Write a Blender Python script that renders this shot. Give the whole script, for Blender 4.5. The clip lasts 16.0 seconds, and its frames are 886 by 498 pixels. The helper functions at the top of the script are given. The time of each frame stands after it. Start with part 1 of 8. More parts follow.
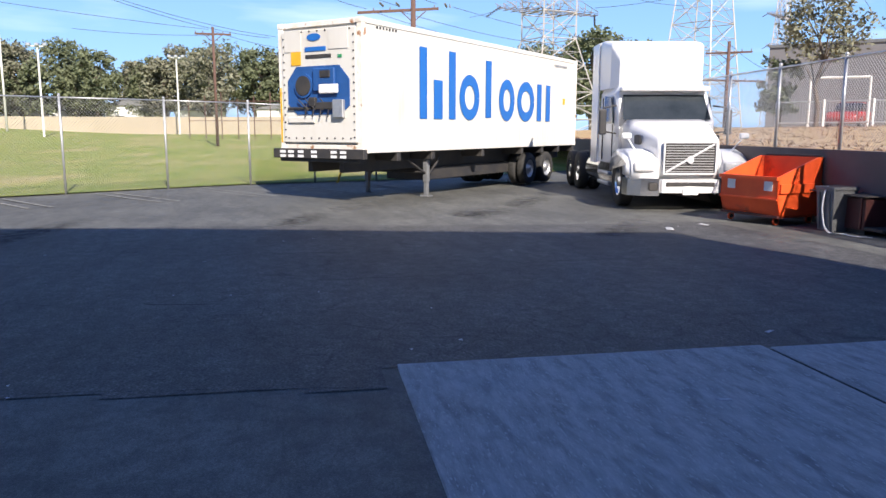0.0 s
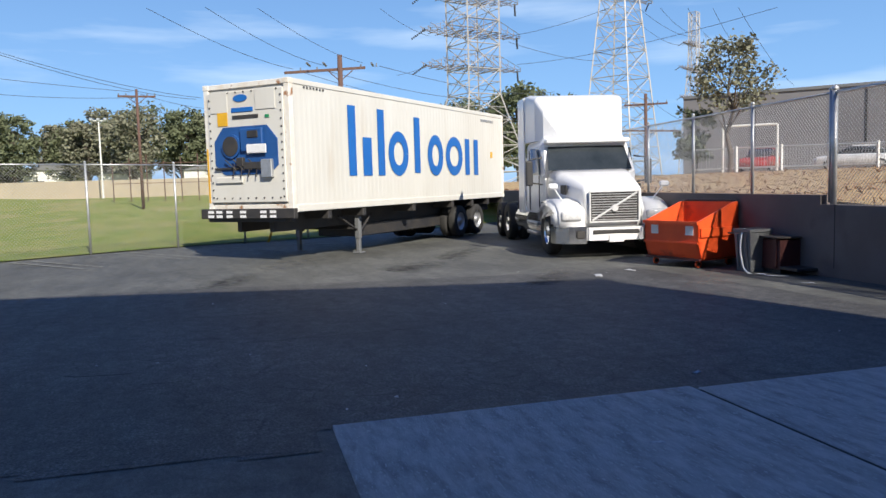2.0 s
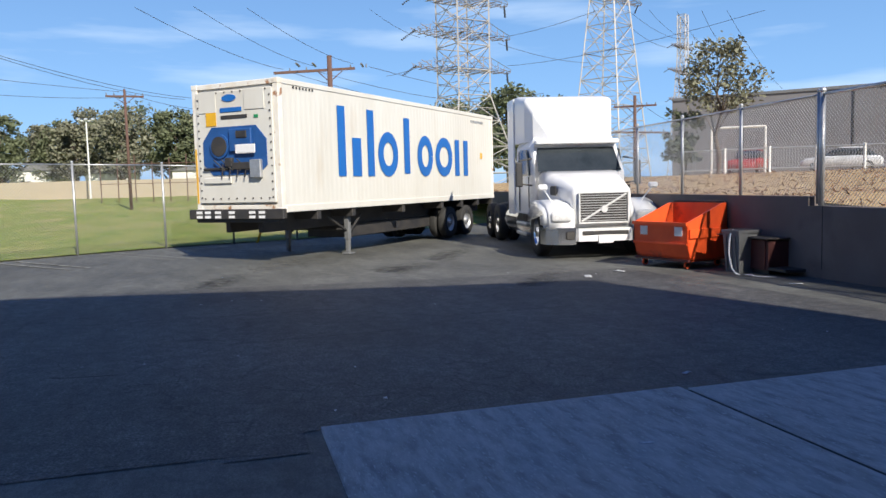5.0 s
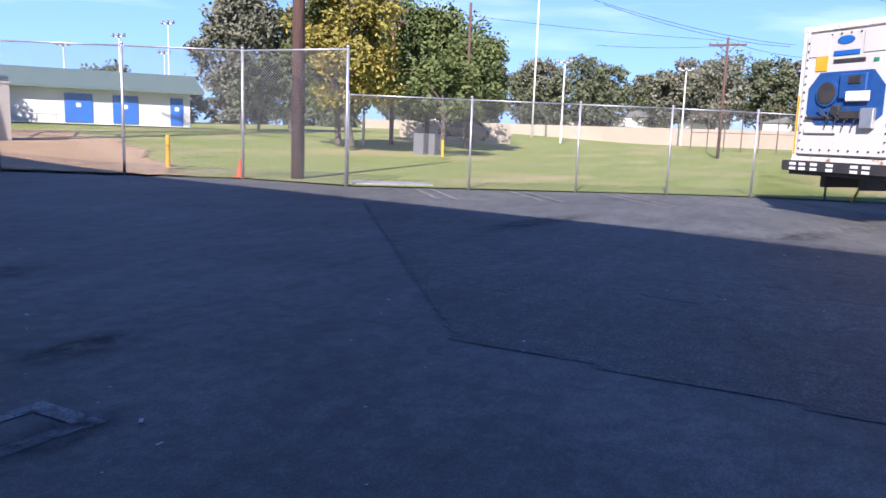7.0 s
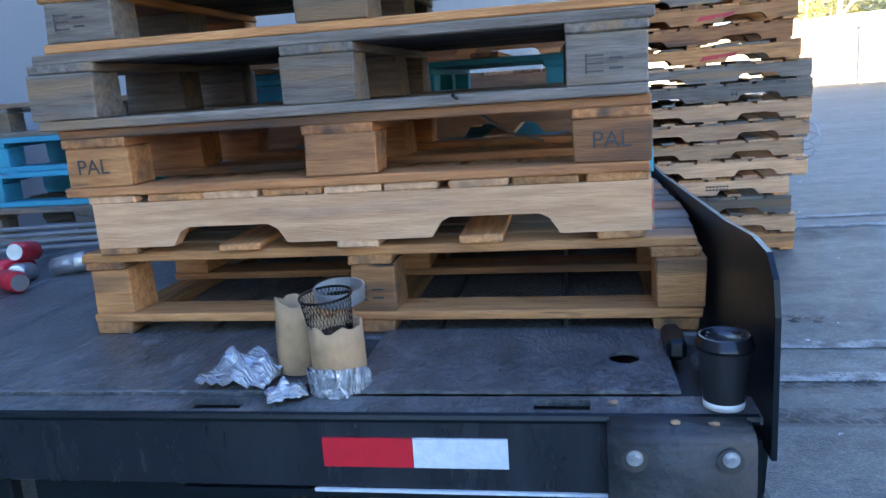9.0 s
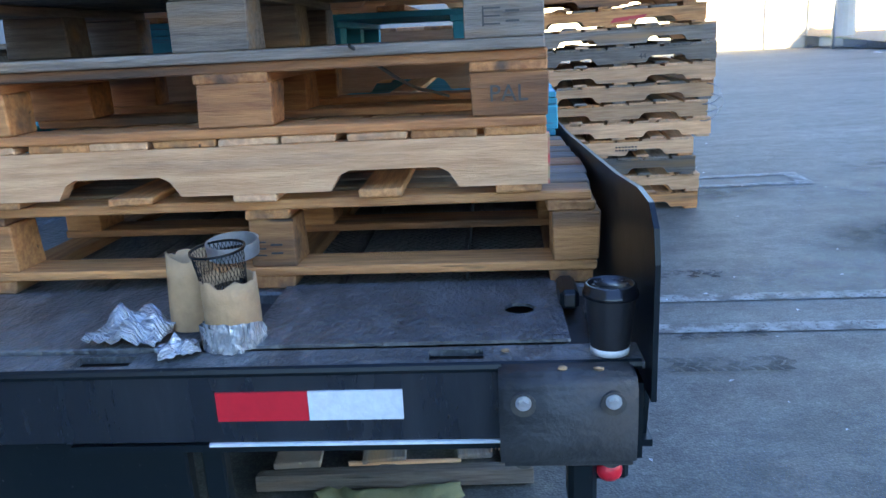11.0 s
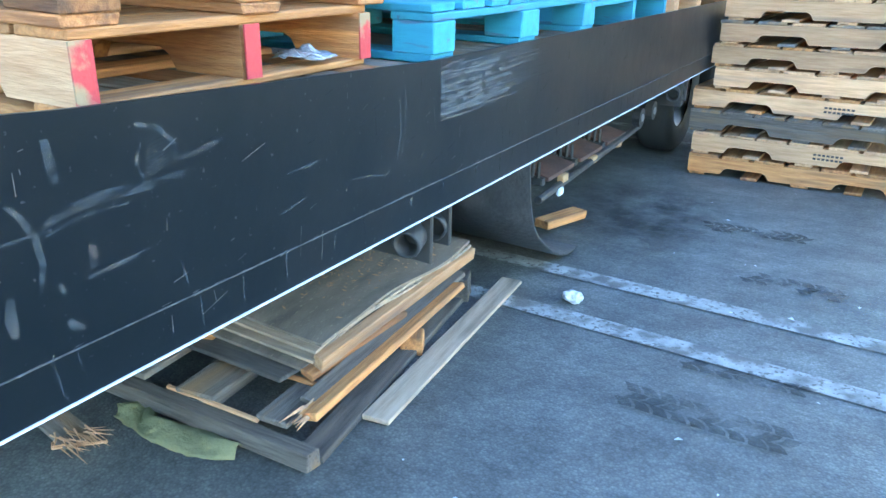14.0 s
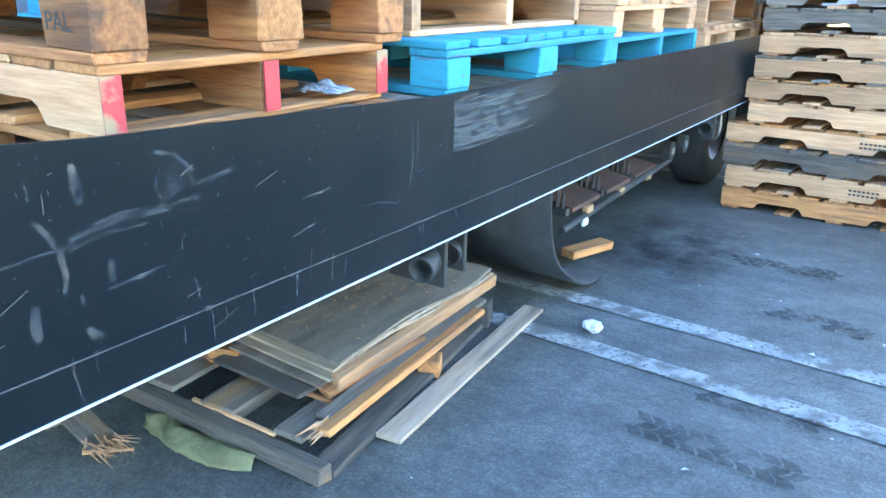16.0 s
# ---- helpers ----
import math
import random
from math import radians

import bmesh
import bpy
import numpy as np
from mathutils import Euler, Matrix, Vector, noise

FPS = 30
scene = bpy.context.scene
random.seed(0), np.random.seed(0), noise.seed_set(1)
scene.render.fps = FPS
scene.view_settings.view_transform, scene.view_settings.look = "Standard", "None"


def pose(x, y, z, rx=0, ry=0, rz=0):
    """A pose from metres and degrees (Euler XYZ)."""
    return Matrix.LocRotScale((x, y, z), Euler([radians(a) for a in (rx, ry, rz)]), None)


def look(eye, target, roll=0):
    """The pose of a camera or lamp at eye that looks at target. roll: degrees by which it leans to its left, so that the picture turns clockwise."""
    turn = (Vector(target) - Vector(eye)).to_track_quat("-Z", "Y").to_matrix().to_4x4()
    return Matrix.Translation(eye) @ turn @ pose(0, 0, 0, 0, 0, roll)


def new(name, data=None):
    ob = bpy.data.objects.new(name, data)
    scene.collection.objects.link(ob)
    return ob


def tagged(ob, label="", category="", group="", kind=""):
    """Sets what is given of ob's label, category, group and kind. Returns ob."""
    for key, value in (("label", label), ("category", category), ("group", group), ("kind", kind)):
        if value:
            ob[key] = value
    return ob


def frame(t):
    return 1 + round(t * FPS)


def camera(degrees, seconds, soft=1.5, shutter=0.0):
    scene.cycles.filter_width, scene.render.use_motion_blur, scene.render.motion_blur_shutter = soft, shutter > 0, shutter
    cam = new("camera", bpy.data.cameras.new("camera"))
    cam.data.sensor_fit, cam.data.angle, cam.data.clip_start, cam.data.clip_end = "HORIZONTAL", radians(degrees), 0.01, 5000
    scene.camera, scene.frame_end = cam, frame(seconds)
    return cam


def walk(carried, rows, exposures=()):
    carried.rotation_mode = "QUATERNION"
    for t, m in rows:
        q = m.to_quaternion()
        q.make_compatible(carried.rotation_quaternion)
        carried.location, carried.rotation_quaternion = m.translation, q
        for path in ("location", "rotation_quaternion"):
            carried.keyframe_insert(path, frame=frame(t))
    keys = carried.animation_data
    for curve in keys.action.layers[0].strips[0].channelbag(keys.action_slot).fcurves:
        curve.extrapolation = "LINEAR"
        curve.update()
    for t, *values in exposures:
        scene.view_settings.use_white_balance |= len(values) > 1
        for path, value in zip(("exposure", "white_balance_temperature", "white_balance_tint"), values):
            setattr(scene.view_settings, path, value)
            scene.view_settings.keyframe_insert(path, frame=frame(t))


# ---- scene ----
cam = camera(61.1, 16.0)
PATH = [
    (0, (-0.219, -1.25, 1.574), (1.726, -1.6, 1.261), 0.1),
    (0.5, (-0.233, -1.261, 1.582), (1.705, -1.679, 1.321), -0.5),
    (1, (-0.244, -1.271, 1.589), (1.689, -1.73, 1.361), -1.1),
    (1.5, (-0.239, -1.275, 1.59), (1.689, -1.773, 1.398), -1.4),
    (2, (-0.245, -1.274, 1.587), (1.678, -1.798, 1.414), -1.6),
    (2.5, (-0.24, -1.276, 1.587), (1.68, -1.813, 1.427), -1.7),
    (3, (-0.245, -1.275, 1.589), (1.674, -1.818, 1.433), -1.6),
    (5.5, (-0.22, -1.284, 1.572), (1.691, -1.843, 1.391), -1.4),
    (6, (-0.245, -1.262, 1.544), (1.67, -1.782, 1.294), -1.3),
    (6.3, (-0.202, -1.206, 1.497), (1.77, -1.362, 1.199), -1.5),
    (6.5, (-0.188, -1.21, 1.487), (1.775, -0.973, 1.187), -0.9),
    (6.6, (-0.229, -1.151, 1.492), (1.705, -0.74, 1.189), -0.1),
    (6.8, (-0.264, -1.106, 1.496), (1.585, -0.407, 1.192), 1.0),
    (7, (-0.283, -1.118, 1.446), (1.495, -0.254, 1.142), 2.1),
    (7.3, (-0.252, -1.117, 1.345), (1.304, 0.101, 1.036), 2.7),
    (7.5, (-0.29, -1.107, 1.353), (0.98, 0.401, 1.018), 2.2),
    (7.7, (-0.28, -1.071, 1.342), (0.594, 0.692, 0.983), 0.9),
    (8, (-0.277, -1.066, 1.313), (-0.025, 0.878, 0.915), -1.6),
    (8.3, (-0.264, -1.083, 1.3), (-0.356, 0.871, 0.882), -4.0),
    (8.5, (-0.265, -1.081, 1.31), (-0.503, 0.86, 0.89), -4.8),
    (8.7, (-0.283, -1.084, 1.307), (-0.63, 0.841, 0.887), -5.2),
    (10.8, (-0.263, -1.079, 1.289), (-0.456, 0.848, 0.79), -3.4),
    (11, (-0.24, -1.081, 1.283), (-0.382, 0.839, 0.741), -4.0),
    (11.4, (-0.176, -1.073, 1.248), (-0.119, 0.816, 0.592), -2.0),
    (11.5, (-0.162, -1.053, 1.242), (-0.054, 0.825, 0.563), -1.4),
    (12, (-0.103, -0.877, 1.22), (0.032, 0.949, 0.416), 1.5),
    (12.5, (0.162, -0.705, 1.236), (0.262, 1.153, 0.503), -0.3),
    (13, (0.491, -0.526, 1.247), (0.315, 1.347, 0.57), -2.7),
    (13.5, (0.653, -0.337, 1.242), (0.46, 1.536, 0.568), 0.8),
    (13.7, (0.752, -0.354, 1.218), (0.21, 1.446, 0.534), 0.3),
    (14, (0.895, -0.296, 1.205), (-0.044, 1.314, 0.48), 0.3),
    (14.5, (1.003, -0.274, 1.204), (-0.07, 1.25, 0.48), -4.7),
    (15, (1.033, -0.289, 1.218), (0.023, 1.293, 0.529), -3.6),
    (15.5, (1.009, -0.306, 1.224), (0.0, 1.281, 0.543), 0.1),
    (16, (1.007, -0.313, 1.226), (-0.049, 1.254, 0.571), 0.4),
]
walk(cam, [(t, look(eye, target, roll)) for t, eye, target, roll in PATH],
     [(0, 0.84, 6450, 14), (0.8, 0.60, 6400, 12), (1.5, 0.43, 6400, 9), (5.5, 0.46, 6400, 9), (6.2, 0.57, 6350, 14), (6.6, 0.78, 6100, 19), (7.0, 0.96, 5900, 24), (7.3, 1.07, 5900, 24), (7.7, 1.64, 6300, 18), (8.1, 2.80, 7000, 10), (8.6, 3.68, 8100, 5), (11.0, 3.78, 8500, 1), (11.5, 4.08, 9000, -4), (12.0, 4.44, 9300, -8), (12.5, 4.22, 9300, -8), (13.0, 3.93, 9100, -5), (13.2, 3.66, 9000, -4), (13.5, 3.16, 8800, -2), (13.7, 3.34, 8900, -3), (14.0, 4.80, 9000, -7), (14.5, 5.16, 9000, -8), (15.2, 4.90, 9000, -7), (16.0, 4.94, 8900, -5)])
# ---- light ----
SUN_AZ = Vector((-0.98, -0.20, 0)).normalized()   # towards the sun
SUN_EL = radians(36)
world = bpy.data.worlds.new("world")
scene.world = world
world.use_nodes = True
wn = world.node_tree
sky = wn.nodes.new("ShaderNodeTexSky")
sky.sky_type = 'NISHITA'
sky.sun_disc = False
sky.sun_elevation = SUN_EL
sky.sun_rotation = math.atan2(SUN_AZ.x, SUN_AZ.y)
sky.dust_density = 0.3
sky.ozone_density = 3.0
sky.air_density = 1.0
smix = wn.nodes.new("ShaderNodeMix")
smix.data_type = 'RGBA'
smix.inputs[0].default_value = 0.75
grad = wn.nodes.new("ShaderNodeMix")               # clear sky: bright horizon, deep zenith
grad.data_type = 'RGBA'
grad.inputs[6].default_value = (3.5, 7.0, 12.6, 1)
grad.inputs[7].default_value = (0.32, 1.05, 4.2, 1)
wn.links.new(sky.outputs[0], smix.inputs[6])
# faint high cloud streaks
wtc = wn.nodes.new("ShaderNodeTexCoord")
wsep = wn.nodes.new("ShaderNodeSeparateXYZ")
wgr = wn.nodes.new("ShaderNodeMapRange")
wgr.inputs[1].default_value, wgr.inputs[2].default_value = 0.03, 0.62
wn.links.new(wtc.outputs["Generated"], wsep.inputs[0])
wn.links.new(wsep.outputs[2], wgr.inputs[0])
wn.links.new(wgr.outputs[0], grad.inputs[0])
wn.links.new(grad.outputs[2], smix.inputs[7])
wmp = wn.nodes.new("ShaderNodeMapping")
wmp.inputs["Scale"].default_value = (1.2, 1.2, 9.0)
wno = wn.nodes.new("ShaderNodeTexNoise")
wno.inputs["Scale"].default_value, wno.inputs["Detail"].default_value = 2.2, 6
wmr = wn.nodes.new("ShaderNodeMapRange")
wmr.inputs[1].default_value, wmr.inputs[2].default_value, wmr.inputs[4].default_value = 0.52, 0.75, 0.5
cmix = wn.nodes.new("ShaderNodeMix")
cmix.data_type = 'RGBA'
cmix.inputs[7].default_value = (10.5, 12.0, 13.5, 1)
wn.links.new(wtc.outputs["Generated"], wmp.inputs[0])
wn.links.new(wmp.outputs[0], wno.inputs["Vector"])
wn.links.new(wno.outputs[0], wmr.inputs[0])
wlow = wn.nodes.new("ShaderNodeMapRange")           # the streaks thin out towards the zenith
wlow.inputs[1].default_value, wlow.inputs[2].default_value, wlow.inputs[3].default_value, wlow.inputs[4].default_value = 0.22, 0.5, 1.0, 0.08
wmul = wn.nodes.new("ShaderNodeMath")
wmul.operation = 'MULTIPLY'
wn.links.new(wsep.outputs[2], wlow.inputs[0])
wn.links.new(wmr.outputs[0], wmul.inputs[0]), wn.links.new(wlow.outputs[0], wmul.inputs[1])
wn.links.new(wmul.outputs[0], cmix.inputs[0])
wn.links.new(smix.outputs[2], cmix.inputs[6])
wn.links.new(cmix.outputs[2], wn.nodes["Background"].inputs[0])
wn.nodes["Background"].inputs[1].default_value = 0.07
sun_data = bpy.data.lights.new("sun", 'SUN')
sun_data.energy, sun_data.angle, sun_data.color = 5.0, radians(0.5), (1.0, 0.92, 0.80)
sun = new("sun", sun_data)
sun_dir = (SUN_AZ * math.cos(SUN_EL) + Vector((0, 0, math.sin(SUN_EL)))).normalized()
sun.matrix_world = look(sun_dir * 100, (0, 0, 0))


# ---- materials ----
def mat(name, base, var=None, scale=5.0, rough=0.6, metal=0.0, bump=0.15, bscale=90.0, stretch=(1, 1, 1),
        rnd=0.0, stain=None, sscale=1.2, slo=0.55, shi=0.72, spec=0.5, island=False, speck=None, detail=6):
    m = bpy.data.materials.new(name)
    m.use_nodes = True
    nt = m.node_tree
    nd, ln = nt.nodes, nt.links
    bsdf = nd["Principled BSDF"]
    tc = nd.new("ShaderNodeTexCoord")
    mp = nd.new("ShaderNodeMapping")
    mp.inputs["Scale"].default_value = stretch
    ln.new(tc.outputs["Object"], mp.inputs[0])
    src = mp.outputs[0]
    if rnd or island:
        info = nd.new("ShaderNodeObjectInfo") if not island else nd.new("ShaderNodeNewGeometry")
        ro = info.outputs["Random"] if not island else info.outputs["Random Per Island"]
        sh = nd.new("ShaderNodeVectorMath")
        sh.operation = 'ADD'
        cx = nd.new("ShaderNodeCombineXYZ")
        mu = nd.new("ShaderNodeMath")
        mu.operation = 'MULTIPLY'
        mu.inputs[1].default_value = 37.0
        ln.new(ro, mu.inputs[0])
        ln.new(mu.outputs[0], cx.inputs[0]), ln.new(mu.outputs[0], cx.inputs[2])
        ln.new(src, sh.inputs[0]), ln.new(cx.outputs[0], sh.inputs[1])
        src = sh.outputs[0]
    n1 = nd.new("ShaderNodeTexNoise")
    n1.inputs["Scale"].default_value, n1.inputs["Detail"].default_value = scale, detail
    n1.inputs["Roughness"].default_value = 0.65
    ln.new(src, n1.inputs["Vector"])
    mix = nd.new("ShaderNodeMix")
    mix.data_type = 'RGBA'
    mix.inputs[6].default_value = (*base, 1)
    mix.inputs[7].default_value = (*(var or [c * 0.7 for c in base]), 1)
    ra = nd.new("ShaderNodeMapRange")
    ra.inputs[1].default_value, ra.inputs[2].default_value = 0.35, 0.65
    ln.new(n1.outputs[0], ra.inputs[0]), ln.new(ra.outputs[0], mix.inputs[0])
    col = mix.outputs[2]
    if stain:
        n2 = nd.new("ShaderNodeTexNoise")
        n2.inputs["Scale"].default_value, n2.inputs["Detail"].default_value = sscale, 8
        ln.new(src, n2.inputs["Vector"])
        r2 = nd.new("ShaderNodeMapRange")
        r2.inputs[1].default_value, r2.inputs[2].default_value = slo, shi
        ln.new(n2.outputs[0], r2.inputs[0])
        m2 = nd.new("ShaderNodeMix")
        m2.data_type = 'RGBA'
        m2.inputs[7].default_value = (*stain, 1)
        ln.new(r2.outputs[0], m2.inputs[0]), ln.new(col, m2.inputs[6])
        col = m2.outputs[2]
    if speck:
        vo = nd.new("ShaderNodeTexNoise")
        vo.inputs["Scale"].default_value, vo.inputs["Detail"].default_value = speck[1], 2
        ln.new(src, vo.inputs["Vector"])
        r3 = nd.new("ShaderNodeMapRange")
        r3.inputs[1].default_value, r3.inputs[2].default_value = speck[2], speck[2] + 0.08
        ln.new(vo.outputs[0], r3.inputs[0])
        m3 = nd.new("ShaderNodeMix")
        m3.data_type = 'RGBA'
        m3.inputs[7].default_value = (*speck[0], 1)
        ln.new(r3.outputs[0], m3.inputs[0]), ln.new(col, m3.inputs[6])
        col = m3.outputs[2]
    if rnd or island:
        hs = nd.new("ShaderNodeHueSaturation")
        rr = nd.new("ShaderNodeMapRange")
        amt = rnd or 0.25
        rr.inputs[3].default_value, rr.inputs[4].default_value = 1 - amt, 1 + amt
        ln.new(ro, rr.inputs[0]), ln.new(rr.outputs[0], hs.inputs["Value"])
        ln.new(col, hs.inputs["Color"])
        col = hs.outputs[0]
    ln.new(col, bsdf.inputs["Base Color"])
    bsdf.inputs["Metallic"].default_value = metal
    bsdf.inputs["Specular IOR Level"].default_value = spec
    rg = nd.new("ShaderNodeMapRange")
    rg.inputs[3].default_value, rg.inputs[4].default_value = max(0.03, rough - 0.12), min(1, rough + 0.12)
    ln.new(n1.outputs[0], rg.inputs[0]), ln.new(rg.outputs[0], bsdf.inputs["Roughness"])
    if bump:
        nb = nd.new("ShaderNodeTexNoise")
        nb.inputs["Scale"].default_value, nb.inputs["Detail"].default_value = bscale, 4
        ln.new(src, nb.inputs["Vector"])
        bp = nd.new("ShaderNodeBump")
        bp.inputs["Strength"].default_value, bp.inputs["Distance"].default_value = bump, 0.02
        ln.new(nb.outputs[0], bp.inputs["Height"]), ln.new(bp.outputs[0], bsdf.inputs["Normal"])
    return m


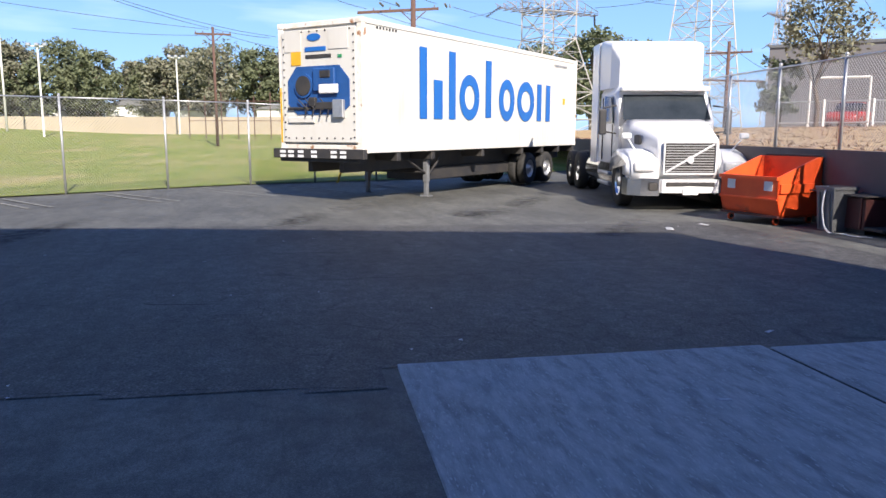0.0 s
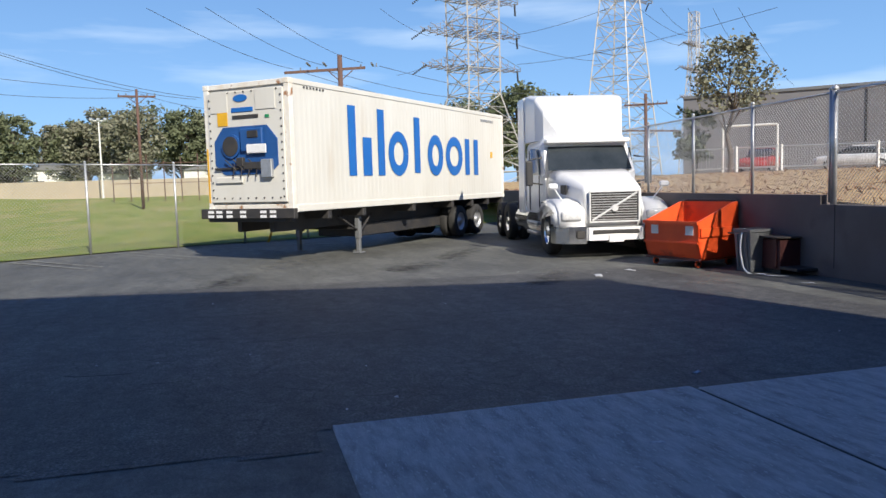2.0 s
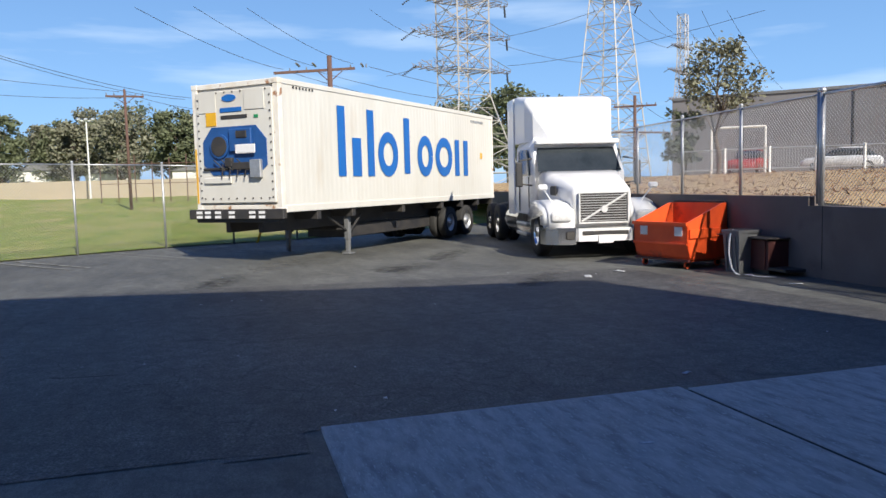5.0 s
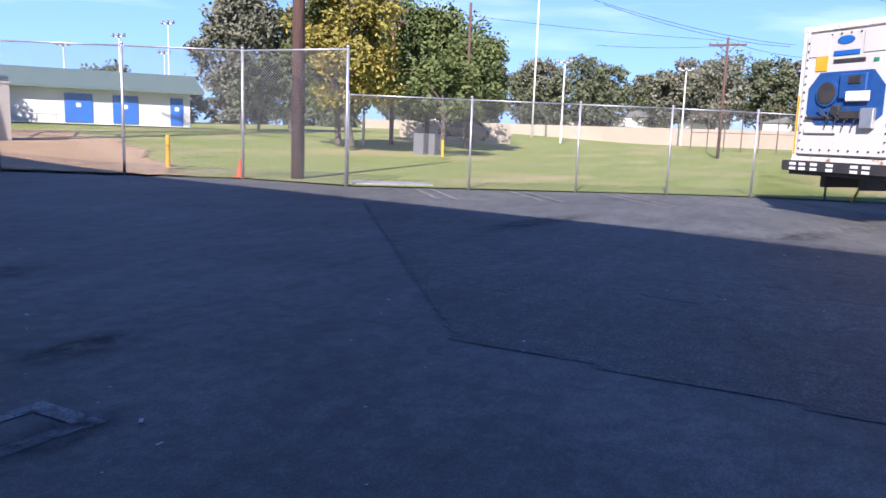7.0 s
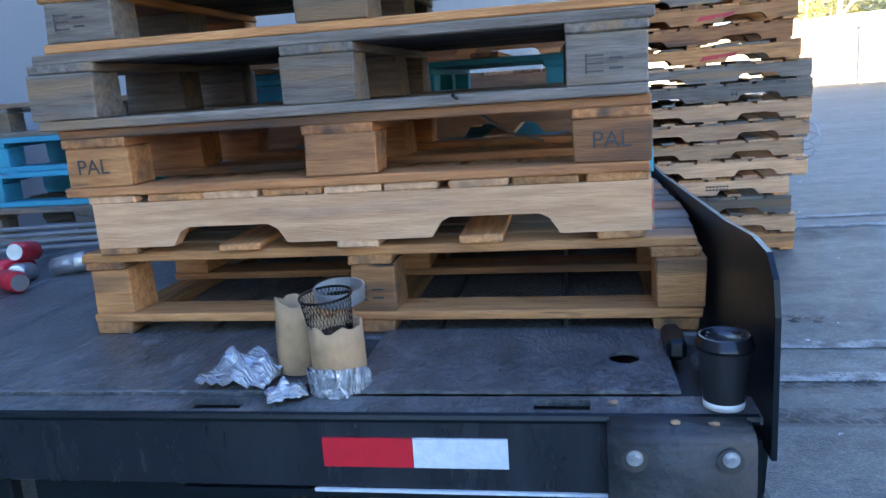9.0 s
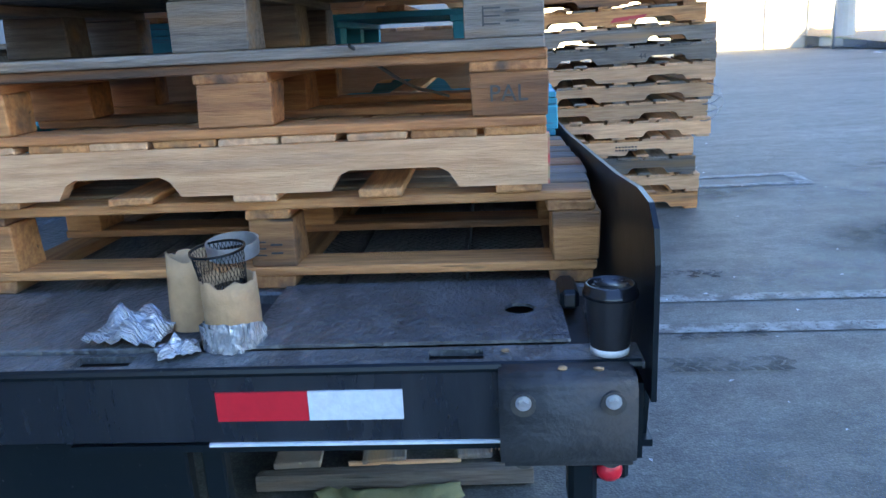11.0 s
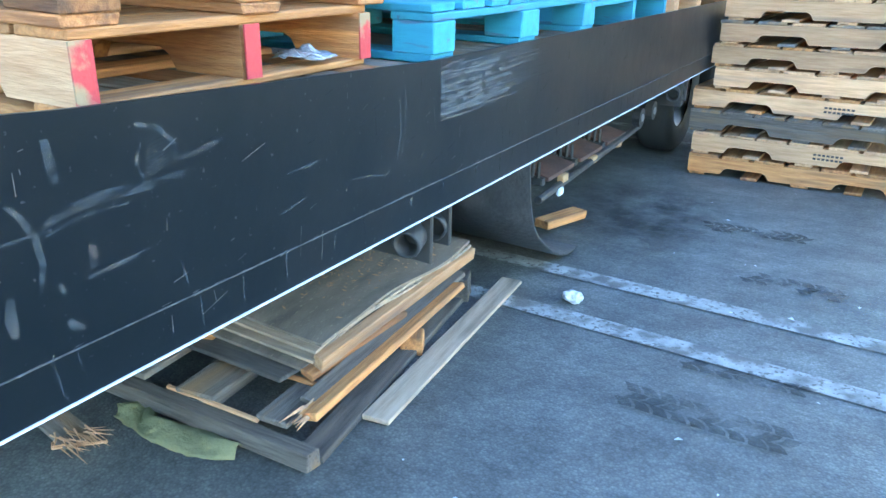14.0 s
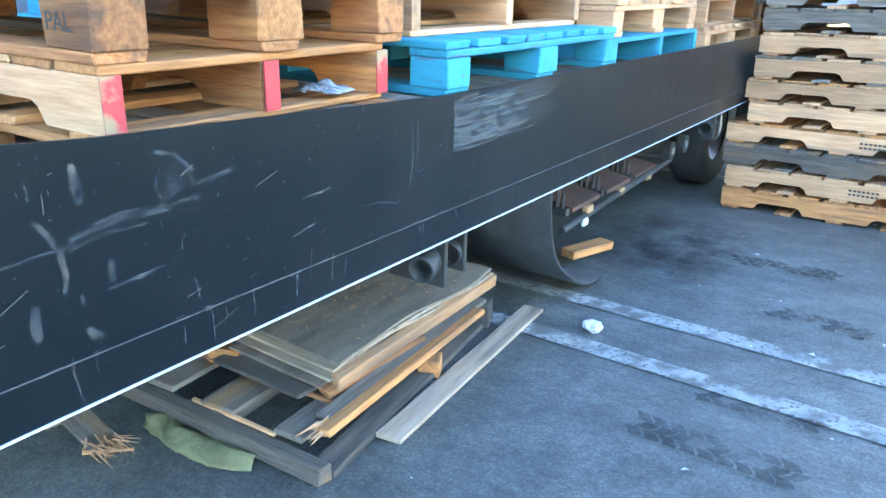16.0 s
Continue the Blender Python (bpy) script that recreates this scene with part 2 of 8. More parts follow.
M = dict(
    concrete=mat("concrete", (0.47, 0.465, 0.455), (0.30, 0.298, 0.292), 5.0, 0.78, bump=0.6, bscale=45, stain=(0.18, 0.178, 0.174), sscale=3.2, slo=0.52, shi=0.78, stretch=(0.8, 2.6, 1), speck=((0.50, 0.50, 0.48), 26, 0.60), detail=14),
    joint=mat("joint_filler", (0.03, 0.03, 0.03), rough=0.9),
    line=mat("worn_white_paint", (0.31, 0.318, 0.295), (0.21, 0.216, 0.20), 14, 0.85, bump=0.4, bscale=110, stain=(0.115, 0.108, 0.098), sscale=9, slo=0.47, shi=0.62, speck=((0.105, 0.098, 0.088), 60, 0.57)),
    grass=mat("grass", (0.21, 0.28, 0.06), (0.34, 0.34, 0.11), 0.35, 0.95, bump=1.0, bscale=40, stain=(0.44, 0.37, 0.18), sscale=0.09, slo=0.50, shi=0.68, speck=((0.10, 0.16, 0.03), 9, 0.56), stretch=(1, 2.2, 1), detail=14, spec=0.1),
    dirt=mat("bare_dirt", (0.50, 0.345, 0.18), (0.40, 0.265, 0.14), 0.8, 0.95, bump=0.7, bscale=30, speck=((0.2, 0.13, 0.08), 20, 0.6)),
    mulch=mat("wood_chip_mulch", (0.40, 0.265, 0.12), (0.56, 0.41, 0.21), 7, 0.95, bump=1.0, bscale=25, speck=((0.12, 0.07, 0.05), 12, 0.57)),
    land=mat("far_land", (0.16, 0.17, 0.09), (0.22, 0.20, 0.12), 0.02, 0.95),
    box_white=mat("container_white", (0.68, 0.665, 0.61), (0.62, 0.60, 0.54), 0.9, 0.45, bump=0.05, stain=(0.55, 0.49, 0.40), sscale=1.1, slo=0.62, shi=0.85, stretch=(1, 1, 0.25)),
    box_rust=mat("rusty_edge_paint", (0.78, 0.76, 0.71), (0.70, 0.64, 0.54), 3.0, 0.6, stain=(0.34, 0.17, 0.08), sscale=3.3, slo=0.60, shi=0.68),
    box_blue=mat("letter_blue", (0.012, 0.12, 0.42), (0.015, 0.14, 0.46), 2, 0.45, bump=0),
    unit_blue=mat("unit_blue", (0.014, 0.07, 0.23), (0.02, 0.09, 0.29), 3, 0.45),
    dark=mat("dark_steel", (0.025, 0.025, 0.028), (0.05, 0.045, 0.04), 3, 0.6, bump=0.1),
    black_paint=mat("black_trailer_paint", (0.004, 0.008, 0.011), (0.007, 0.011, 0.014), 2.0, 0.33, bump=0.05, bscale=14, spec=0.22, stain=(0.014, 0.016, 0.018), sscale=2.2, slo=0.55, shi=0.85, speck=((0.05, 0.052, 0.055), 90, 0.70)),
    beam_paint=mat("glossy_black_paint", (0.008, 0.011, 0.016), (0.014, 0.018, 0.024), 3.0, 0.28, bump=0.06, bscale=10, spec=0.6, stain=(0.03, 0.034, 0.04), sscale=6, slo=0.55, shi=0.85, stretch=(3, 1, 0.6), speck=((0.07, 0.072, 0.075), 80, 0.70)),
    deck=mat("dusty_deck_steel", (0.045, 0.050, 0.054), (0.105, 0.110, 0.114), 7, 0.36, spec=0.7, bump=0.5, bscale=45, stain=(0.15, 0.153, 0.156), sscale=11, slo=0.52, shi=0.74, stretch=(1.6, 1, 1), speck=((0.16, 0.155, 0.15), 110, 0.66), detail=12),
    scuff=mat("pale_scuffs", (0.11, 0.105, 0.10), (0.035, 0.035, 0.036), 30, 0.7),
    rubber=mat("black_rubber", (0.02, 0.022, 0.025), (0.04, 0.042, 0.045), 8, 0.6, bump=0.3, bscale=50, stain=(0.085, 0.085, 0.087), sscale=5, slo=0.55, shi=0.8),
    tyre=mat("tyre_rubber", (0.02, 0.02, 0.02), (0.04, 0.038, 0.035), 5, 0.85),
    steel=mat("galvanised_steel", (0.55, 0.56, 0.57), (0.42, 0.43, 0.44), 6, 0.45, metal=0.7, bump=0.05),
    bolt=mat("zinc_bolt", (0.5, 0.51, 0.52), (0.38, 0.38, 0.39), 20, 0.4, metal=0.85),
    chrome=mat("polished_metal", (0.75, 0.76, 0.78), (0.65, 0.66, 0.68), 4, 0.18, metal=1.0, bump=0),
    cab=mat("white_cab_paint", (0.82, 0.82, 0.82), (0.77, 0.77, 0.77), 1.0, 0.25, bump=0, stain=(0.6, 0.58, 0.55), sscale=1.5, slo=0.62, shi=0.9),
    glass=mat("dark_glass", (0.02, 0.026, 0.03), (0.04, 0.048, 0.055), 1.0, 0.06, bump=0),
    lamp=mat("lens_and_pale_trim", (0.7, 0.7, 0.7), (0.55, 0.55, 0.55), 20, 0.15, bump=0),
    orange=mat("orange_bin_paint", (0.84, 0.105, 0.02), (0.72, 0.08, 0.02), 2.0, 0.5, bump=0.1, stain=(0.35, 0.06, 0.03), sscale=2.5, slo=0.6, shi=0.72),
    maroon=mat("dark_red_bin_paint", (0.10, 0.022, 0.02), (0.06, 0.016, 0.015), 3, 0.6),
    can=mat("grey_plastic", (0.17, 0.175, 0.18), (0.13, 0.135, 0.14), 4, 0.6),
    wall_dark=mat("painted_retaining_wall", (0.135, 0.112, 0.105), (0.17, 0.143, 0.135), 1.0, 0.85, bump=0.3, stain=(0.075, 0.065, 0.064), sscale=0.8),
    wall_white=mat("white_block_wall", (0.55, 0.51, 0.43), (0.48, 0.44, 0.37), 0.6, 0.9, bump=0.3, bscale=20, stain=(0.45, 0.42, 0.36), sscale=0.5, slo=0.56, shi=0.8),
    stucco=mat("white_stucco", (0.78, 0.77, 0.74), (0.7, 0.69, 0.66), 0.6, 0.9),
    grey_wall=mat("grey_tilt_up_wall", (0.185, 0.18, 0.185), (0.165, 0.16, 0.165), 0.3, 0.85),
    warehouse=mat("pale_blue_grey_wall", (0.14, 0.155, 0.18), (0.12, 0.135, 0.16), 0.4, 0.8, bump=0.1),
    roof_green=mat("green_roof_tiles", (0.085, 0.14, 0.118), (0.125, 0.175, 0.15), 1.5, 0.8, bump=0.5, bscale=8),
    blue_door=mat("blue_door_paint", (0.02, 0.15, 0.55), (0.02, 0.13, 0.48), 1.5, 0.5),
    red=mat("red_paint", (0.55, 0.05, 0.05), (0.42, 0.04, 0.05), 8, 0.7, stain=(0.35, 0.22, 0.12), sscale=14, slo=0.58, shi=0.66),
    tape_red=mat("red_reflector", (0.62, 0.015, 0.03), (0.55, 0.012, 0.025), 30, 0.35, bump=0),
    tape_white=mat("white_reflector", (0.62, 0.66, 0.70), (0.52, 0.56, 0.60), 60, 0.35, bump=0.1),
    yellow=mat("yellow_paint", (0.75, 0.42, 0.02), (0.65, 0.36, 0.02), 3, 0.6),
    green=mat("green_paint", (0.03, 0.30, 0.12), rough=0.5),
    wood=mat("new_pine", (0.56, 0.245, 0.088), (0.34, 0.13, 0.047), 5, 0.8, bump=0.4, bscale=25, stretch=(1.2, 14, 14), rnd=0.36, stain=(0.12, 0.068, 0.042), sscale=1.1, slo=0.54, shi=0.74, speck=((0.07, 0.04, 0.025), 3.5, 0.70)),
    wood_pale=mat("pale_pine", (0.64, 0.355, 0.195), (0.46, 0.23, 0.115), 5, 0.8, bump=0.3, bscale=25, stretch=(1.2, 14, 14), rnd=0.28, stain=(0.26, 0.155, 0.105), sscale=1.3, slo=0.53, shi=0.75, speck=((0.16, 0.09, 0.045), 3.5, 0.70)),
    wood_grey=mat("weathered_wood", (0.205, 0.165, 0.135), (0.105, 0.082, 0.066), 5, 0.88, bump=0.45, bscale=25, stretch=(1.2, 16, 16), rnd=0.30, stain=(0.27, 0.155, 0.08), sscale=0.8, slo=0.52, shi=0.68, speck=((0.05, 0.04, 0.032), 3.5, 0.69)),
    wood_red=mat("reddish_pine", (0.48, 0.195, 0.072), (0.26, 0.096, 0.038), 5, 0.8, bump=0.35, bscale=25, stretch=(1.2, 14, 14), rnd=0.28, stain=(0.09, 0.05, 0.033), sscale=1.2, slo=0.50, shi=0.70),
    wood_dark=mat("old_dark_wood", (0.105, 0.09, 0.08), (0.06, 0.051, 0.045), 5, 0.9, bump=0.45, bscale=25, stretch=(1.2, 14, 14), rnd=0.3, stain=(0.17, 0.135, 0.105), sscale=1.6, slo=0.52, shi=0.7),
    plank_grey=mat("sun_bleached_plank", (0.46, 0.34, 0.245), (0.33, 0.235, 0.165), 5, 0.88, bump=0.35, bscale=25, stretch=(1.2, 14, 14), stain=(0.17, 0.135, 0.10), sscale=2.0, slo=0.52, shi=0.72),
    plywood=mat("old_plywood", (0.24, 0.185, 0.145), (0.165, 0.126, 0.098), 2.2, 0.9, bump=0.3, bscale=40, stretch=(4, 1.3, 1), stain=(0.10, 0.085, 0.07), sscale=3.0, slo=0.52, shi=0.74, speck=((0.30, 0.25, 0.17), 38, 0.64), detail=10),
    red_wood=mat("red_washed_wood", (0.42, 0.13, 0.06), (0.36, 0.2, 0.1), 14, 0.8),
    wood_blue=mat("blue_painted_wood", (0.003, 0.26, 0.37), (0.006, 0.21, 0.31), 4, 0.65, bump=0.2, bscale=30, stretch=(1.2, 8, 8), rnd=0.12, stain=(0.06, 0.14, 0.22), sscale=6, slo=0.6, shi=0.7),
    step=mat("rusty_step_steel", (0.13, 0.06, 0.045), (0.07, 0.04, 0.035), 9, 0.75, bump=0.3),
    pole_wood=mat("creosote_pole", (0.15, 0.082, 0.062), (0.09, 0.054, 0.044), 4, 0.9, bump=0.4, bscale=20, stretch=(6, 6, 0.5)),
    bark=mat("bark", (0.16, 0.13, 0.10), (0.09, 0.07, 0.055), 4, 0.95, bump=0.6, bscale=15),
    leaf=mat("leaf_green", (0.095, 0.13, 0.042), (0.135, 0.16, 0.06), 0.8, 0.75, bump=0, island=True, spec=0.2),
    # the next two leaf colours are paled and greyed for distance haze
    leaf_dark_hazed=mat("leaf_dark_hazed", (0.105, 0.125, 0.07), (0.145, 0.16, 0.09), 0.8, 0.75, bump=0, island=True, spec=0.2),
    leaf_grey_hazed=mat("leaf_grey_green_hazed", (0.15, 0.16, 0.105), (0.20, 0.19, 0.135), 0.8, 0.75, bump=0, island=True, spec=0.2),
    leaf_yellow=mat("leaf_yellow", (0.36, 0.27, 0.055), (0.18, 0.19, 0.055), 0.25, 0.75, bump=0, island=True, spec=0.2),
    tower=mat("tower_steel", (0.50, 0.47, 0.44), (0.42, 0.39, 0.36), 1, 0.6, metal=0.2, bump=0),
    arm_steel=mat("dark_arm_steel", (0.26, 0.21, 0.19), (0.36, 0.31, 0.28), 1, 0.7, bump=0),
    wire=mat("wire", (0.08, 0.08, 0.085), rough=0.7, bump=0),
    cup=mat("black_paper_cup", (0.013, 0.013, 0.016), (0.02, 0.02, 0.024), 20, 0.45, bump=0.05),
    lid=mat("black_plastic_lid", (0.01, 0.01, 0.012), rough=0.25, bump=0),
    white=mat("white_paint", (0.8, 0.8, 0.8), (0.72, 0.72, 0.72), 8, 0.6),
    card=mat("cardboard_core", (0.46, 0.27, 0.14), (0.30, 0.17, 0.09), 12, 0.85, bump=0.2, bscale=60),
    film=mat("crumpled_film", (0.62, 0.63, 0.65), (0.30, 0.31, 0.33), 26, 0.25, metal=0.6, bump=0.8, bscale=35, stretch=(1, 6, 1)),
    cloth=mat("green_cloth", (0.145, 0.14, 0.062), (0.21, 0.195, 0.10), 5, 0.95, bump=0.5, bscale=30),
    paper=mat("crumpled_paper", (0.58, 0.59, 0.60), (0.36, 0.37, 0.39), 30, 0.8, bump=0.5, bscale=60),
    cone=mat("orange_cone", (0.75, 0.12, 0.03), rough=0.6),
    car_white=mat("white_car_paint", (0.75, 0.76, 0.78), rough=0.25, bump=0),
    car_red=mat("red_car_paint", (0.45, 0.04, 0.035), rough=0.25, bump=0),
    car_dark=mat("dark_car_paint", (0.03, 0.03, 0.035), rough=0.25, bump=0),
)


def asphalt_mat(name, lo, hi, agg, pit, crack_, relief):
    """Asphalt: broad stains, mottling, stones of the aggregate with pits between them, and a net of fine cracks."""
    m = bpy.data.materials.new(name)
    m.use_nodes = True
    nd, ln = m.node_tree.nodes, m.node_tree.links
    bsdf = nd["Principled BSDF"]
    geo = nd.new("ShaderNodeNewGeometry")
    pos = geo.outputs["Position"]

    def noise_(scale, detail, a, b, out0=0.0, out1=1.0, stretch=None):
        n = nd.new("ShaderNodeTexNoise")
        n.inputs["Scale"].default_value, n.inputs["Detail"].default_value, n.inputs["Roughness"].default_value = scale, detail, 0.62
        if stretch:
            mp = nd.new("ShaderNodeMapping")
            mp.inputs["Scale"].default_value = stretch
            ln.new(pos, mp.inputs[0]), ln.new(mp.outputs[0], n.inputs["Vector"])
        else:
            ln.new(pos, n.inputs["Vector"])
        r = nd.new("ShaderNodeMapRange")
        r.inputs[1].default_value, r.inputs[2].default_value, r.inputs[3].default_value, r.inputs[4].default_value = a, b, out0, out1
        ln.new(n.outputs[0], r.inputs[0])
        return r.outputs[0]

    def mul(a, b):
        q = nd.new("ShaderNodeMath")
        q.operation = 'MULTIPLY'
        ln.new(a, q.inputs[0]), ln.new(b, q.inputs[1])
        return q.outputs[0]
    mix = nd.new("ShaderNodeMix")
    mix.data_type = 'RGBA'
    mix.inputs[6].default_value, mix.inputs[7].default_value = (*lo, 1), (*hi, 1)
    ln.new(noise_(6.0, 14, 0.40, 0.60), mix.inputs[0])
    fac = mul(noise_(0.42, 6, 0.34, 0.66, 0.74, 1.18), noise_(1.7, 9, 0.3, 0.7, 0.72, 1.22, (0.45, 1.6, 1)))
    vo = nd.new("ShaderNodeTexVoronoi")
    vo.inputs["Scale"].default_value = agg
    ln.new(pos, vo.inputs["Vector"])
    sep = nd.new("ShaderNodeSeparateColor")
    ln.new(vo.outputs["Color"], sep.inputs[0])
    rs = nd.new("ShaderNodeMapRange")
    rs.inputs[1].default_value, rs.inputs[2].default_value, rs.inputs[3].default_value, rs.inputs[4].default_value = 0.45, 1.0, 0.95, 1.2 + 0.6 * (1 - pit)
    ln.new(sep.outputs[0], rs.inputs[0])
    fac = mul(fac, rs.outputs[0])
    rp = nd.new("ShaderNodeMapRange")
    rp.inputs[1].default_value, rp.inputs[2].default_value, rp.inputs[3].default_value, rp.inputs[4].default_value = 0.35, 0.75, 1.0, pit
    ln.new(vo.outputs["Distance"], rp.inputs[0])
    fac = mul(fac, rp.outputs[0])
    fac = mul(fac, noise_(24, 5, 0.3, 0.62, pit, 1.08, (0.8, 1.5, 1)))
    if crack_:
        wob = nd.new("ShaderNodeTexNoise")
        wob.inputs["Scale"].default_value, wob.inputs["Detail"].default_value = 2.6, 5
        ln.new(pos, wob.inputs["Vector"])
        add = nd.new("ShaderNodeVectorMath")
        add.operation = 'MULTIPLY_ADD'
        add.inputs[1].default_value = (0.5, 0.5, 0.0)
        ln.new(wob.outputs["Color"], add.inputs[0]), ln.new(pos, add.inputs[2])
        ve = nd.new("ShaderNodeTexVoronoi")
        ve.feature = 'DISTANCE_TO_EDGE'
        ve.inputs["Scale"].default_value = 2.1
        ln.new(add.outputs[0], ve.inputs["Vector"])
        rc = nd.new("ShaderNodeMapRange")
        rc.inputs[1].default_value, rc.inputs[2].default_value, rc.inputs[3].default_value = 0.004, 0.022, crack_
        ln.new(ve.outputs["Distance"], rc.inputs[0])
        mk = nd.new("ShaderNodeMix")
        mk.inputs[2].default_value = 1.0
        ln.new(noise_(0.5, 4, 0.44, 0.56), mk.inputs[0]), ln.new(rc.outputs[0], mk.inputs[3])
        fac = mul(fac, mk.outputs[0])
    sc = nd.new("ShaderNodeVectorMath")
    sc.operation = 'SCALE'
    ln.new(mix.outputs[2], sc.inputs[0]), ln.new(fac, sc.inputs["Scale"])
    ln.new(sc.outputs[0], bsdf.inputs["Base Color"])
    bsdf.inputs["Roughness"].default_value = 0.68
    bsdf.inputs["Specular IOR Level"].default_value = 0.55
    bp = nd.new("ShaderNodeBump")
    bp.invert = True
    bp.inputs["Strength"].default_value, bp.inputs["Distance"].default_value = relief, 0.006
    ln.new(vo.outputs["Distance"], bp.inputs["Height"]), ln.new(bp.outputs[0], bsdf.inputs["Normal"])
    return m


M["asphalt"] = asphalt_mat("asphalt", (0.088, 0.089, 0.080), (0.129, 0.130, 0.116), 130, 0.74, 0.0, 0.28)
# coarser old paving, its colour also lowered to deepen the warehouse shade
M["patch"] = asphalt_mat("old_asphalt_shaded", (0.070, 0.069, 0.065), (0.112, 0.110, 0.103), 62, 0.5, 0.4, 0.5)


def soft_mat(name, color, scale, lo, hi, peak, stretch=(1, 1, 1), rim=True):
    """A thin film of dirt or rubbed paint: its cover fades to the rim and breaks up by noise."""
    m = mat(name, color, [c * 0.8 for c in color], 9, 0.8, bump=0.2, bscale=110)
    nd, ln = m.node_tree.nodes, m.node_tree.links
    tc, geo = nd.new("ShaderNodeTexCoord"), nd.new("ShaderNodeNewGeometry")
    mp = nd.new("ShaderNodeMapping")
    mp.inputs["Scale"].default_value = stretch
    no = nd.new("ShaderNodeTexNoise")
    no.inputs["Scale"].default_value, no.inputs["Detail"].default_value, no.inputs["Roughness"].default_value = scale, 8, 0.65
    ln.new(geo.outputs["Position"], mp.inputs[0]), ln.new(mp.outputs[0], no.inputs["Vector"])
    r1 = nd.new("ShaderNodeMapRange")
    r1.inputs[1].default_value, r1.inputs[2].default_value, r1.inputs[4].default_value = lo, hi, peak
    ln.new(no.outputs[0], r1.inputs[0])
    out = r1.outputs[0]

    def times(a, b):
        q = nd.new("ShaderNodeMath")
        q.operation = 'MULTIPLY'
        ln.new(a, q.inputs[0]), ln.new(b, q.inputs[1])
        return q.outputs[0]
    if rim:
        le = nd.new("ShaderNodeVectorMath")
        le.operation = 'LENGTH'
        ln.new(tc.outputs["Object"], le.inputs[0])
        r2 = nd.new("ShaderNodeMapRange")
        r2.interpolation_type = 'SMOOTHSTEP'
        r2.inputs[1].default_value, r2.inputs[2].default_value = 1.0, 0.25
        ln.new(le.outputs["Value"], r2.inputs[0])
        out = times(out, r2.outputs[0])
    ln.new(out, nd["Principled BSDF"].inputs["Alpha"])
    return m


M["smear"] = soft_mat("rubbed_paint", (0.15, 0.158, 0.16), 60, 0.38, 0.63, 0.40, stretch=(1, 0.35, 1), rim=False)
M["oil"] = soft_mat("oil_film", (0.035, 0.034, 0.033), 5, 0.36, 0.62, 0.6)
M["tread"] = soft_mat("tyre_dirt", (0.028, 0.027, 0.026), 7, 0.30, 0.56, 0.55, rim=False)
M["pale_dust"] = soft_mat("pale_dust", (0.22, 0.21, 0.19), 3.5, 0.42, 0.66, 0.4)


# ---- building helpers ----
def box(bm, c, s, m=None, rz=0.0):
    mm = Matrix.Translation(c) @ Matrix.Rotation(rz, 4, 'Z')
    if m is not None:
        mm = m @ mm
    r = bmesh.ops.create_cube(bm, size=1.0, matrix=mm @ Matrix.Diagonal((*s, 1)))
    return r["verts"]


def bbox(bm, c, s, b=0.01, seg=1):
    """A box with bevelled edges."""
    vs = box(bm, c, s)
    es = {e for v in vs for e in v.link_edges}
    bmesh.ops.bevel(bm, geom=list(es), offset=b, segments=seg, affect='EDGES', profile=0.5)


def rod(bm, a, b, r0, r1=None, seg=8, caps=True):
    a, b = Vector(a), Vector(b)
    d = b - a
    mm = Matrix.Translation((a + b) / 2) @ d.to_track_quat('Z', 'Y').to_matrix().to_4x4()
    bmesh.ops.create_cone(bm, cap_ends=caps, segments=seg, radius1=r0, radius2=r0 if r1 is None else r1, depth=d.length, matrix=mm)


def prism(bm, pts, axis, lo, hi):
    """A closed outline pts in the plane across axis, drawn out from lo to hi. axis x: pts are (y, z); y: (x, z); z: (x, y)."""
    def p(u, v, w):
        return {'x': (w, u, v), 'y': (u, w, v), 'z': (u, v, w)}[axis]
    a = [bm.verts.new(p(u, v, lo)) for u, v in pts]
    b = [bm.verts.new(p(u, v, hi)) for u, v in pts]
    n = len(pts)
    fs = [bm.faces.new(a), bm.faces.new(b[::-1])]
    for i in range(n):
        fs.append(bm.faces.new((a[i], b[i], b[(i + 1) % n], a[(i + 1) % n])))
    bmesh.ops.recalc_face_normals(bm, faces=fs)
    return fs


def mesh_of(name, bm, material, smooth=False):
    me = bpy.data.meshes.new(name)
    bm.to_mesh(me)
    bm.free()
    me.materials.append(material)
    if smooth:
        for p in me.polygons:
            p.use_smooth = True
    return me


def part(name, bm, material, parent=None, label="", smooth=False, m=None):
    ob = new(name, mesh_of(name, bm, material, smooth) if isinstance(bm, bmesh.types.BMesh) else bm)
    if parent is not None:
        ob.parent = parent
    if m is not None:
        ob.matrix_basis = m
    if label:
        ob["label"] = label
    return ob


def thing(name, m, label, category, group="", kind=""):
    ob = new(name)
    ob.empty_display_size = 0.1
    ob.matrix_basis = m
    return tagged(ob, label, category, group, kind)


def bm_new():
    return bmesh.new()


def one(fn, *a, **k):
    bm = bmesh.new()
    fn(bm, *a, **k)
    return bm


def smoothstep(t):
    t = max(0.0, min(1.0, t))
    return t * t * (3 - 2 * t)


def gz(x, y):
    """Height of the yard, which falls gently towards the container."""
    return -0.16 * smoothstep((x - 5) / 12) * smoothstep((2 - y) / 9)


def mesh_lines(bm, quads):
    for q in quads:
        bm.faces.new([bm.verts.new(v) for v in q])


# ---- ground ----
GATE, HEND = Vector((16.15, 9.70, 0)), Vector((22.4, 0.37, 0))
HDIR = (HEND - GATE).normalized()


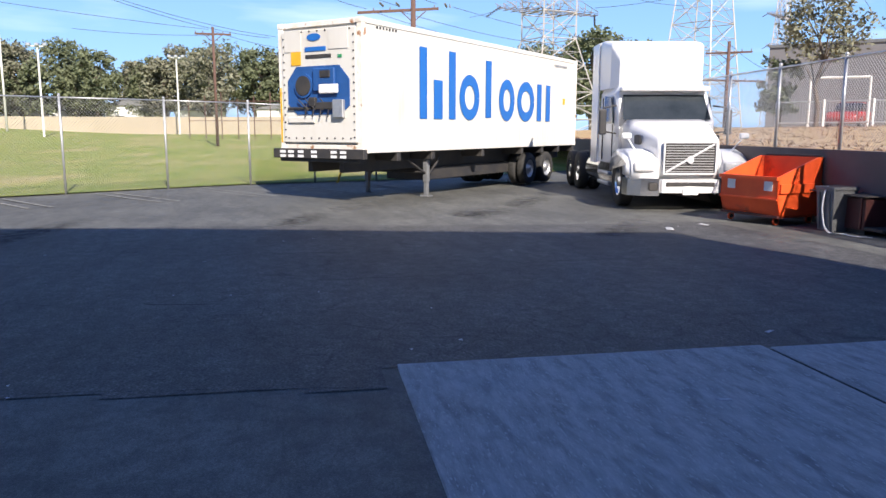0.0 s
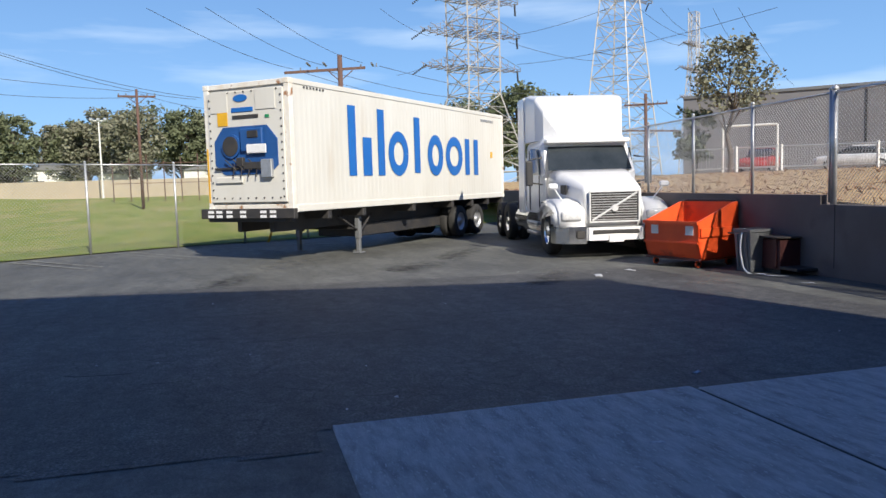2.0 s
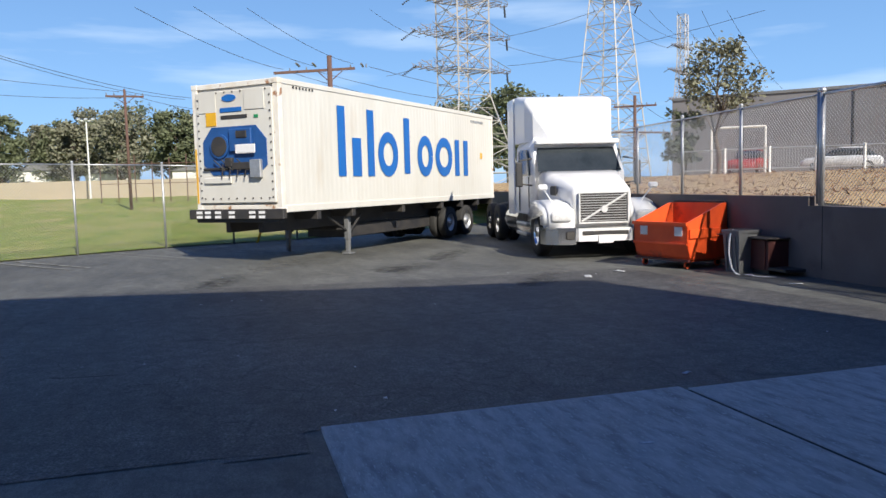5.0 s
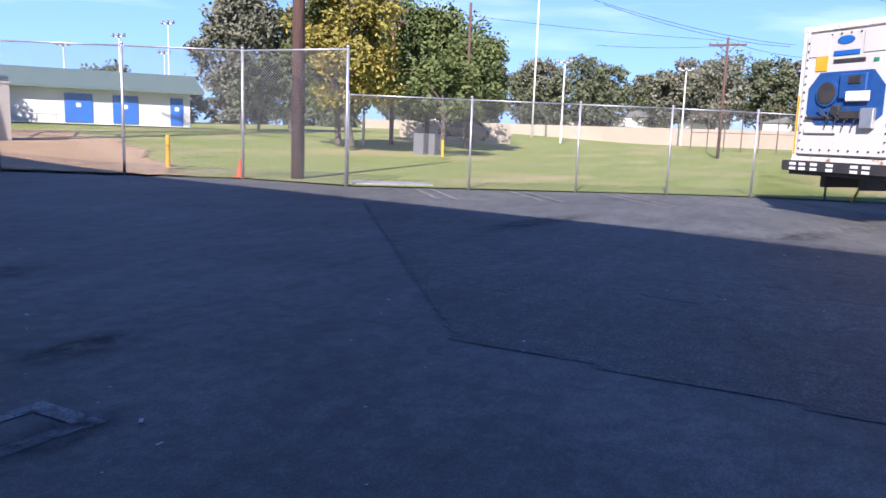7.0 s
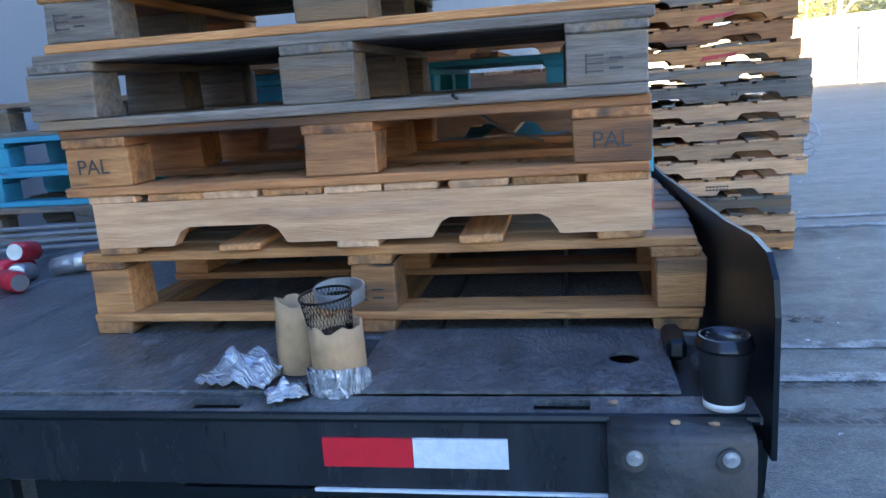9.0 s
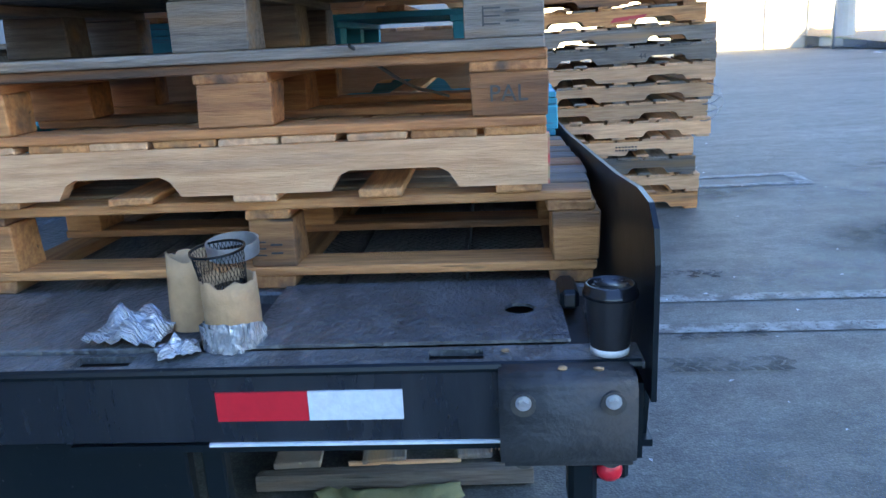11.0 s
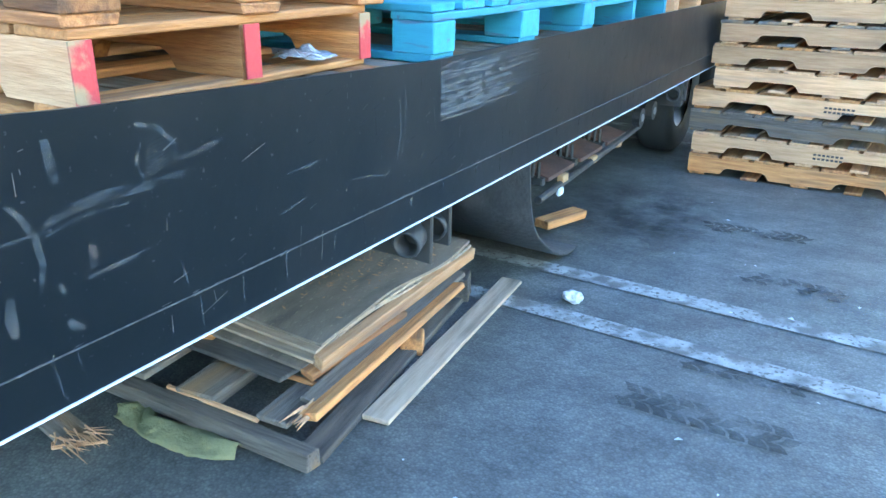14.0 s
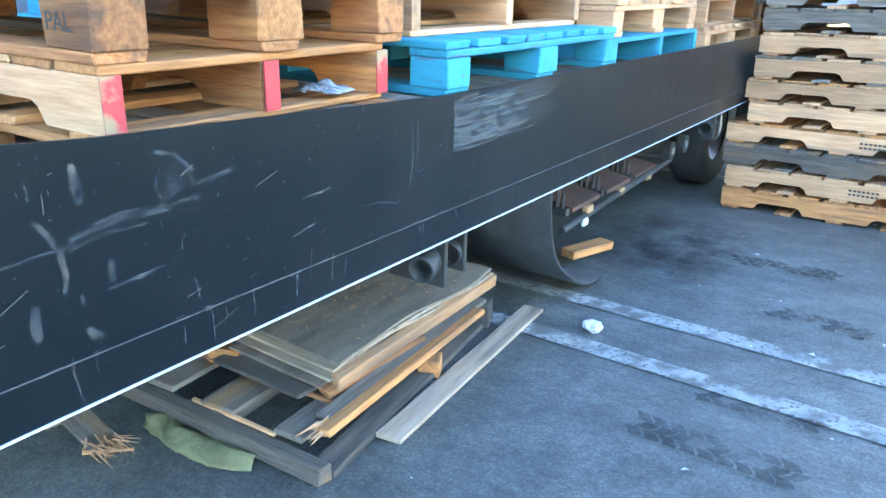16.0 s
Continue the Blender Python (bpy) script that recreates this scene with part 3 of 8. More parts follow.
def sheet(bm, x0, x1, y0, y1, step, zf, keep=None):
    nx, ny = round((x1 - x0) / step), round((y1 - y0) / step)
    vs = [[bm.verts.new((x0 + (x1 - x0) * i / nx, y0 + (y1 - y0) * j / ny, 0)) for j in range(ny + 1)] for i in range(nx + 1)]
    for row in vs:
        for v in row:
            v.co.z = zf(v.co.x, v.co.y)
    for i in range(nx):
        for j in range(ny):
            if keep is None or keep((vs[i][j].co + vs[i + 1][j + 1].co) / 2):
                bm.faces.new((vs[i][j], vs[i + 1][j], vs[i + 1][j + 1], vs[i][j + 1]))


bm = bm_new()
sheet(bm, -2500, 2500, -2500, 2500, 500, lambda x, y: -0.35)
tagged(part("ground", bm, M["land"]), "dry open land reaching to the horizon", "ground", kind="structure")


def yard_z(x, y):
    r = math.sin(x * 0.9 + 1.3 * math.sin(y * 0.4)) * math.sin(y * 0.7 + x * 0.25)
    return gz(x, y) + 0.004 * r * smoothstep((abs(x) + abs(y) - 8) / 6)


bm = bm_new()
sheet(bm, -20, 34, -14, 32, 0.5, yard_z)
tagged(part("road", bm, M["asphalt"], smooth=True), "dark worn asphalt of a loading yard", "asphalt yard", kind="structure")


def field_z(x, y):
    """Height of the playing field outside the fence."""
    d = math.hypot(x - 10, y - 4)
    return 0.03 + gz(x, y) + 0.3 * smoothstep((d - 25) / 30) + 0.8 * smoothstep((y - 16) / 25) + 0.7 * smoothstep((x - 55) / 35)


def outside(p):
    d = (Vector((p.x, p.y, 0)) - GATE)
    side = d.x * -HDIR.y + d.y * HDIR.x
    if p.y < 9.7:
        return side > 0.0
    if p.y < 13.0:
        return p.x > 16.2 - 0.06 * (p.y - 9.7)
    if p.y < 18.7:
        return p.x > 16.0 - 0.565 * (p.y - 13.0)
    return p.x > 12.8 - 0.12 * (p.y - 18.7)


bm = bm_new()
sheet(bm, 10, 200, -60, 120, 1.0, field_z)
for co, no in ((GATE, (-HDIR.y, HDIR.x, 0)), ((16.2, 9.7, 0), (1, 0.06, 0)), ((16.0, 13.0, 0), (1, 0.565, 0)), ((12.8, 18.7, 0), (1, 0.12, 0)), ((0, 9.7, 0), (0, 1, 0)), ((0, 13.0, 0), (0, 1, 0)), ((0, 18.7, 0), (0, 1, 0))):
    bmesh.ops.bisect_plane(bm, geom=bm.verts[:] + bm.edges[:] + bm.faces[:], plane_co=co, plane_no=no)
bmesh.ops.delete(bm, geom=[f for f in bm.faces if not outside(f.calc_center_median())], context='FACES')
tagged(part("lawn", bm, M["grass"], smooth=True), "mown grass playing field with dry patches", "grass", kind="structure")


def rough_area(p):
    """The older, rougher asphalt in the middle of the yard, bounded by paving seams and at x 12.6 by the shadow's edge.
    """
    if p.y > -1.75 and p.x < 4.2 + 0.2 * min(1, max(0, (p.y + 1.8) / 2.4)):
        return False
    if p.y <= -1.75 and p.x < 4.62:
        return False
    return p.y < 1.25 + 0.725 * (p.x - 4.72) and p.x < 12.6 and p.y > -8.6


bm = bm_new()
sheet(bm, 4.0, 13.0, -9.0, 8.0, 0.1, lambda x, y: gz(x, y) + 0.0045, rough_area)
tagged(part("asphalt_patch", bm, M["patch"], smooth=True), "rough older asphalt between paving seams, darkened to deepen the warehouse shade", "asphalt", kind="structure")

# concrete apron in the yard
apron = thing("pavement", pose(0, 0, 0), "broom-finished concrete apron slabs with dark joints", "concrete apron", kind="structure")
for x0, x1, y0, y1 in ((-1.6, 4.66, -4.52, -1.81), (-1.6, 4.6, -7.6, -4.55), (-1.6, 4.5, -10.0, -7.63)):
    bm = bm_new()
    bbox(bm, ((x0 + x1) / 2, (y0 + y1) / 2, -0.04), (x1 - x0, y1 - y0, 0.10), 0.008)
    part("slab", bm, M["concrete"], apron)
bm = bm_new()
box(bm, (1.5, -4.535, -0.005), (6.1, 0.028, 0.02)), box(bm, (1.45, -7.615, -0.005), (6.0, 0.028, 0.02))
part("joint", bm, M["joint"], apron)

# parking lines: long hairpin pairs beside the trailer, pairs along the fence
for yc, x1, _ in ((2.11, 2.09, 0), (5.05, 2.2, 0)):
    t = thing("parking_line", pose(0, 0, 0), "worn white painted parking stall outline on asphalt", "painted line", "parking lines")
    for dy in (-0.13, 0.25):
        bm = bm_new()
        mesh_lines(bm, [[(-2.2, yc + dy + 0.17 - 0.048, 0.005), (x1 + 0.03, yc + dy - 0.12, 0.005), (x1 + 0.03, yc + dy - 0.02, 0.005), (-2.2, yc + dy + 0.17 + 0.05, 0.005)]])
        part("stripe", bm, M["line"], t)
    bm = bm_new()
    mesh_lines(bm, [[(x1 - 0.06, yc - 0.26, 0.006), (x1 + 0.05, yc - 0.27, 0.006), (x1 + 0.07, yc + 0.23, 0.006), (x1 - 0.05, yc + 0.24, 0.006)]])
    part("end_stripe", bm, M["line"], t)
sd = Vector((-0.78, -0.62, 0)).normalized()
for i in range(6):
    p0 = GATE + HDIR * (1.6 + 2.45 * i) + Vector((-0.25, -0.35, 0))
    t = thing("parking_line", pose(0, 0, 0), "pair of worn white painted stall stripes beside the fence", "painted line", "parking lines")
    for off in (0, 0.42):
        a = p0 + HDIR * off
        b = a + sd * (2.8 + 0.5 * (i > 1))
        n = Vector((-sd.y, sd.x, 0)) * 0.05
        bm = bm_new()
        mesh_lines(bm, [[(*(a - n).xy, gz(a.x, a.y) + 0.014), (*(a + n).xy, gz(a.x, a.y) + 0.014), (*(b + n).xy, gz(b.x, b.y) + 0.012), (*(b - n).xy, gz(b.x, b.y) + 0.012)]])
        part("stripe", bm, M["line"], t)

# ---- warehouse behind the camera, which throws the long shadow ----
WD = Vector((0.16, 0.987, 0)).normalized()
bm = bm_new()
wa = Vector((-5.11, -10.33, 0))
ang = math.atan2(WD.y, WD.x)
wl = 36.0
WH = 11.9
mm = Matrix.Translation(wa) @ Matrix.Rotation(ang, 4, 'Z')
box(bm, (wl / 2, 15, WH / 2 - 0.2), (wl, 30, WH + 0.4), mm)
house = thing("warehouse", pose(0, 0, 0), "tall plain blue-grey warehouse that shades the yard", "building", kind="structure")
part("wall", bm, M["warehouse"], house)
bm = bm_new()
box(bm, (wl / 2, -0.06, WH - 0.15), (wl + 0.1, 0.12, 0.3), mm)
part("parapet", bm, M["steel"], house)

# ---- container on its chassis ----
CD = Vector((0.742, -0.670, 0)).normalized()
CY = math.degrees(math.atan2(CD.y, CD.x))
CB = 1.06
CONT = pose(16.45, -2.47, CB, 0, 0, CY)          # x runs to the rear, y to its far side
CL, CW, CH = 12.19, 2.44, 2.91
cont = thing("shipping_container", CONT, "white refrigerated shipping container with blue lettering and rust streaks", "container")


def corrugated(bm, x0, x1, y, z0, z1, pitch, depth):
    n = int((x1 - x0) / pitch)
    prev = None
    for i in range(n + 1):
        for u, d in ((0.0, 0), (0.42, 0), (0.5, depth), (0.92, depth)):
            x = min(x1, x0 + (i + u) * pitch)
            cur = (bm.verts.new((x, y + d, z0)), bm.verts.new((x, y + d, z1)))
            if prev:
                bm.faces.new((prev[0], cur[0], cur[1], prev[1]))
            prev = cur


bm = bm_new()
box(bm, (CL / 2, CW / 2, CH / 2), (CL - 0.08, CW - 0.10, CH - 0.06))
part("core", bm, M["box_white"], cont)
bm = bm_new()
corrugated(bm, 0.16, CL - 0.12, 0.012, 0.16, CH - 0.12, 0.19, 0.0025)
bmesh.ops.recalc_face_normals(bm, faces=bm.faces[:])
part("side_panel", bm, M["box_white"], cont)
for nm, c, s in (("top_rail", (CL / 2, 0.03, CH - 0.06), (CL - 0.3, 0.07, 0.12)), ("bottom_rail", (CL / 2, 0.03, 0.08), (CL - 0.3, 0.07, 0.16)),
                 ("front_post", (0.07, 0.07, CH / 2), (0.15, 0.15, CH - 0.2)), ("front_post", (0.07, CW - 0.07, CH / 2), (0.15, 0.15, CH - 0.2)),
                 ("rear_post", (CL - 0.07, 0.07, CH / 2), (0.15, 0.15, CH - 0.2)), ("front_sill", (0.06, CW / 2, 0.09), (0.12, CW - 0.3, 0.18)),
                 ("front_header", (0.06, CW / 2, CH - 0.06), (0.12, CW - 0.3, 0.12))):
    bm = bm_new()
    bbox(bm, c, s, 0.012)
    part(nm, bm, M["box_rust"] if "post" in nm or "front" in nm else M["box_white"], cont)
for x in (0.08, CL - 0.08):
    for y in (0.075, CW - 0.075):
        for z in (0.055, CH - 0.055):
            bm = bm_new()
            bbox(bm, (x, y, z), (0.19, 0.17, 0.12), 0.01)
            rod(bm, (x - 0.1, y, z), (x + 0.1, y, z), 0.03, seg=10)
            part("corner_casting", bm, M["box_rust"], cont)


def text_part(s, size, m, material, parent, name, depth=0.002, align='LEFT', width=1.0, bold=0.0):
    cu = bpy.data.curves.new(name, 'FONT')
    cu.body, cu.size, cu.align_x, cu.extrude, cu.offset = s, size, align, depth, bold
    ob = new("tmp", cu)
    dg = bpy.context.evaluated_depsgraph_get()
    me = bpy.data.meshes.new_from_object(ob.evaluated_get(dg))
    bpy.data.objects.remove(ob)
    me.name = name
    me.materials.clear()
    me.materials.append(material)
    o = new(name, me)
    o.parent = parent
    o.matrix_basis = m @ Matrix.Diagonal((width, 1, 1, 1))
    return o


def stroke(bm, pts, w, y=-0.004, d=0.008):
    """A letter stroke: a band of width w along pts (x, z) on the side wall."""
    n = len(pts)
    L, R = [], []
    for i, (x, z) in enumerate(pts):
        a = Vector(pts[max(0, i - 1)])
        b = Vector(pts[min(n - 1, i + 1)])
        t = (b - a).normalized()
        nx = Vector((-t.y, t.x)) * w / 2
        L.append(bm.verts.new((x + nx.x, y, z + nx.y)))
        R.append(bm.verts.new((x - nx.x, y, z - nx.y)))
    for i in range(n - 1):
        bm.faces.new((L[i], L[i + 1], R[i + 1], R[i]))


def arc(cx, cz, rx, rz, a0, a1, n=18):
    return [(cx + rx * math.cos(radians(a0 + (a1 - a0) * i / n)), cz + rz * math.sin(radians(a0 + (a1 - a0) * i / n))) for i in range(n + 1)]

# the blue marking on the side: plain bars and rings
bm = bm_new()
for x, z0, z1, w in ((2.40, 0.79, 2.5, 0.34), (3.08, 0.79, 1.75, 0.42), (3.76, 0.79, 2.5, 0.34), (5.72, 0.86, 2.42, 0.34), (9.10, 0.8, 1.95, 0.34), (9.78, 0.8, 1.95, 0.34)):
    stroke(bm, [(x, z0), (x, z1)], w)
for x, rx in ((4.66, 0.40), (6.85, 0.36), (8.13, 0.46)):
    stroke(bm, arc(x, 1.38, rx, 0.46, 0, 360, 30), 0.28, y=-0.006)
part("blue_marking", bm, M["box_blue"], cont, "large blue painted marking of bars and rings")
bm = bm_new()
for i in range(7):
    box(bm, (0.55 + i * 0.12, 0.0, CH - 0.16), (0.05, 0.012, 0.05))
tagged(part("vent_slot", bm, M["dark"], cont), kind="stuff")
bm = bm_new()
box(bm, (11.1, 0.0, 1.48), (0.16, 0.012, 0.2))
part("sticker", bm, M["yellow"], cont, "yellow sticker")
bm = bm_new()
for i in range(9):
    box(bm, (10.3 + 0.12 * i, 0.004, 2.62), (0.08, 0.01, 0.08))
tagged(part("number_bar", bm, M["steel"], cont), kind="stuff")

part("edge_strip", one(box, (-0.008, CW - 0.045, 0.85), (0.006, 0.05, 1.25)), M["yellow"], cont, "yellow marking strip")
# refrigeration unit in the front wall
bm = bm_new()
bbox(bm, (-0.015, CW / 2, CH / 2 + 0.02), (0.05, CW - 0.28, CH - 0.42), 0.012)
part("front_panel", bm, M["box_white"], cont)
reefer = part("refrigeration_unit", one(lambda b: prism(b, [(0.32, 1.05), (0.32, 1.62), (0.6, 1.93), (1.85, 1.93), (2.12, 1.62), (2.12, 1.1), (1.85, 0.86), (0.55, 0.86)], 'x', -0.06, -0.03)), M["unit_blue"], cont, "dark blue refrigeration unit with an open fan")
bm = bm_new()
rod(bm, (-0.10, 1.62, 1.5), (-0.06, 1.62, 1.5), 0.27, seg=28)
part("fan_ring", bm, M["unit_blue"], reefer)
bm = bm_new()
rod(bm, (-0.115, 1.62, 1.5), (-0.09, 1.62, 1.5), 0.22, seg=28)
part("fan", bm, M["dark"], reefer)
for c, s, mt, nm in (((-0.09, 1.0, 1.62), (0.07, 0.62, 0.5), "unit_blue", "control_box"), ((-0.13, 0.85, 1.42), (0.02, 0.55, 0.2), "white", "data_plate"),
                     ((-0.09, 0.6, 0.98), (0.1, 0.3, 0.4), "steel", "filter_box"), ((-0.10, 1.0, 1.05), (0.08, 0.5, 0.16), "dark", "compressor"),
                     ((-0.07, 1.75, 1.0), (0.06, 0.75, 0.06), "dark", "bracket"), ((-0.09, 1.35, 1.14), (0.1, 0.2, 0.2), "dark", "motor"),
                     ((-0.07, 1.72, 0.74), (0.03, 0.8, 0.14), "box_white", "lower_panel"), ((-0.13, 0.95, 1.74), (0.02, 0.3, 0.16), "dark", "display")):
    bm = bm_new()
    bbox(bm, c, s, 0.015)
    part(nm, bm, M[mt], reefer)
bm = bm_new()
for i in range(4):
    y = 0.8 + i * 0.22
    rod(bm, (-0.12, y, 0.95), (-0.13, y + 0.3, 1.2), 0.014, seg=6)
    rod(bm, (-0.12, y + 0.1, 0.8), (-0.12, y + 0.05, 1.1), 0.012, seg=6)
part("hose", bm, M["dark"], reefer)
for c, s, mt, nm in (((-0.05, 1.86, 2.14), (0.012, 0.3, 0.36), "yellow", "warning_label"), ((-0.05, 1.32, 2.56), (0.012, 0.44, 0.16), "box_blue", "round_badge"),
                     ((-0.05, 1.28, 2.3), (0.012, 0.62, 0.1), "box_blue", "marking_bar"), ((-0.05, 1.2, 2.14), (0.012, 0.75, 0.08), "dark", "number_bar"),
                     ((-0.05, 0.58, 2.12), (0.012, 0.12, 0.07), "green", "label"), ((-0.05, 1.95, 2.5), (0.014, 0.5, 0.48), "box_white", "access_panel"), ((-0.05, 0.62, 2.5), (0.014, 0.55, 0.45), "box_white", "access_panel")):
    bm = bm_new()
    if nm == "round_badge":
        bmesh.ops.create_cone(bm, cap_ends=True, segments=24, radius1=0.2, radius2=0.2, depth=0.012, matrix=Matrix.Translation(c) @ Matrix.Rotation(radians(90), 4, 'Y') @ Matrix.Diagonal((0.4, 1, 1, 1)))
    else:
        bbox(bm, c, s, 0.004)
    part(nm, bm, M[mt], cont)
bm = bm_new()
for i in range(14):
    rod(bm, (-0.055, 0.2, 0.35 + i * 0.17), (-0.03, 0.2, 0.35 + i * 0.17), 0.02, seg=6)
    rod(bm, (-0.055, CW - 0.2, 0.35 + i * 0.17), (-0.03, CW - 0.2, 0.35 + i * 0.17), 0.02, seg=6)
for i in range(9):
    rod(bm, (-0.055, 0.3 + i * 0.23, 0.33), (-0.03, 0.3 + i * 0.23, 0.33), 0.02, seg=6)
    rod(bm, (-0.055, 0.3 + i * 0.23, CH - 0.22), (-0.03, 0.3 + i * 0.23, CH - 0.22), 0.02, seg=6)
tagged(part("bolt", bm, M["dark"], cont), kind="stuff")


def wheel(bm_t, bm_r, c, r, w, axis=Vector((0, 1, 0)), seg=28):
    """Tyre and rim, lathed round the axle."""
    c = Vector(c)
    mm = Matrix.Translation(c) @ axis.to_track_quat('Z', 'Y').to_matrix().to_4x4()

    def lathe(b, prof):
        rings = []
        for rad, h in prof:
            rings.append([b.verts.new(mm @ Vector((rad * math.cos(2 * math.pi * i / seg), rad * math.sin(2 * math.pi * i / seg), h))) for i in range(seg)])
        for p, q in zip(rings, rings[1:]):
            for i in range(seg):
                b.faces.new((p[i], p[(i + 1) % seg], q[(i + 1) % seg], q[i]))
    lathe(bm_t, [(r * 0.56, -w / 2 + 0.02), (r * 0.9, -w / 2), (r * 0.985, -w * 0.36), (r, -w * 0.3), (r, w * 0.3), (r * 0.985, w * 0.36), (r * 0.9, w / 2), (r * 0.56, w / 2 - 0.02)])
    lathe(bm_r, [(r * 0.57, -w / 2 + 0.03), (r * 0.54, -w / 2 + 0.05), (r * 0.45, 0.0), (r * 0.2, 0.02), (r * 0.2, w * 0.3), (0.02, w * 0.3)])
    lathe(bm_r, [(r * 0.57, w / 2 - 0.03), (r * 0.52, w / 2 - 0.06), (r * 0.46, w * 0.1), (r * 0.22, w * 0.12), (r * 0.2, w * 0.42), (0.01, w * 0.42)])


def wheel_part(parent, c, r, w, axis, rim="steel"):
    t, q = bm_new(), bm_new()
    wheel(t, q, c, r, w, axis)
    o = part("wheel", t, M["tyre"], parent, smooth=True)
    part("rim", q, M[rim], o, smooth=True)


# chassis under the container
GC = gz(20, -4)
chas = thing("container_chassis", CONT, "dark steel container chassis trailer on lowered landing legs", "trailer")
gl = GC - CB                                     # ground in the container's own height
for y in (0.75, 1.69):
    bm = bm_new()
    bbox(bm, (CL / 2 + 0.1, y, -0.24), (CL - 0.1, 0.14, 0.42), 0.01)
    part("main_beam", bm, M["dark"], chas)
for x in (0.0, 1.4, 2.9, 5.5, 8.0, 9.5, 10.8, 12.1):
    bm = bm_new()
    bbox(bm, (x, CW / 2, -0.11), (0.16, CW - 0.06, 0.2), 0.01)
    part("cross_member", bm, M["dark"], chas)
bm = bm_new()
bbox(bm, (-0.08, CW / 2, -0.02), (0.14, CW + 0.25, 0.22), 0.012)
bolster = part("front_bolster", bm, M["dark"], chas, "dark front bolster with pale stickers")
for y in (0.45, 0.72, 1.3, 1.7, 2.0, 2.25):
    for dz in (-0.06, 0.04):
        bm = bm_new()
        box(bm, (-0.155, y, -0.02 + dz), (0.008, 0.17, 0.06))
        part("sticker", bm, M["white"], bolster)
for y in (0.28, 2.16):
    bm = bm_new()
    bbox(bm, (2.95, y, -0.45), (0.13, 0.13, 0.7), 0.01)
    bbox(bm, (2.95, y, (gl - 0.6) / 2 - 0.1), (0.10, 0.10, abs(gl) - 0.7), 0.008)
    bbox(bm, (2.95, y, gl + 0.02), (0.26, 0.24, 0.04), 0.008)
    part("landing_leg", bm, M["can"], chas)
    bm = bm_new()
    rod(bm, (2.95, y, -0.7), (3.7, y * 0.9 + 0.1, -0.2), 0.03)
    rod(bm, (2.95, y, -0.6), (2.2, y * 0.9 + 0.1, -0.2), 0.03)
    part("leg_brace", bm, M["dark"], chas)
bm = bm_new()
rod(bm, (2.95, 0.28, -0.55), (2.95, 2.16, -0.55), 0.03)
part("leg_shaft", bm, M["dark"], chas)
# added dark block: fills the see-through gap where the underside lies in shade
bm = bm_new()
bbox(bm, (6.2, CW / 2, -0.62), (5.6, 1.3, 0.34), 0.02)
part("sub_frame", bm, M["dark"], chas)
bm = bm_new()
bbox(bm, (10.0, CW / 2, -0.55), (2.6, 1.5, 0.4), 0.02)
part("bogie_frame", bm, M["dark"], chas)
for x in (8.6, 9.9):
    for y, a in ((0.16, -1), (0.48, -1), (1.96, 1), (2.28, 1)):
        wheel_part(chas, (x, y, gl + 0.5), 0.5, 0.27, Vector((0, a, 0)))
    bm = bm_new()
    rod(bm, (x, 0.3, gl + 0.5), (x, 2.1, gl + 0.5), 0.07)
    part("axle", bm, M["dark"], chas)

# ---- tractor truck ----
TH = Vector((-0.983, 0.18, 0)).normalized()
TRUCK = pose(14.75, -9.33, gz(15, -9), 0, 0, math.degrees(math.atan2(TH.y, TH.x))) @ Matrix.Diagonal((1.1, 1.1, 1.1, 1))
trk = thing("tractor_truck", TRUCK, "white day-cab tractor truck with a tall roof fairing", "truck")


def loft(bm, secs):
    """Skin through outlines with equal numbers of points."""
    rings = [[bm.verts.new(p) for p in s] for s in secs]
    n = len(rings[0])
    for a, b in zip(rings, rings[1:]):
        for i in range(n):
            bm.faces.new((a[i], a[(i + 1) % n], b[(i + 1) % n], b[i]))
    bm.faces.new(rings[0][::-1]), bm.faces.new(rings[-1])
    bmesh.ops.recalc_face_normals(bm, faces=bm.faces[:])


def ring(x, hw, z0, z1, r, nb=4):
    """A rounded-top outline across the truck at x."""
    pts = [(x, -hw, z0)]
    for i in range(nb + 1):
        a = math.pi - math.pi / 2 * i / nb
        pts.append((x, -hw + r + r * math.cos(a), z1 - r + r * math.sin(a)))
    for i in range(nb + 1):
        a = math.pi / 2 - math.pi / 2 * i / nb
        pts.append((x, hw - r + r * math.cos(a), z1 - r + r * math.sin(a)))
    pts.append((x, hw, z0))
    return pts


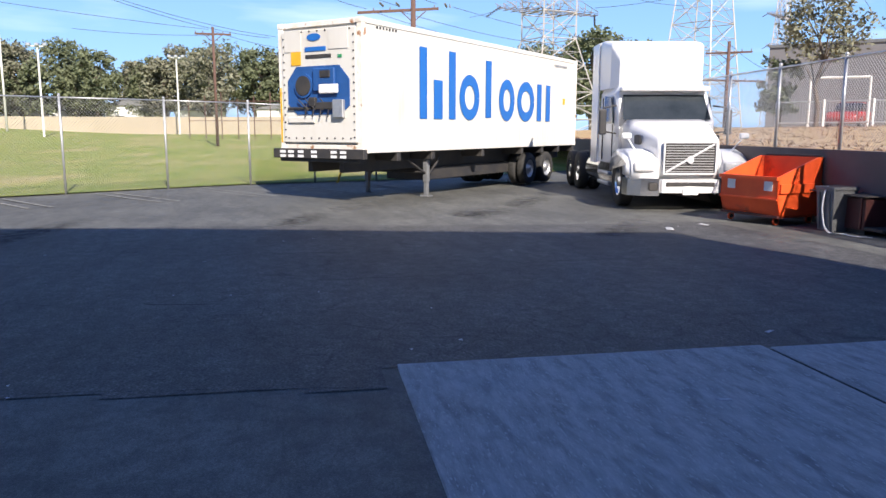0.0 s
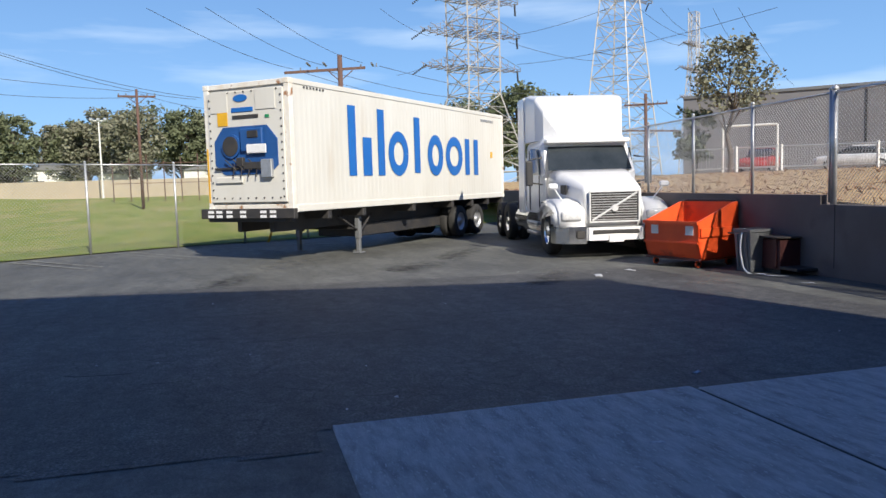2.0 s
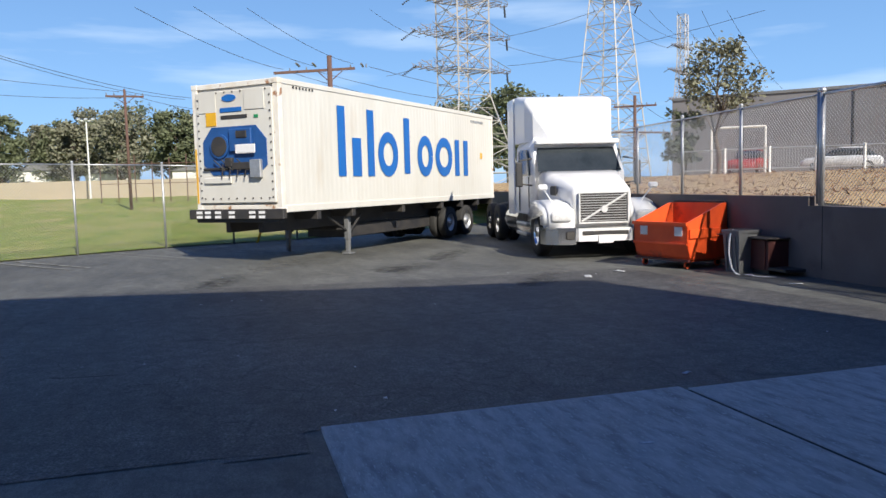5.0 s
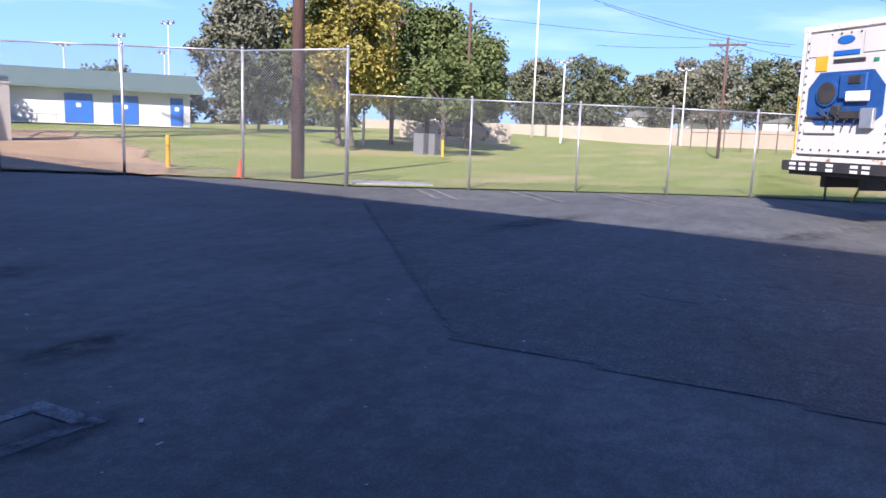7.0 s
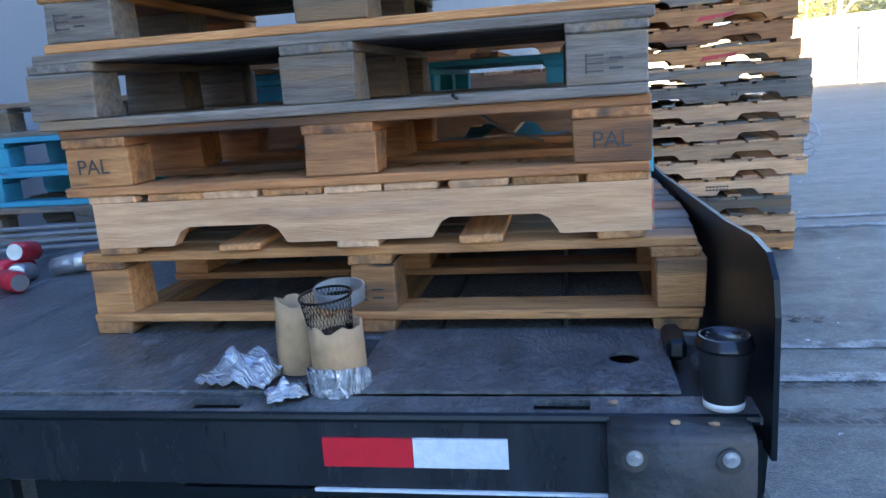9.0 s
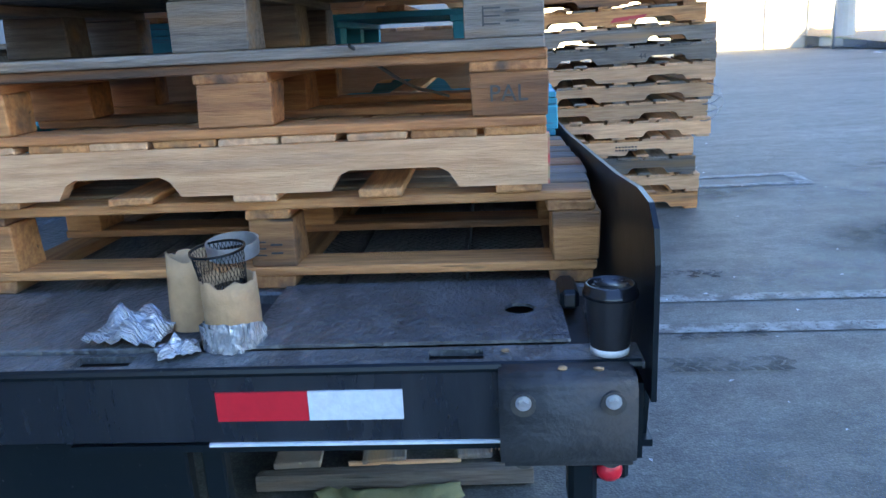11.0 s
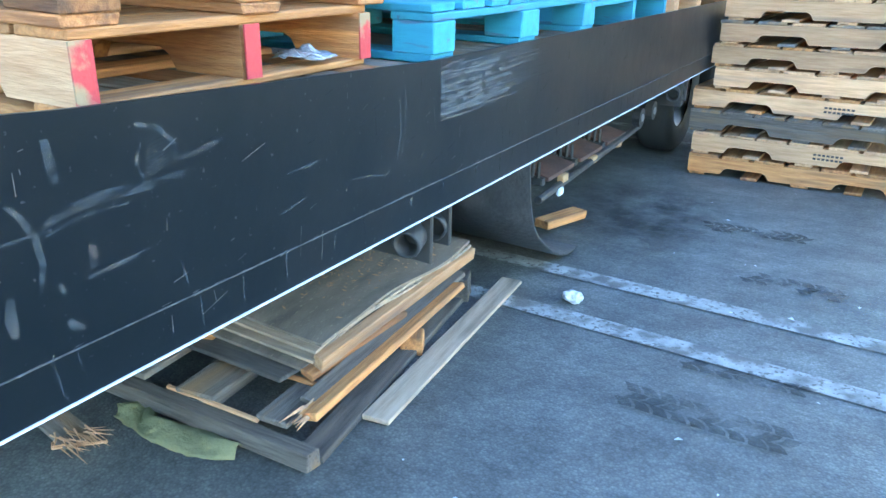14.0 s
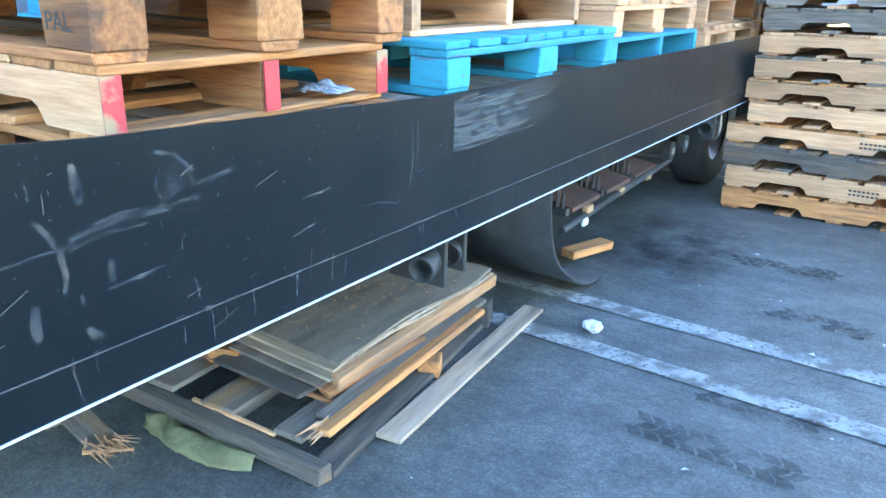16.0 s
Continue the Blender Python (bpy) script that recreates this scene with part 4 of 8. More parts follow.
bm = bm_new()
loft(bm, [ring(-0.12, 0.58, 0.62, 1.38, 0.10), ring(-0.25, 0.62, 0.62, 1.48, 0.14), ring(-0.8, 0.74, 0.8, 1.62, 0.2), ring(-1.4, 0.86, 0.9, 1.74, 0.22), ring(-1.8, 0.95, 0.9, 1.82, 0.22)])
part("hood", bm, M["cab"], trk, smooth=True)
for s in (-1, 1):
    bm = bm_new()
    prof = [(-0.05, 0.62), (-0.10, 0.95), (-0.35, 1.12), (-0.75, 1.2), (-1.35, 1.18), (-1.72, 1.02), (-1.85, 0.7), (-1.78, 0.62), (-1.66, 0.86), (-1.4, 1.05), (-1.1, 1.08), (-0.8, 1.0), (-0.62, 0.8), (-0.58, 0.62)]
    prism(bm, prof, 'y', min(s * 0.6, s * 1.2), max(s * 0.6, s * 1.2))
    bmesh.ops.bevel(bm, geom=[e for e in bm.edges if abs(e.verts[0].co.y) > 1.1 and abs(e.verts[1].co.y) > 1.1], offset=0.07, segments=3, affect='EDGES')
    part("fender", bm, M["cab"], trk, smooth=True)
    bm = bm_new()
    bbox(bm, (-0.10, s * 0.88, 0.86), (0.18, 0.42, 0.2), 0.05, 2)
    part("headlight", bm, M["lamp"], trk, "clear headlight", smooth=True)
    bm = bm_new()
    bbox(bm, (-1.05, s * 0.80, 1.38), (0.5, 0.04, 0.2), 0.015)
    part("hood_vent", bm, M["dark"], trk)
    bm = bm_new()
    bbox(bm, (-1.85, s * 1.36, 1.75), (0.08, 0.16, 0.55), 0.03, 2)
    mirror = part("mirror", bm, M["dark"], trk)
    bm = bm_new()
    rod(bm, (-1.95, s * 1.05, 2.1), (-1.87, s * 1.36, 2.05), 0.018)
    part("mirror_arm", bm, M["dark"], mirror)
    bm = bm_new()
    rod(bm, (-1.95, s * 1.05, 1.5), (-1.87, s * 1.36, 1.55), 0.018)
    part("mirror_arm", bm, M["dark"], mirror)
    bm = bm_new()
    rod(bm, (-0.5, s * 0.95, 1.15), (-0.42, s * 1.15, 1.42), 0.014)
    bbox(bm, (-0.42, s * 1.17, 1.46), (0.08, 0.2, 0.12), 0.03)
    part("hood_mirror", bm, M["cab"], trk)
# grille, bumper
bm = bm_new()
bbox(bm, (-0.10, 0, 1.03), (0.08, 1.0, 0.60), 0.02)
grille = part("grille", bm, M["dark"], trk, "dark slatted grille with a bright frame")
for i in range(11):
    bm = bm_new()
    box(bm, (-0.055, 0, 0.77 + i * 0.051), (0.02, 0.94, 0.014))
    part("slat", bm, M["steel"], grille)
bm = bm_new()
for c, s in (((-0.05, 0, 1.335), (0.05, 1.04, 0.03)), ((-0.05, 0, 0.73), (0.05, 1.04, 0.03)), ((-0.05, -0.505, 1.03), (0.05, 0.03, 0.6)), ((-0.05, 0.505, 1.03), (0.05, 0.03, 0.6))):
    box(bm, c, s)
# frame and bar take a pale grey in place of chrome's bright reflection
part("grille_frame", bm, M["lamp"], grille)
bm = bm_new()
rod(bm, (-0.04, -0.46, 0.76), (-0.04, 0.46, 1.30), 0.022, seg=6)
bmesh.ops.create_cone(bm, cap_ends=True, segments=16, radius1=0.07, radius2=0.07, depth=0.04, matrix=Matrix.Translation((-0.03, 0, 1.0)) @ Matrix.Rotation(radians(90), 4, 'Y'))
part("grille_bar", bm, M["lamp"], grille, "bright diagonal bar")
bm = bm_new()
prism(bm, [(-0.05, -0.6), (0.04, -0.55), (0.06, 0.0), (0.04, 0.55), (-0.05, 0.6), (-0.05, 0.6)][:5], 'z', 0.36, 0.62)
part("bumper_centre", bm, M["cab"], trk)
for s in (-1, 1):
    bm = bm_new()
    prism(bm, [(0.03, s * 0.6), (-0.02, s * 0.95), (-0.2, s * 1.17), (-0.55, s * 1.2), (-0.55, s * 1.1), (-0.25, s * 0.9), (-0.1, s * 0.6)], 'z', 0.30, 0.64)
    part("bumper_end", bm, M["chrome"], trk)
    bm = bm_new()
    bbox(bm, (0.045, s * 0.72, 0.48), (0.03, 0.18, 0.16), 0.02)
    part("fog_lamp", bm, M["dark"], trk)
bm = bm_new()
bbox(bm, (0.06, 0, 0.53), (0.02, 0.95, 0.08), 0.01)
part("bumper_slot", bm, M["dark"], trk)
bm = bm_new()
box(bm, (0.075, 0.0, 0.40), (0.01, 0.3, 0.15))
part("plate", bm, M["white"], trk, "blank white plate")
# cab
bm = bm_new()
loft(bm, [[(-1.75, -1.02, 0.85), (-1.75, -1.02, 1.76), (-2.12, -0.96, 2.36), (-2.2, -0.88, 2.52), (-2.2, 0.88, 2.52), (-2.12, 0.96, 2.36), (-1.75, 1.02, 1.76), (-1.75, 1.02, 0.85)],
          [(-2.3, -1.08, 0.85), (-2.3, -1.08, 1.76), (-2.3, -1.02, 2.38), (-2.3, -0.92, 2.58), (-2.3, 0.92, 2.58), (-2.3, 1.02, 2.38), (-2.3, 1.08, 1.76), (-2.3, 1.08, 0.85)],
          [(-3.5, -1.1, 0.85), (-3.5, -1.1, 1.76), (-3.5, -1.06, 2.4), (-3.5, -0.95, 2.62), (-3.5, 0.95, 2.62), (-3.5, 1.06, 2.4), (-3.5, 1.1, 1.76), (-3.5, 1.1, 0.85)]])
cabin = part("cab", bm, M["cab"], trk)
bm = bm_new()
mesh_lines(bm, [[(-1.745, -0.95, 1.8), (-1.71, 0, 1.8), (-2.06, 0, 2.34), (-2.09, -0.88, 2.34)], [(-1.71, 0, 1.8), (-1.745, 0.95, 1.8), (-2.09, 0.88, 2.34), (-2.06, 0, 2.34)]])
bmesh.ops.recalc_face_normals(bm, faces=bm.faces[:])
part("windscreen", bm, M["glass"], cabin, "dark reflecting windscreen")
bm = bm_new()
bbox(bm, (-2.03, 0, 2.46), (0.3, 1.92, 0.10), 0.04, 2)
part("sun_visor", bm, M["cab"], cabin)
for s in (-1, 1):
    bm = bm_new()
    prism(bm, [(-2.05, 1.72), (-2.3, 2.3), (-2.95, 2.34), (-3.0, 1.72)], 'y', min(s * 1.075, s * 1.1), max(s * 1.075, s * 1.1))
    part("side_window", bm, M["glass"], cabin)
    for c, q in (((-3.06, s * 1.105, 1.6), (0.025, 0.02, 1.4)), ((-2.02, s * 1.105, 1.3), (0.025, 0.02, 0.8))):
        part("door_gap", one(box, c, q), M["dark"], cabin)
    bm = bm_new()
    bbox(bm, (-2.5, s * 1.13, 0.62), (1.1, 0.14, 0.08), 0.02), bbox(bm, (-2.5, s * 1.13, 0.4), (1.1, 0.14, 0.08), 0.02)
    part("step", bm, M["steel"], trk)
    bm = bm_new()
    rod(bm, (-3.2, s * 0.85, 0.65), (-4.7, s * 0.85, 0.65), 0.32, seg=20)
    part("fuel_tank", bm, M["chrome"], trk)
# roof fairing
bm = bm_new()
loft(bm, [ring(-2.1, 0.62, 2.5, 2.62, 0.03), ring(-2.35, 0.92, 2.5, 3.2, 0.12), ring(-2.7, 1.04, 2.5, 3.52, 0.12), ring(-3.3, 1.1, 2.5, 3.62, 0.08), ring(-3.75, 1.12, 2.5, 3.62, 0.06)])
part("roof_fairing", bm, M["cab"], trk, smooth=False)
for s in (-1, 1):
    bm = bm_new()
    bbox(bm, (-3.9, s * 1.12, 2.2), (0.75, 0.04, 2.8), 0.015)
    part("side_fairing", bm, M["cab"], trk)
for s in (-1, 1):
    bm = bm_new()
    bbox(bm, (-4.2, s * 0.42, 0.85), (6.8, 0.09, 0.28), 0.01)
    part("frame_rail", bm, M["dark"], trk)
    wheel_part(trk, (-1.15, s * 1.03, 0.5), 0.5, 0.28, Vector((0, s, 0)), "chrome")
    for x in (-5.9, -7.2):
        for y in (0.72, 1.06):
            wheel_part(trk, (x, s * y, 0.5), 0.5, 0.26, Vector((0, s, 0)), "chrome")
for x in (-1.15, -5.9, -7.2):
    bm = bm_new()
    rod(bm, (x, -0.9, 0.5), (x, 0.9, 0.5), 0.08)
    part("axle", bm, M["dark"], trk)
bm = bm_new()
bbox(bm, (-6.5, 0, 1.08), (1.1, 0.95, 0.12), 0.03)
part("fifth_wheel", bm, M["dark"], trk)
bm = bm_new()
bbox(bm, (-3.2, 0, 0.75), (3.2, 1.0, 0.5), 0.03)
part("gearbox", bm, M["dark"], trk)

# ---- flatbed trailer that carries the pallets; its frame leans slightly to the yard side ----
TR = pose(0, 0, 0, 0, 1.1, 0)
tr = thing("flatbed_trailer", TR, "black steel flatbed trailer with tall scratched side boards", "trailer")
TL, DZ = 9.5, 0.775                                 # length, deck height
bm = bm_new()
prof = [(-0.045, 0.735), (-0.045, 0.95), (-0.03, 1.0), (0.01, 1.03), (0.10, 1.035), (0.3, 1.02), (1.2, 0.985), (TL, 0.965), (TL, 0.612), (0.06, 0.612), (0.02, 0.64), (0.0, 0.735)]
prism(bm, prof, 'x', -0.034, -0.026)
sideboard = part("side_board", bm, M["black_paint"], tr, "black painted side board with scratches")
bm = bm_new()
box(bm, (-0.028, TL / 2 + 0.03, 0.612), (0.012, TL - 0.06, 0.0032))
part("bottom_edge", bm, M["tape_white"], sideboard, "bright worn lower edge")
bm = bm_new()
box(bm, (-0.0245, TL / 2, 0.692), (0.004, TL, 0.0012))
part("seam", bm, M["scuff"], sideboard)
bm = bm_new()
rnd = random.Random(3)
for i in range(60):
    y, z = rnd.uniform(0.0, 3.2), rnd.uniform(0.66, 0.99)
    l, a = rnd.choice((0.004, 0.006, 0.01, 0.015, 0.03)), rnd.choice((90, 85, 100, 30, 20, 15))
    w = rnd.uniform(0.0006, 0.0018)
    c, s_ = math.cos(radians(a)), math.sin(radians(a))
    x = -0.0235
    mesh_lines(bm, [[(x, y - c * l - s_ * w, z - s_ * l + c * w), (x, y + c * l - s_ * w * 0.3, z + s_ * l + c * w * 0.3), (x, y + c * l + s_ * w, z + s_ * l - c * w), (x, y - c * l + s_ * w * 0.3, z - s_ * l - c * w * 0.3)]])
for i in range(90):                                   # nicks and runs along the seam
    y = rnd.uniform(0.1, 3.4)
    z = 0.692 + rnd.uniform(-0.004, 0.005)
    mesh_lines(bm, [[(-0.0232, y, z), (-0.0232, y + rnd.uniform(0.004, 0.03), z + 0.0008), (-0.0232, y + rnd.uniform(0.004, 0.03), z + 0.002), (-0.0232, y, z + 0.0015)]])
bmesh.ops.recalc_face_normals(bm, faces=bm.faces[:])
tagged(part("scratch", bm, M["scuff"], sideboard, "pale scratches and rub marks"), kind="stuff")


def smear(bm, pts, w, x=-0.0229):
    """A tapering rubbed ribbon on the side board through points (y, z)."""
    n = len(pts) - 1
    prev = None
    for i, (y, z) in enumerate(pts):
        j, k = max(0, i - 1), min(n, i + 1)
        d = Vector((pts[k][0] - pts[j][0], pts[k][1] - pts[j][1])).normalized()
        h = w / 2 * (0.35 + 0.65 * math.sin(math.pi * (i + 0.3) / (n + 0.6)))
        cur = [bm.verts.new((x, y - d.y * h, z + d.x * h)), bm.verts.new((x, y + d.y * h, z - d.x * h))]
        if prev:
            bm.faces.new((prev[0], prev[1], cur[1], cur[0]))
        prev = cur


bm = bm_new()
for pts, w in (([(0.215, 0.868), (0.25, 0.888), (0.31, 0.897), (0.395, 0.893), (0.463, 0.897)], 0.014),
               ([(0.23, 0.866), (0.29, 0.878), (0.36, 0.876)], 0.006), ([(0.385, 0.985), (0.423, 0.974), (0.44, 0.955)], 0.008),
               ([(0.39, 0.955), (0.38, 0.93), (0.391, 0.903)], 0.006), ([(0.18, 0.93), (0.2, 0.9), (0.215, 0.872), (0.22, 0.83), (0.21, 0.79)], 0.009),
               ([(0.12, 0.865), (0.17, 0.87), (0.215, 0.872)], 0.005), ([(0.292, 0.835), (0.291, 0.818), (0.292, 0.80)], 0.012),
               ([(0.28, 0.789), (0.33, 0.792), (0.385, 0.798)], 0.007), ([(0.25, 0.99), (0.253, 0.955), (0.256, 0.93)], 0.014),
               ([(0.69, 0.838), (0.735, 0.84), (0.78, 0.845)], 0.006), ([(0.67, 0.769), (0.7, 0.774), (0.735, 0.781)], 0.005),
               ([(0.887, 0.783), (0.95, 0.775), (1.01, 0.76)], 0.005), ([(1.06, 0.93), (1.065, 0.85), (1.05, 0.79)], 0.006), ([(1.08, 0.93), (1.083, 0.85), (1.07, 0.79)], 0.004),
               ([(0.46, 0.92), (0.51, 0.925), (0.55, 0.935)], 0.008), ([(0.44, 0.96), (0.45, 0.94), (0.452, 0.92)], 0.01), ([(0.17, 0.80), (0.165, 0.77), (0.168, 0.745)], 0.014),
               ([(0.24, 0.74), (0.25, 0.725), (0.262, 0.718)], 0.012)):
    smear(bm, pts, w * 1.25)
for i in range(9):                                    # chatter marks
    y = 0.392 + 0.004 * i * 0.3
    smear(bm, [(y, 0.905 + i * 0.006), (y + 0.02, 0.909 + i * 0.006), (y + 0.042, 0.919 + i * 0.005)], 0.0022)
for i in range(26):                                   # runs below the seam
    y = 0.2 + i * 0.12 + rnd.uniform(-0.08, 0.08)
    z1 = rnd.uniform(0.628, 0.67)
    smear(bm, [(y, 0.70), (y + rnd.uniform(-0.004, 0.004), 0.68), (y + rnd.uniform(-0.006, 0.006), z1)], rnd.uniform(0.003, 0.010))
for i in range(150):                                  # rubbed patch: fine wavering strokes that start at one upright edge
    z = rnd.uniform(0.842, 0.975)
    y = 1.235 + rnd.choice((0.0, 0.0, rnd.uniform(0, 0.25)))
    l = rnd.uniform(0.08, 0.62) * (0.6 + 0.4 * (z - 0.84) / 0.13)
    dz = rnd.uniform(-0.004, 0.006)
    smear(bm, [(y, z), (y + l * 0.35, z + rnd.uniform(-0.003, 0.003)), (y + l * 0.7, z + dz), (y + l, z + dz + 0.002)], rnd.uniform(0.0018, 0.0055), -0.0229 + i * 0.00001)
for i in range(5):
    smear(bm, [(1.232 + 0.004 * i, 0.972 - 0.01 * i), (1.236 + 0.004 * i, 0.91), (1.235 + 0.005 * i, 0.85 + 0.012 * i)], 0.007, -0.0226)
for i in range(60):
    y, z = rnd.uniform(0.05, 4.5), rnd.uniform(0.72, 0.97)
    a, l = rnd.choice((85, 95, 100, 20, 12)), rnd.uniform(0.006, 0.028)
    c, s_ = math.cos(radians(a)) * l, math.sin(radians(a)) * l
    smear(bm, [(y - c, z - s_), (y, z), (y + c, z + s_)], rnd.uniform(0.002, 0.007), -0.0225)
tagged(part("rub_mark", bm, M["smear"], sideboard, "faint grey rub marks"), kind="stuff")

# rear sill with slots, deck plates
TW = 2.45
part("rear_beam", one(bbox, (-TW / 2 - 0.04, 0.012, 0.712), (TW - 0.02, 0.02, 0.125), 0.003), M["beam_paint"], tr, "glossy black rear beam")


def slotted(bm, z, y0, y1, slots):
    xs = [-TW]
    for a, b in slots:
        xs += [a, b]
    xs.append(-0.035)
    for a, b in zip(xs[::2], xs[1::2]):
        box(bm, ((a + b) / 2, (y0 + y1) / 2, z), (b - a, y1 - y0, 0.012))
    for a, b in slots:
        box(bm, ((a + b) / 2, y0 + 0.012, z), (b - a, 0.024, 0.0118)), box(bm, ((a + b) / 2, y1 - 0.006, z), (b - a, 0.012, 0.0118))


bm = bm_new()
slotted(bm, DZ, 0.0, 0.075, [(-1.72, -1.62), (-0.97, -0.87), (-0.375, -0.285)])
part("rear_sill", bm, M["deck"], tr, "dusty rear sill with slots")
bm = bm_new()
rod(bm, (-TW, 0.004, DZ + 0.001), (-0.04, 0.004, DZ + 0.001), 0.009, seg=8)
part("sill_edge", bm, M["black_paint"], tr)


def holed_plate(bm, x0, x1, y0, y1, z, hx, hy, r, t=0.006):
    n = 24
    inner = [(hx + r * math.cos(2 * math.pi * i / n), hy + r * math.sin(2 * math.pi * i / n)) for i in range(n)]
    outer = []
    for u, v in inner:
        dx, dy = u - hx, v - hy
        k = min(((x1 - hx) / dx if dx > 1e-6 else (x0 - hx) / dx if dx < -1e-6 else 1e9), ((y1 - hy) / dy if dy > 1e-6 else (y0 - hy) / dy if dy < -1e-6 else 1e9))
        outer.append((hx + dx * k, hy + dy * k))
    # keep the corners square
    for cx, cy in ((x0, y0), (x1, y0), (x1, y1), (x0, y1)):
        i = min(range(n), key=lambda j: (outer[j][0] - cx) ** 2 + (outer[j][1] - cy) ** 2)
        outer[i] = (cx, cy)
    a = [bm.verts.new((*p, z)) for p in inner]
    b = [bm.verts.new((*p, z)) for p in outer]
    c = [bm.verts.new((*p, z - t)) for p in inner]
    d = [bm.verts.new((*p, z - t)) for p in outer]
    for i in range(n):
        j = (i + 1) % n
        bm.faces.new((a[i], b[i], b[j], a[j])), bm.faces.new((b[i], d[i], d[j], b[j])), bm.faces.new((a[j], c[j], c[i], a[i]))


bm = bm_new()
holed_plate(bm, -0.70, -0.14, 0.083, 0.405, DZ + 0.012, -0.218, 0.232, 0.028)
part("deck_plate", bm, M["deck"], tr, "dusty dark deck plate with a round hole")
bm = bm_new()
bbox(bm, (-1.21, 0.243, DZ + 0.006), (0.86, 0.32, 0.012), 0.002)
part("deck_plate", bm, M["deck"], tr)
bm = bm_new()
box(bm, (-TW / 2, 0.24, DZ - 0.03), (TW - 0.1, 0.32, 0.02))
part("sub_floor", bm, M["dark"], tr)
for i in range(9):                                   # dark lengthwise deck planks
    bm = bm_new()
    bbox(bm, (-0.19 - i * 0.265, TL / 2 + 0.19, DZ - 0.02), (0.255, TL - 0.38, 0.05), 0.005)
    part("plank", bm, M["deck"], tr)
bm = bm_new()
for i in range(52):
    for j in range(22):
        cx, cy = -0.16 - 0.012 * i - (0.14 if i > 26 else 0), 0.42 + j * 0.028 + (i % 2) * 0.014
        a = radians(45 if (i + j) % 2 else -45)
        c, s_ = math.cos(a) * 0.01, math.sin(a) * 0.01
        z = DZ + 0.0075
        mesh_lines(bm, [[(cx - c, cy - s_, z), (cx + s_ * 0.3, cy - c * 0.3, z + 0.001), (cx + c, cy + s_, z), (cx - s_ * 0.3, cy + c * 0.3, z + 0.001)]])
part("tread_pattern", bm, M["scuff"], tr)
# tape on the rear beam
bm = bm_new()
box(bm, (-0.6445, 0.0, 0.716), (0.151, 0.004, 0.051))
part("red_reflector", bm, M["tape_red"], tr, "red reflective tape")
bm = bm_new()
box(bm, (-0.4915, 0.0, 0.716), (0.153, 0.004, 0.051))
part("white_reflector", bm, M["tape_white"], tr, "white reflective tape")
bm = bm_new()
box(bm, (-0.5, -0.001, 0.648), (0.48, 0.006, 0.005))
part("bright_strip", bm, M["tape_white"], tr)
bm = bm_new()
box(bm, (-0.5, 0.04, 0.64), (0.96, 0.08, 0.012)), box(bm, (-0.06, 0.03, 0.69), (0.04, 0.1, 0.13))
part("lower_flange", bm, M["black_paint"], tr)
# rubber dock bumper
bm = bm_new()
prism(bm, [(0.0, 0.785), (-0.045, 0.783), (-0.062, 0.765), (-0.065, 0.70), (-0.06, 0.64), (-0.045, 0.628), (0.0, 0.626)], 'x', -0.262, -0.055)
bmesh.ops.bevel(bm, geom=[e for e in bm.edges], offset=0.006, segments=2, affect='EDGES')
bump_ = part("dock_bumper", bm, M["rubber"], tr, "worn black rubber dock bumper", smooth=True)
for x in (-0.226, -0.093):
    for z in (0.748, 0.650):
        bm = bm_new()
        sink = 0.0 if z > 0.7 else 0.016
        # dark disc gives the bolt recess its shade; the rubber isn't hollowed
        rod(bm, (x, -0.05, z - 0.004), (x, -0.0662 + sink, z - 0.004), 0.019, seg=20)
        w = part("bolt_recess", bm, M["dark"], bump_)
        bm = bm_new()
        rod(bm, (x, -0.045, z), (x, -0.0685 + sink, z), 0.0125, 0.012, seg=16), rod(bm, (x, -0.045, z), (x, -0.076 + sink * 1.5, z), 0.0088, 0.008, seg=6)
        part("bolt", bm, M["bolt"], bump_)
# tail lamp, drop posts
bm = bm_new()
bbox(bm, (-0.134, -0.012, 0.595), (0.045, 0.05, 0.09), 0.008), bbox(bm, (-0.09, 0.0, 0.61), (0.06, 0.04, 0.05), 0.006)
tl_ = part("tail_lamp", bm, M["black_paint"], tr)
bm = bm_new()
bmesh.ops.create_uvsphere(bm, u_segments=16, v_segments=10, radius=0.022, matrix=Matrix.Translation((-0.092, -0.026, 0.610)) @ Matrix.Diagonal((0.95, 0.75, 0.9, 1)))
part("lens", bm, M["tape_red"], tl_, "red round lens", smooth=True)
for x0, x1, z0 in ((-1.30, -0.80, 0.22), (-0.775, -0.735, 0.3), (-2.0, -1.35, 0.3)):
    bm = bm_new()
    bbox(bm, ((x0 + x1) / 2, 0.05, (z0 + 0.64) / 2), (x1 - x0, 0.03, 0.64 - z0), 0.004)
    part("drop_plate", bm, M["black_paint"], tr)
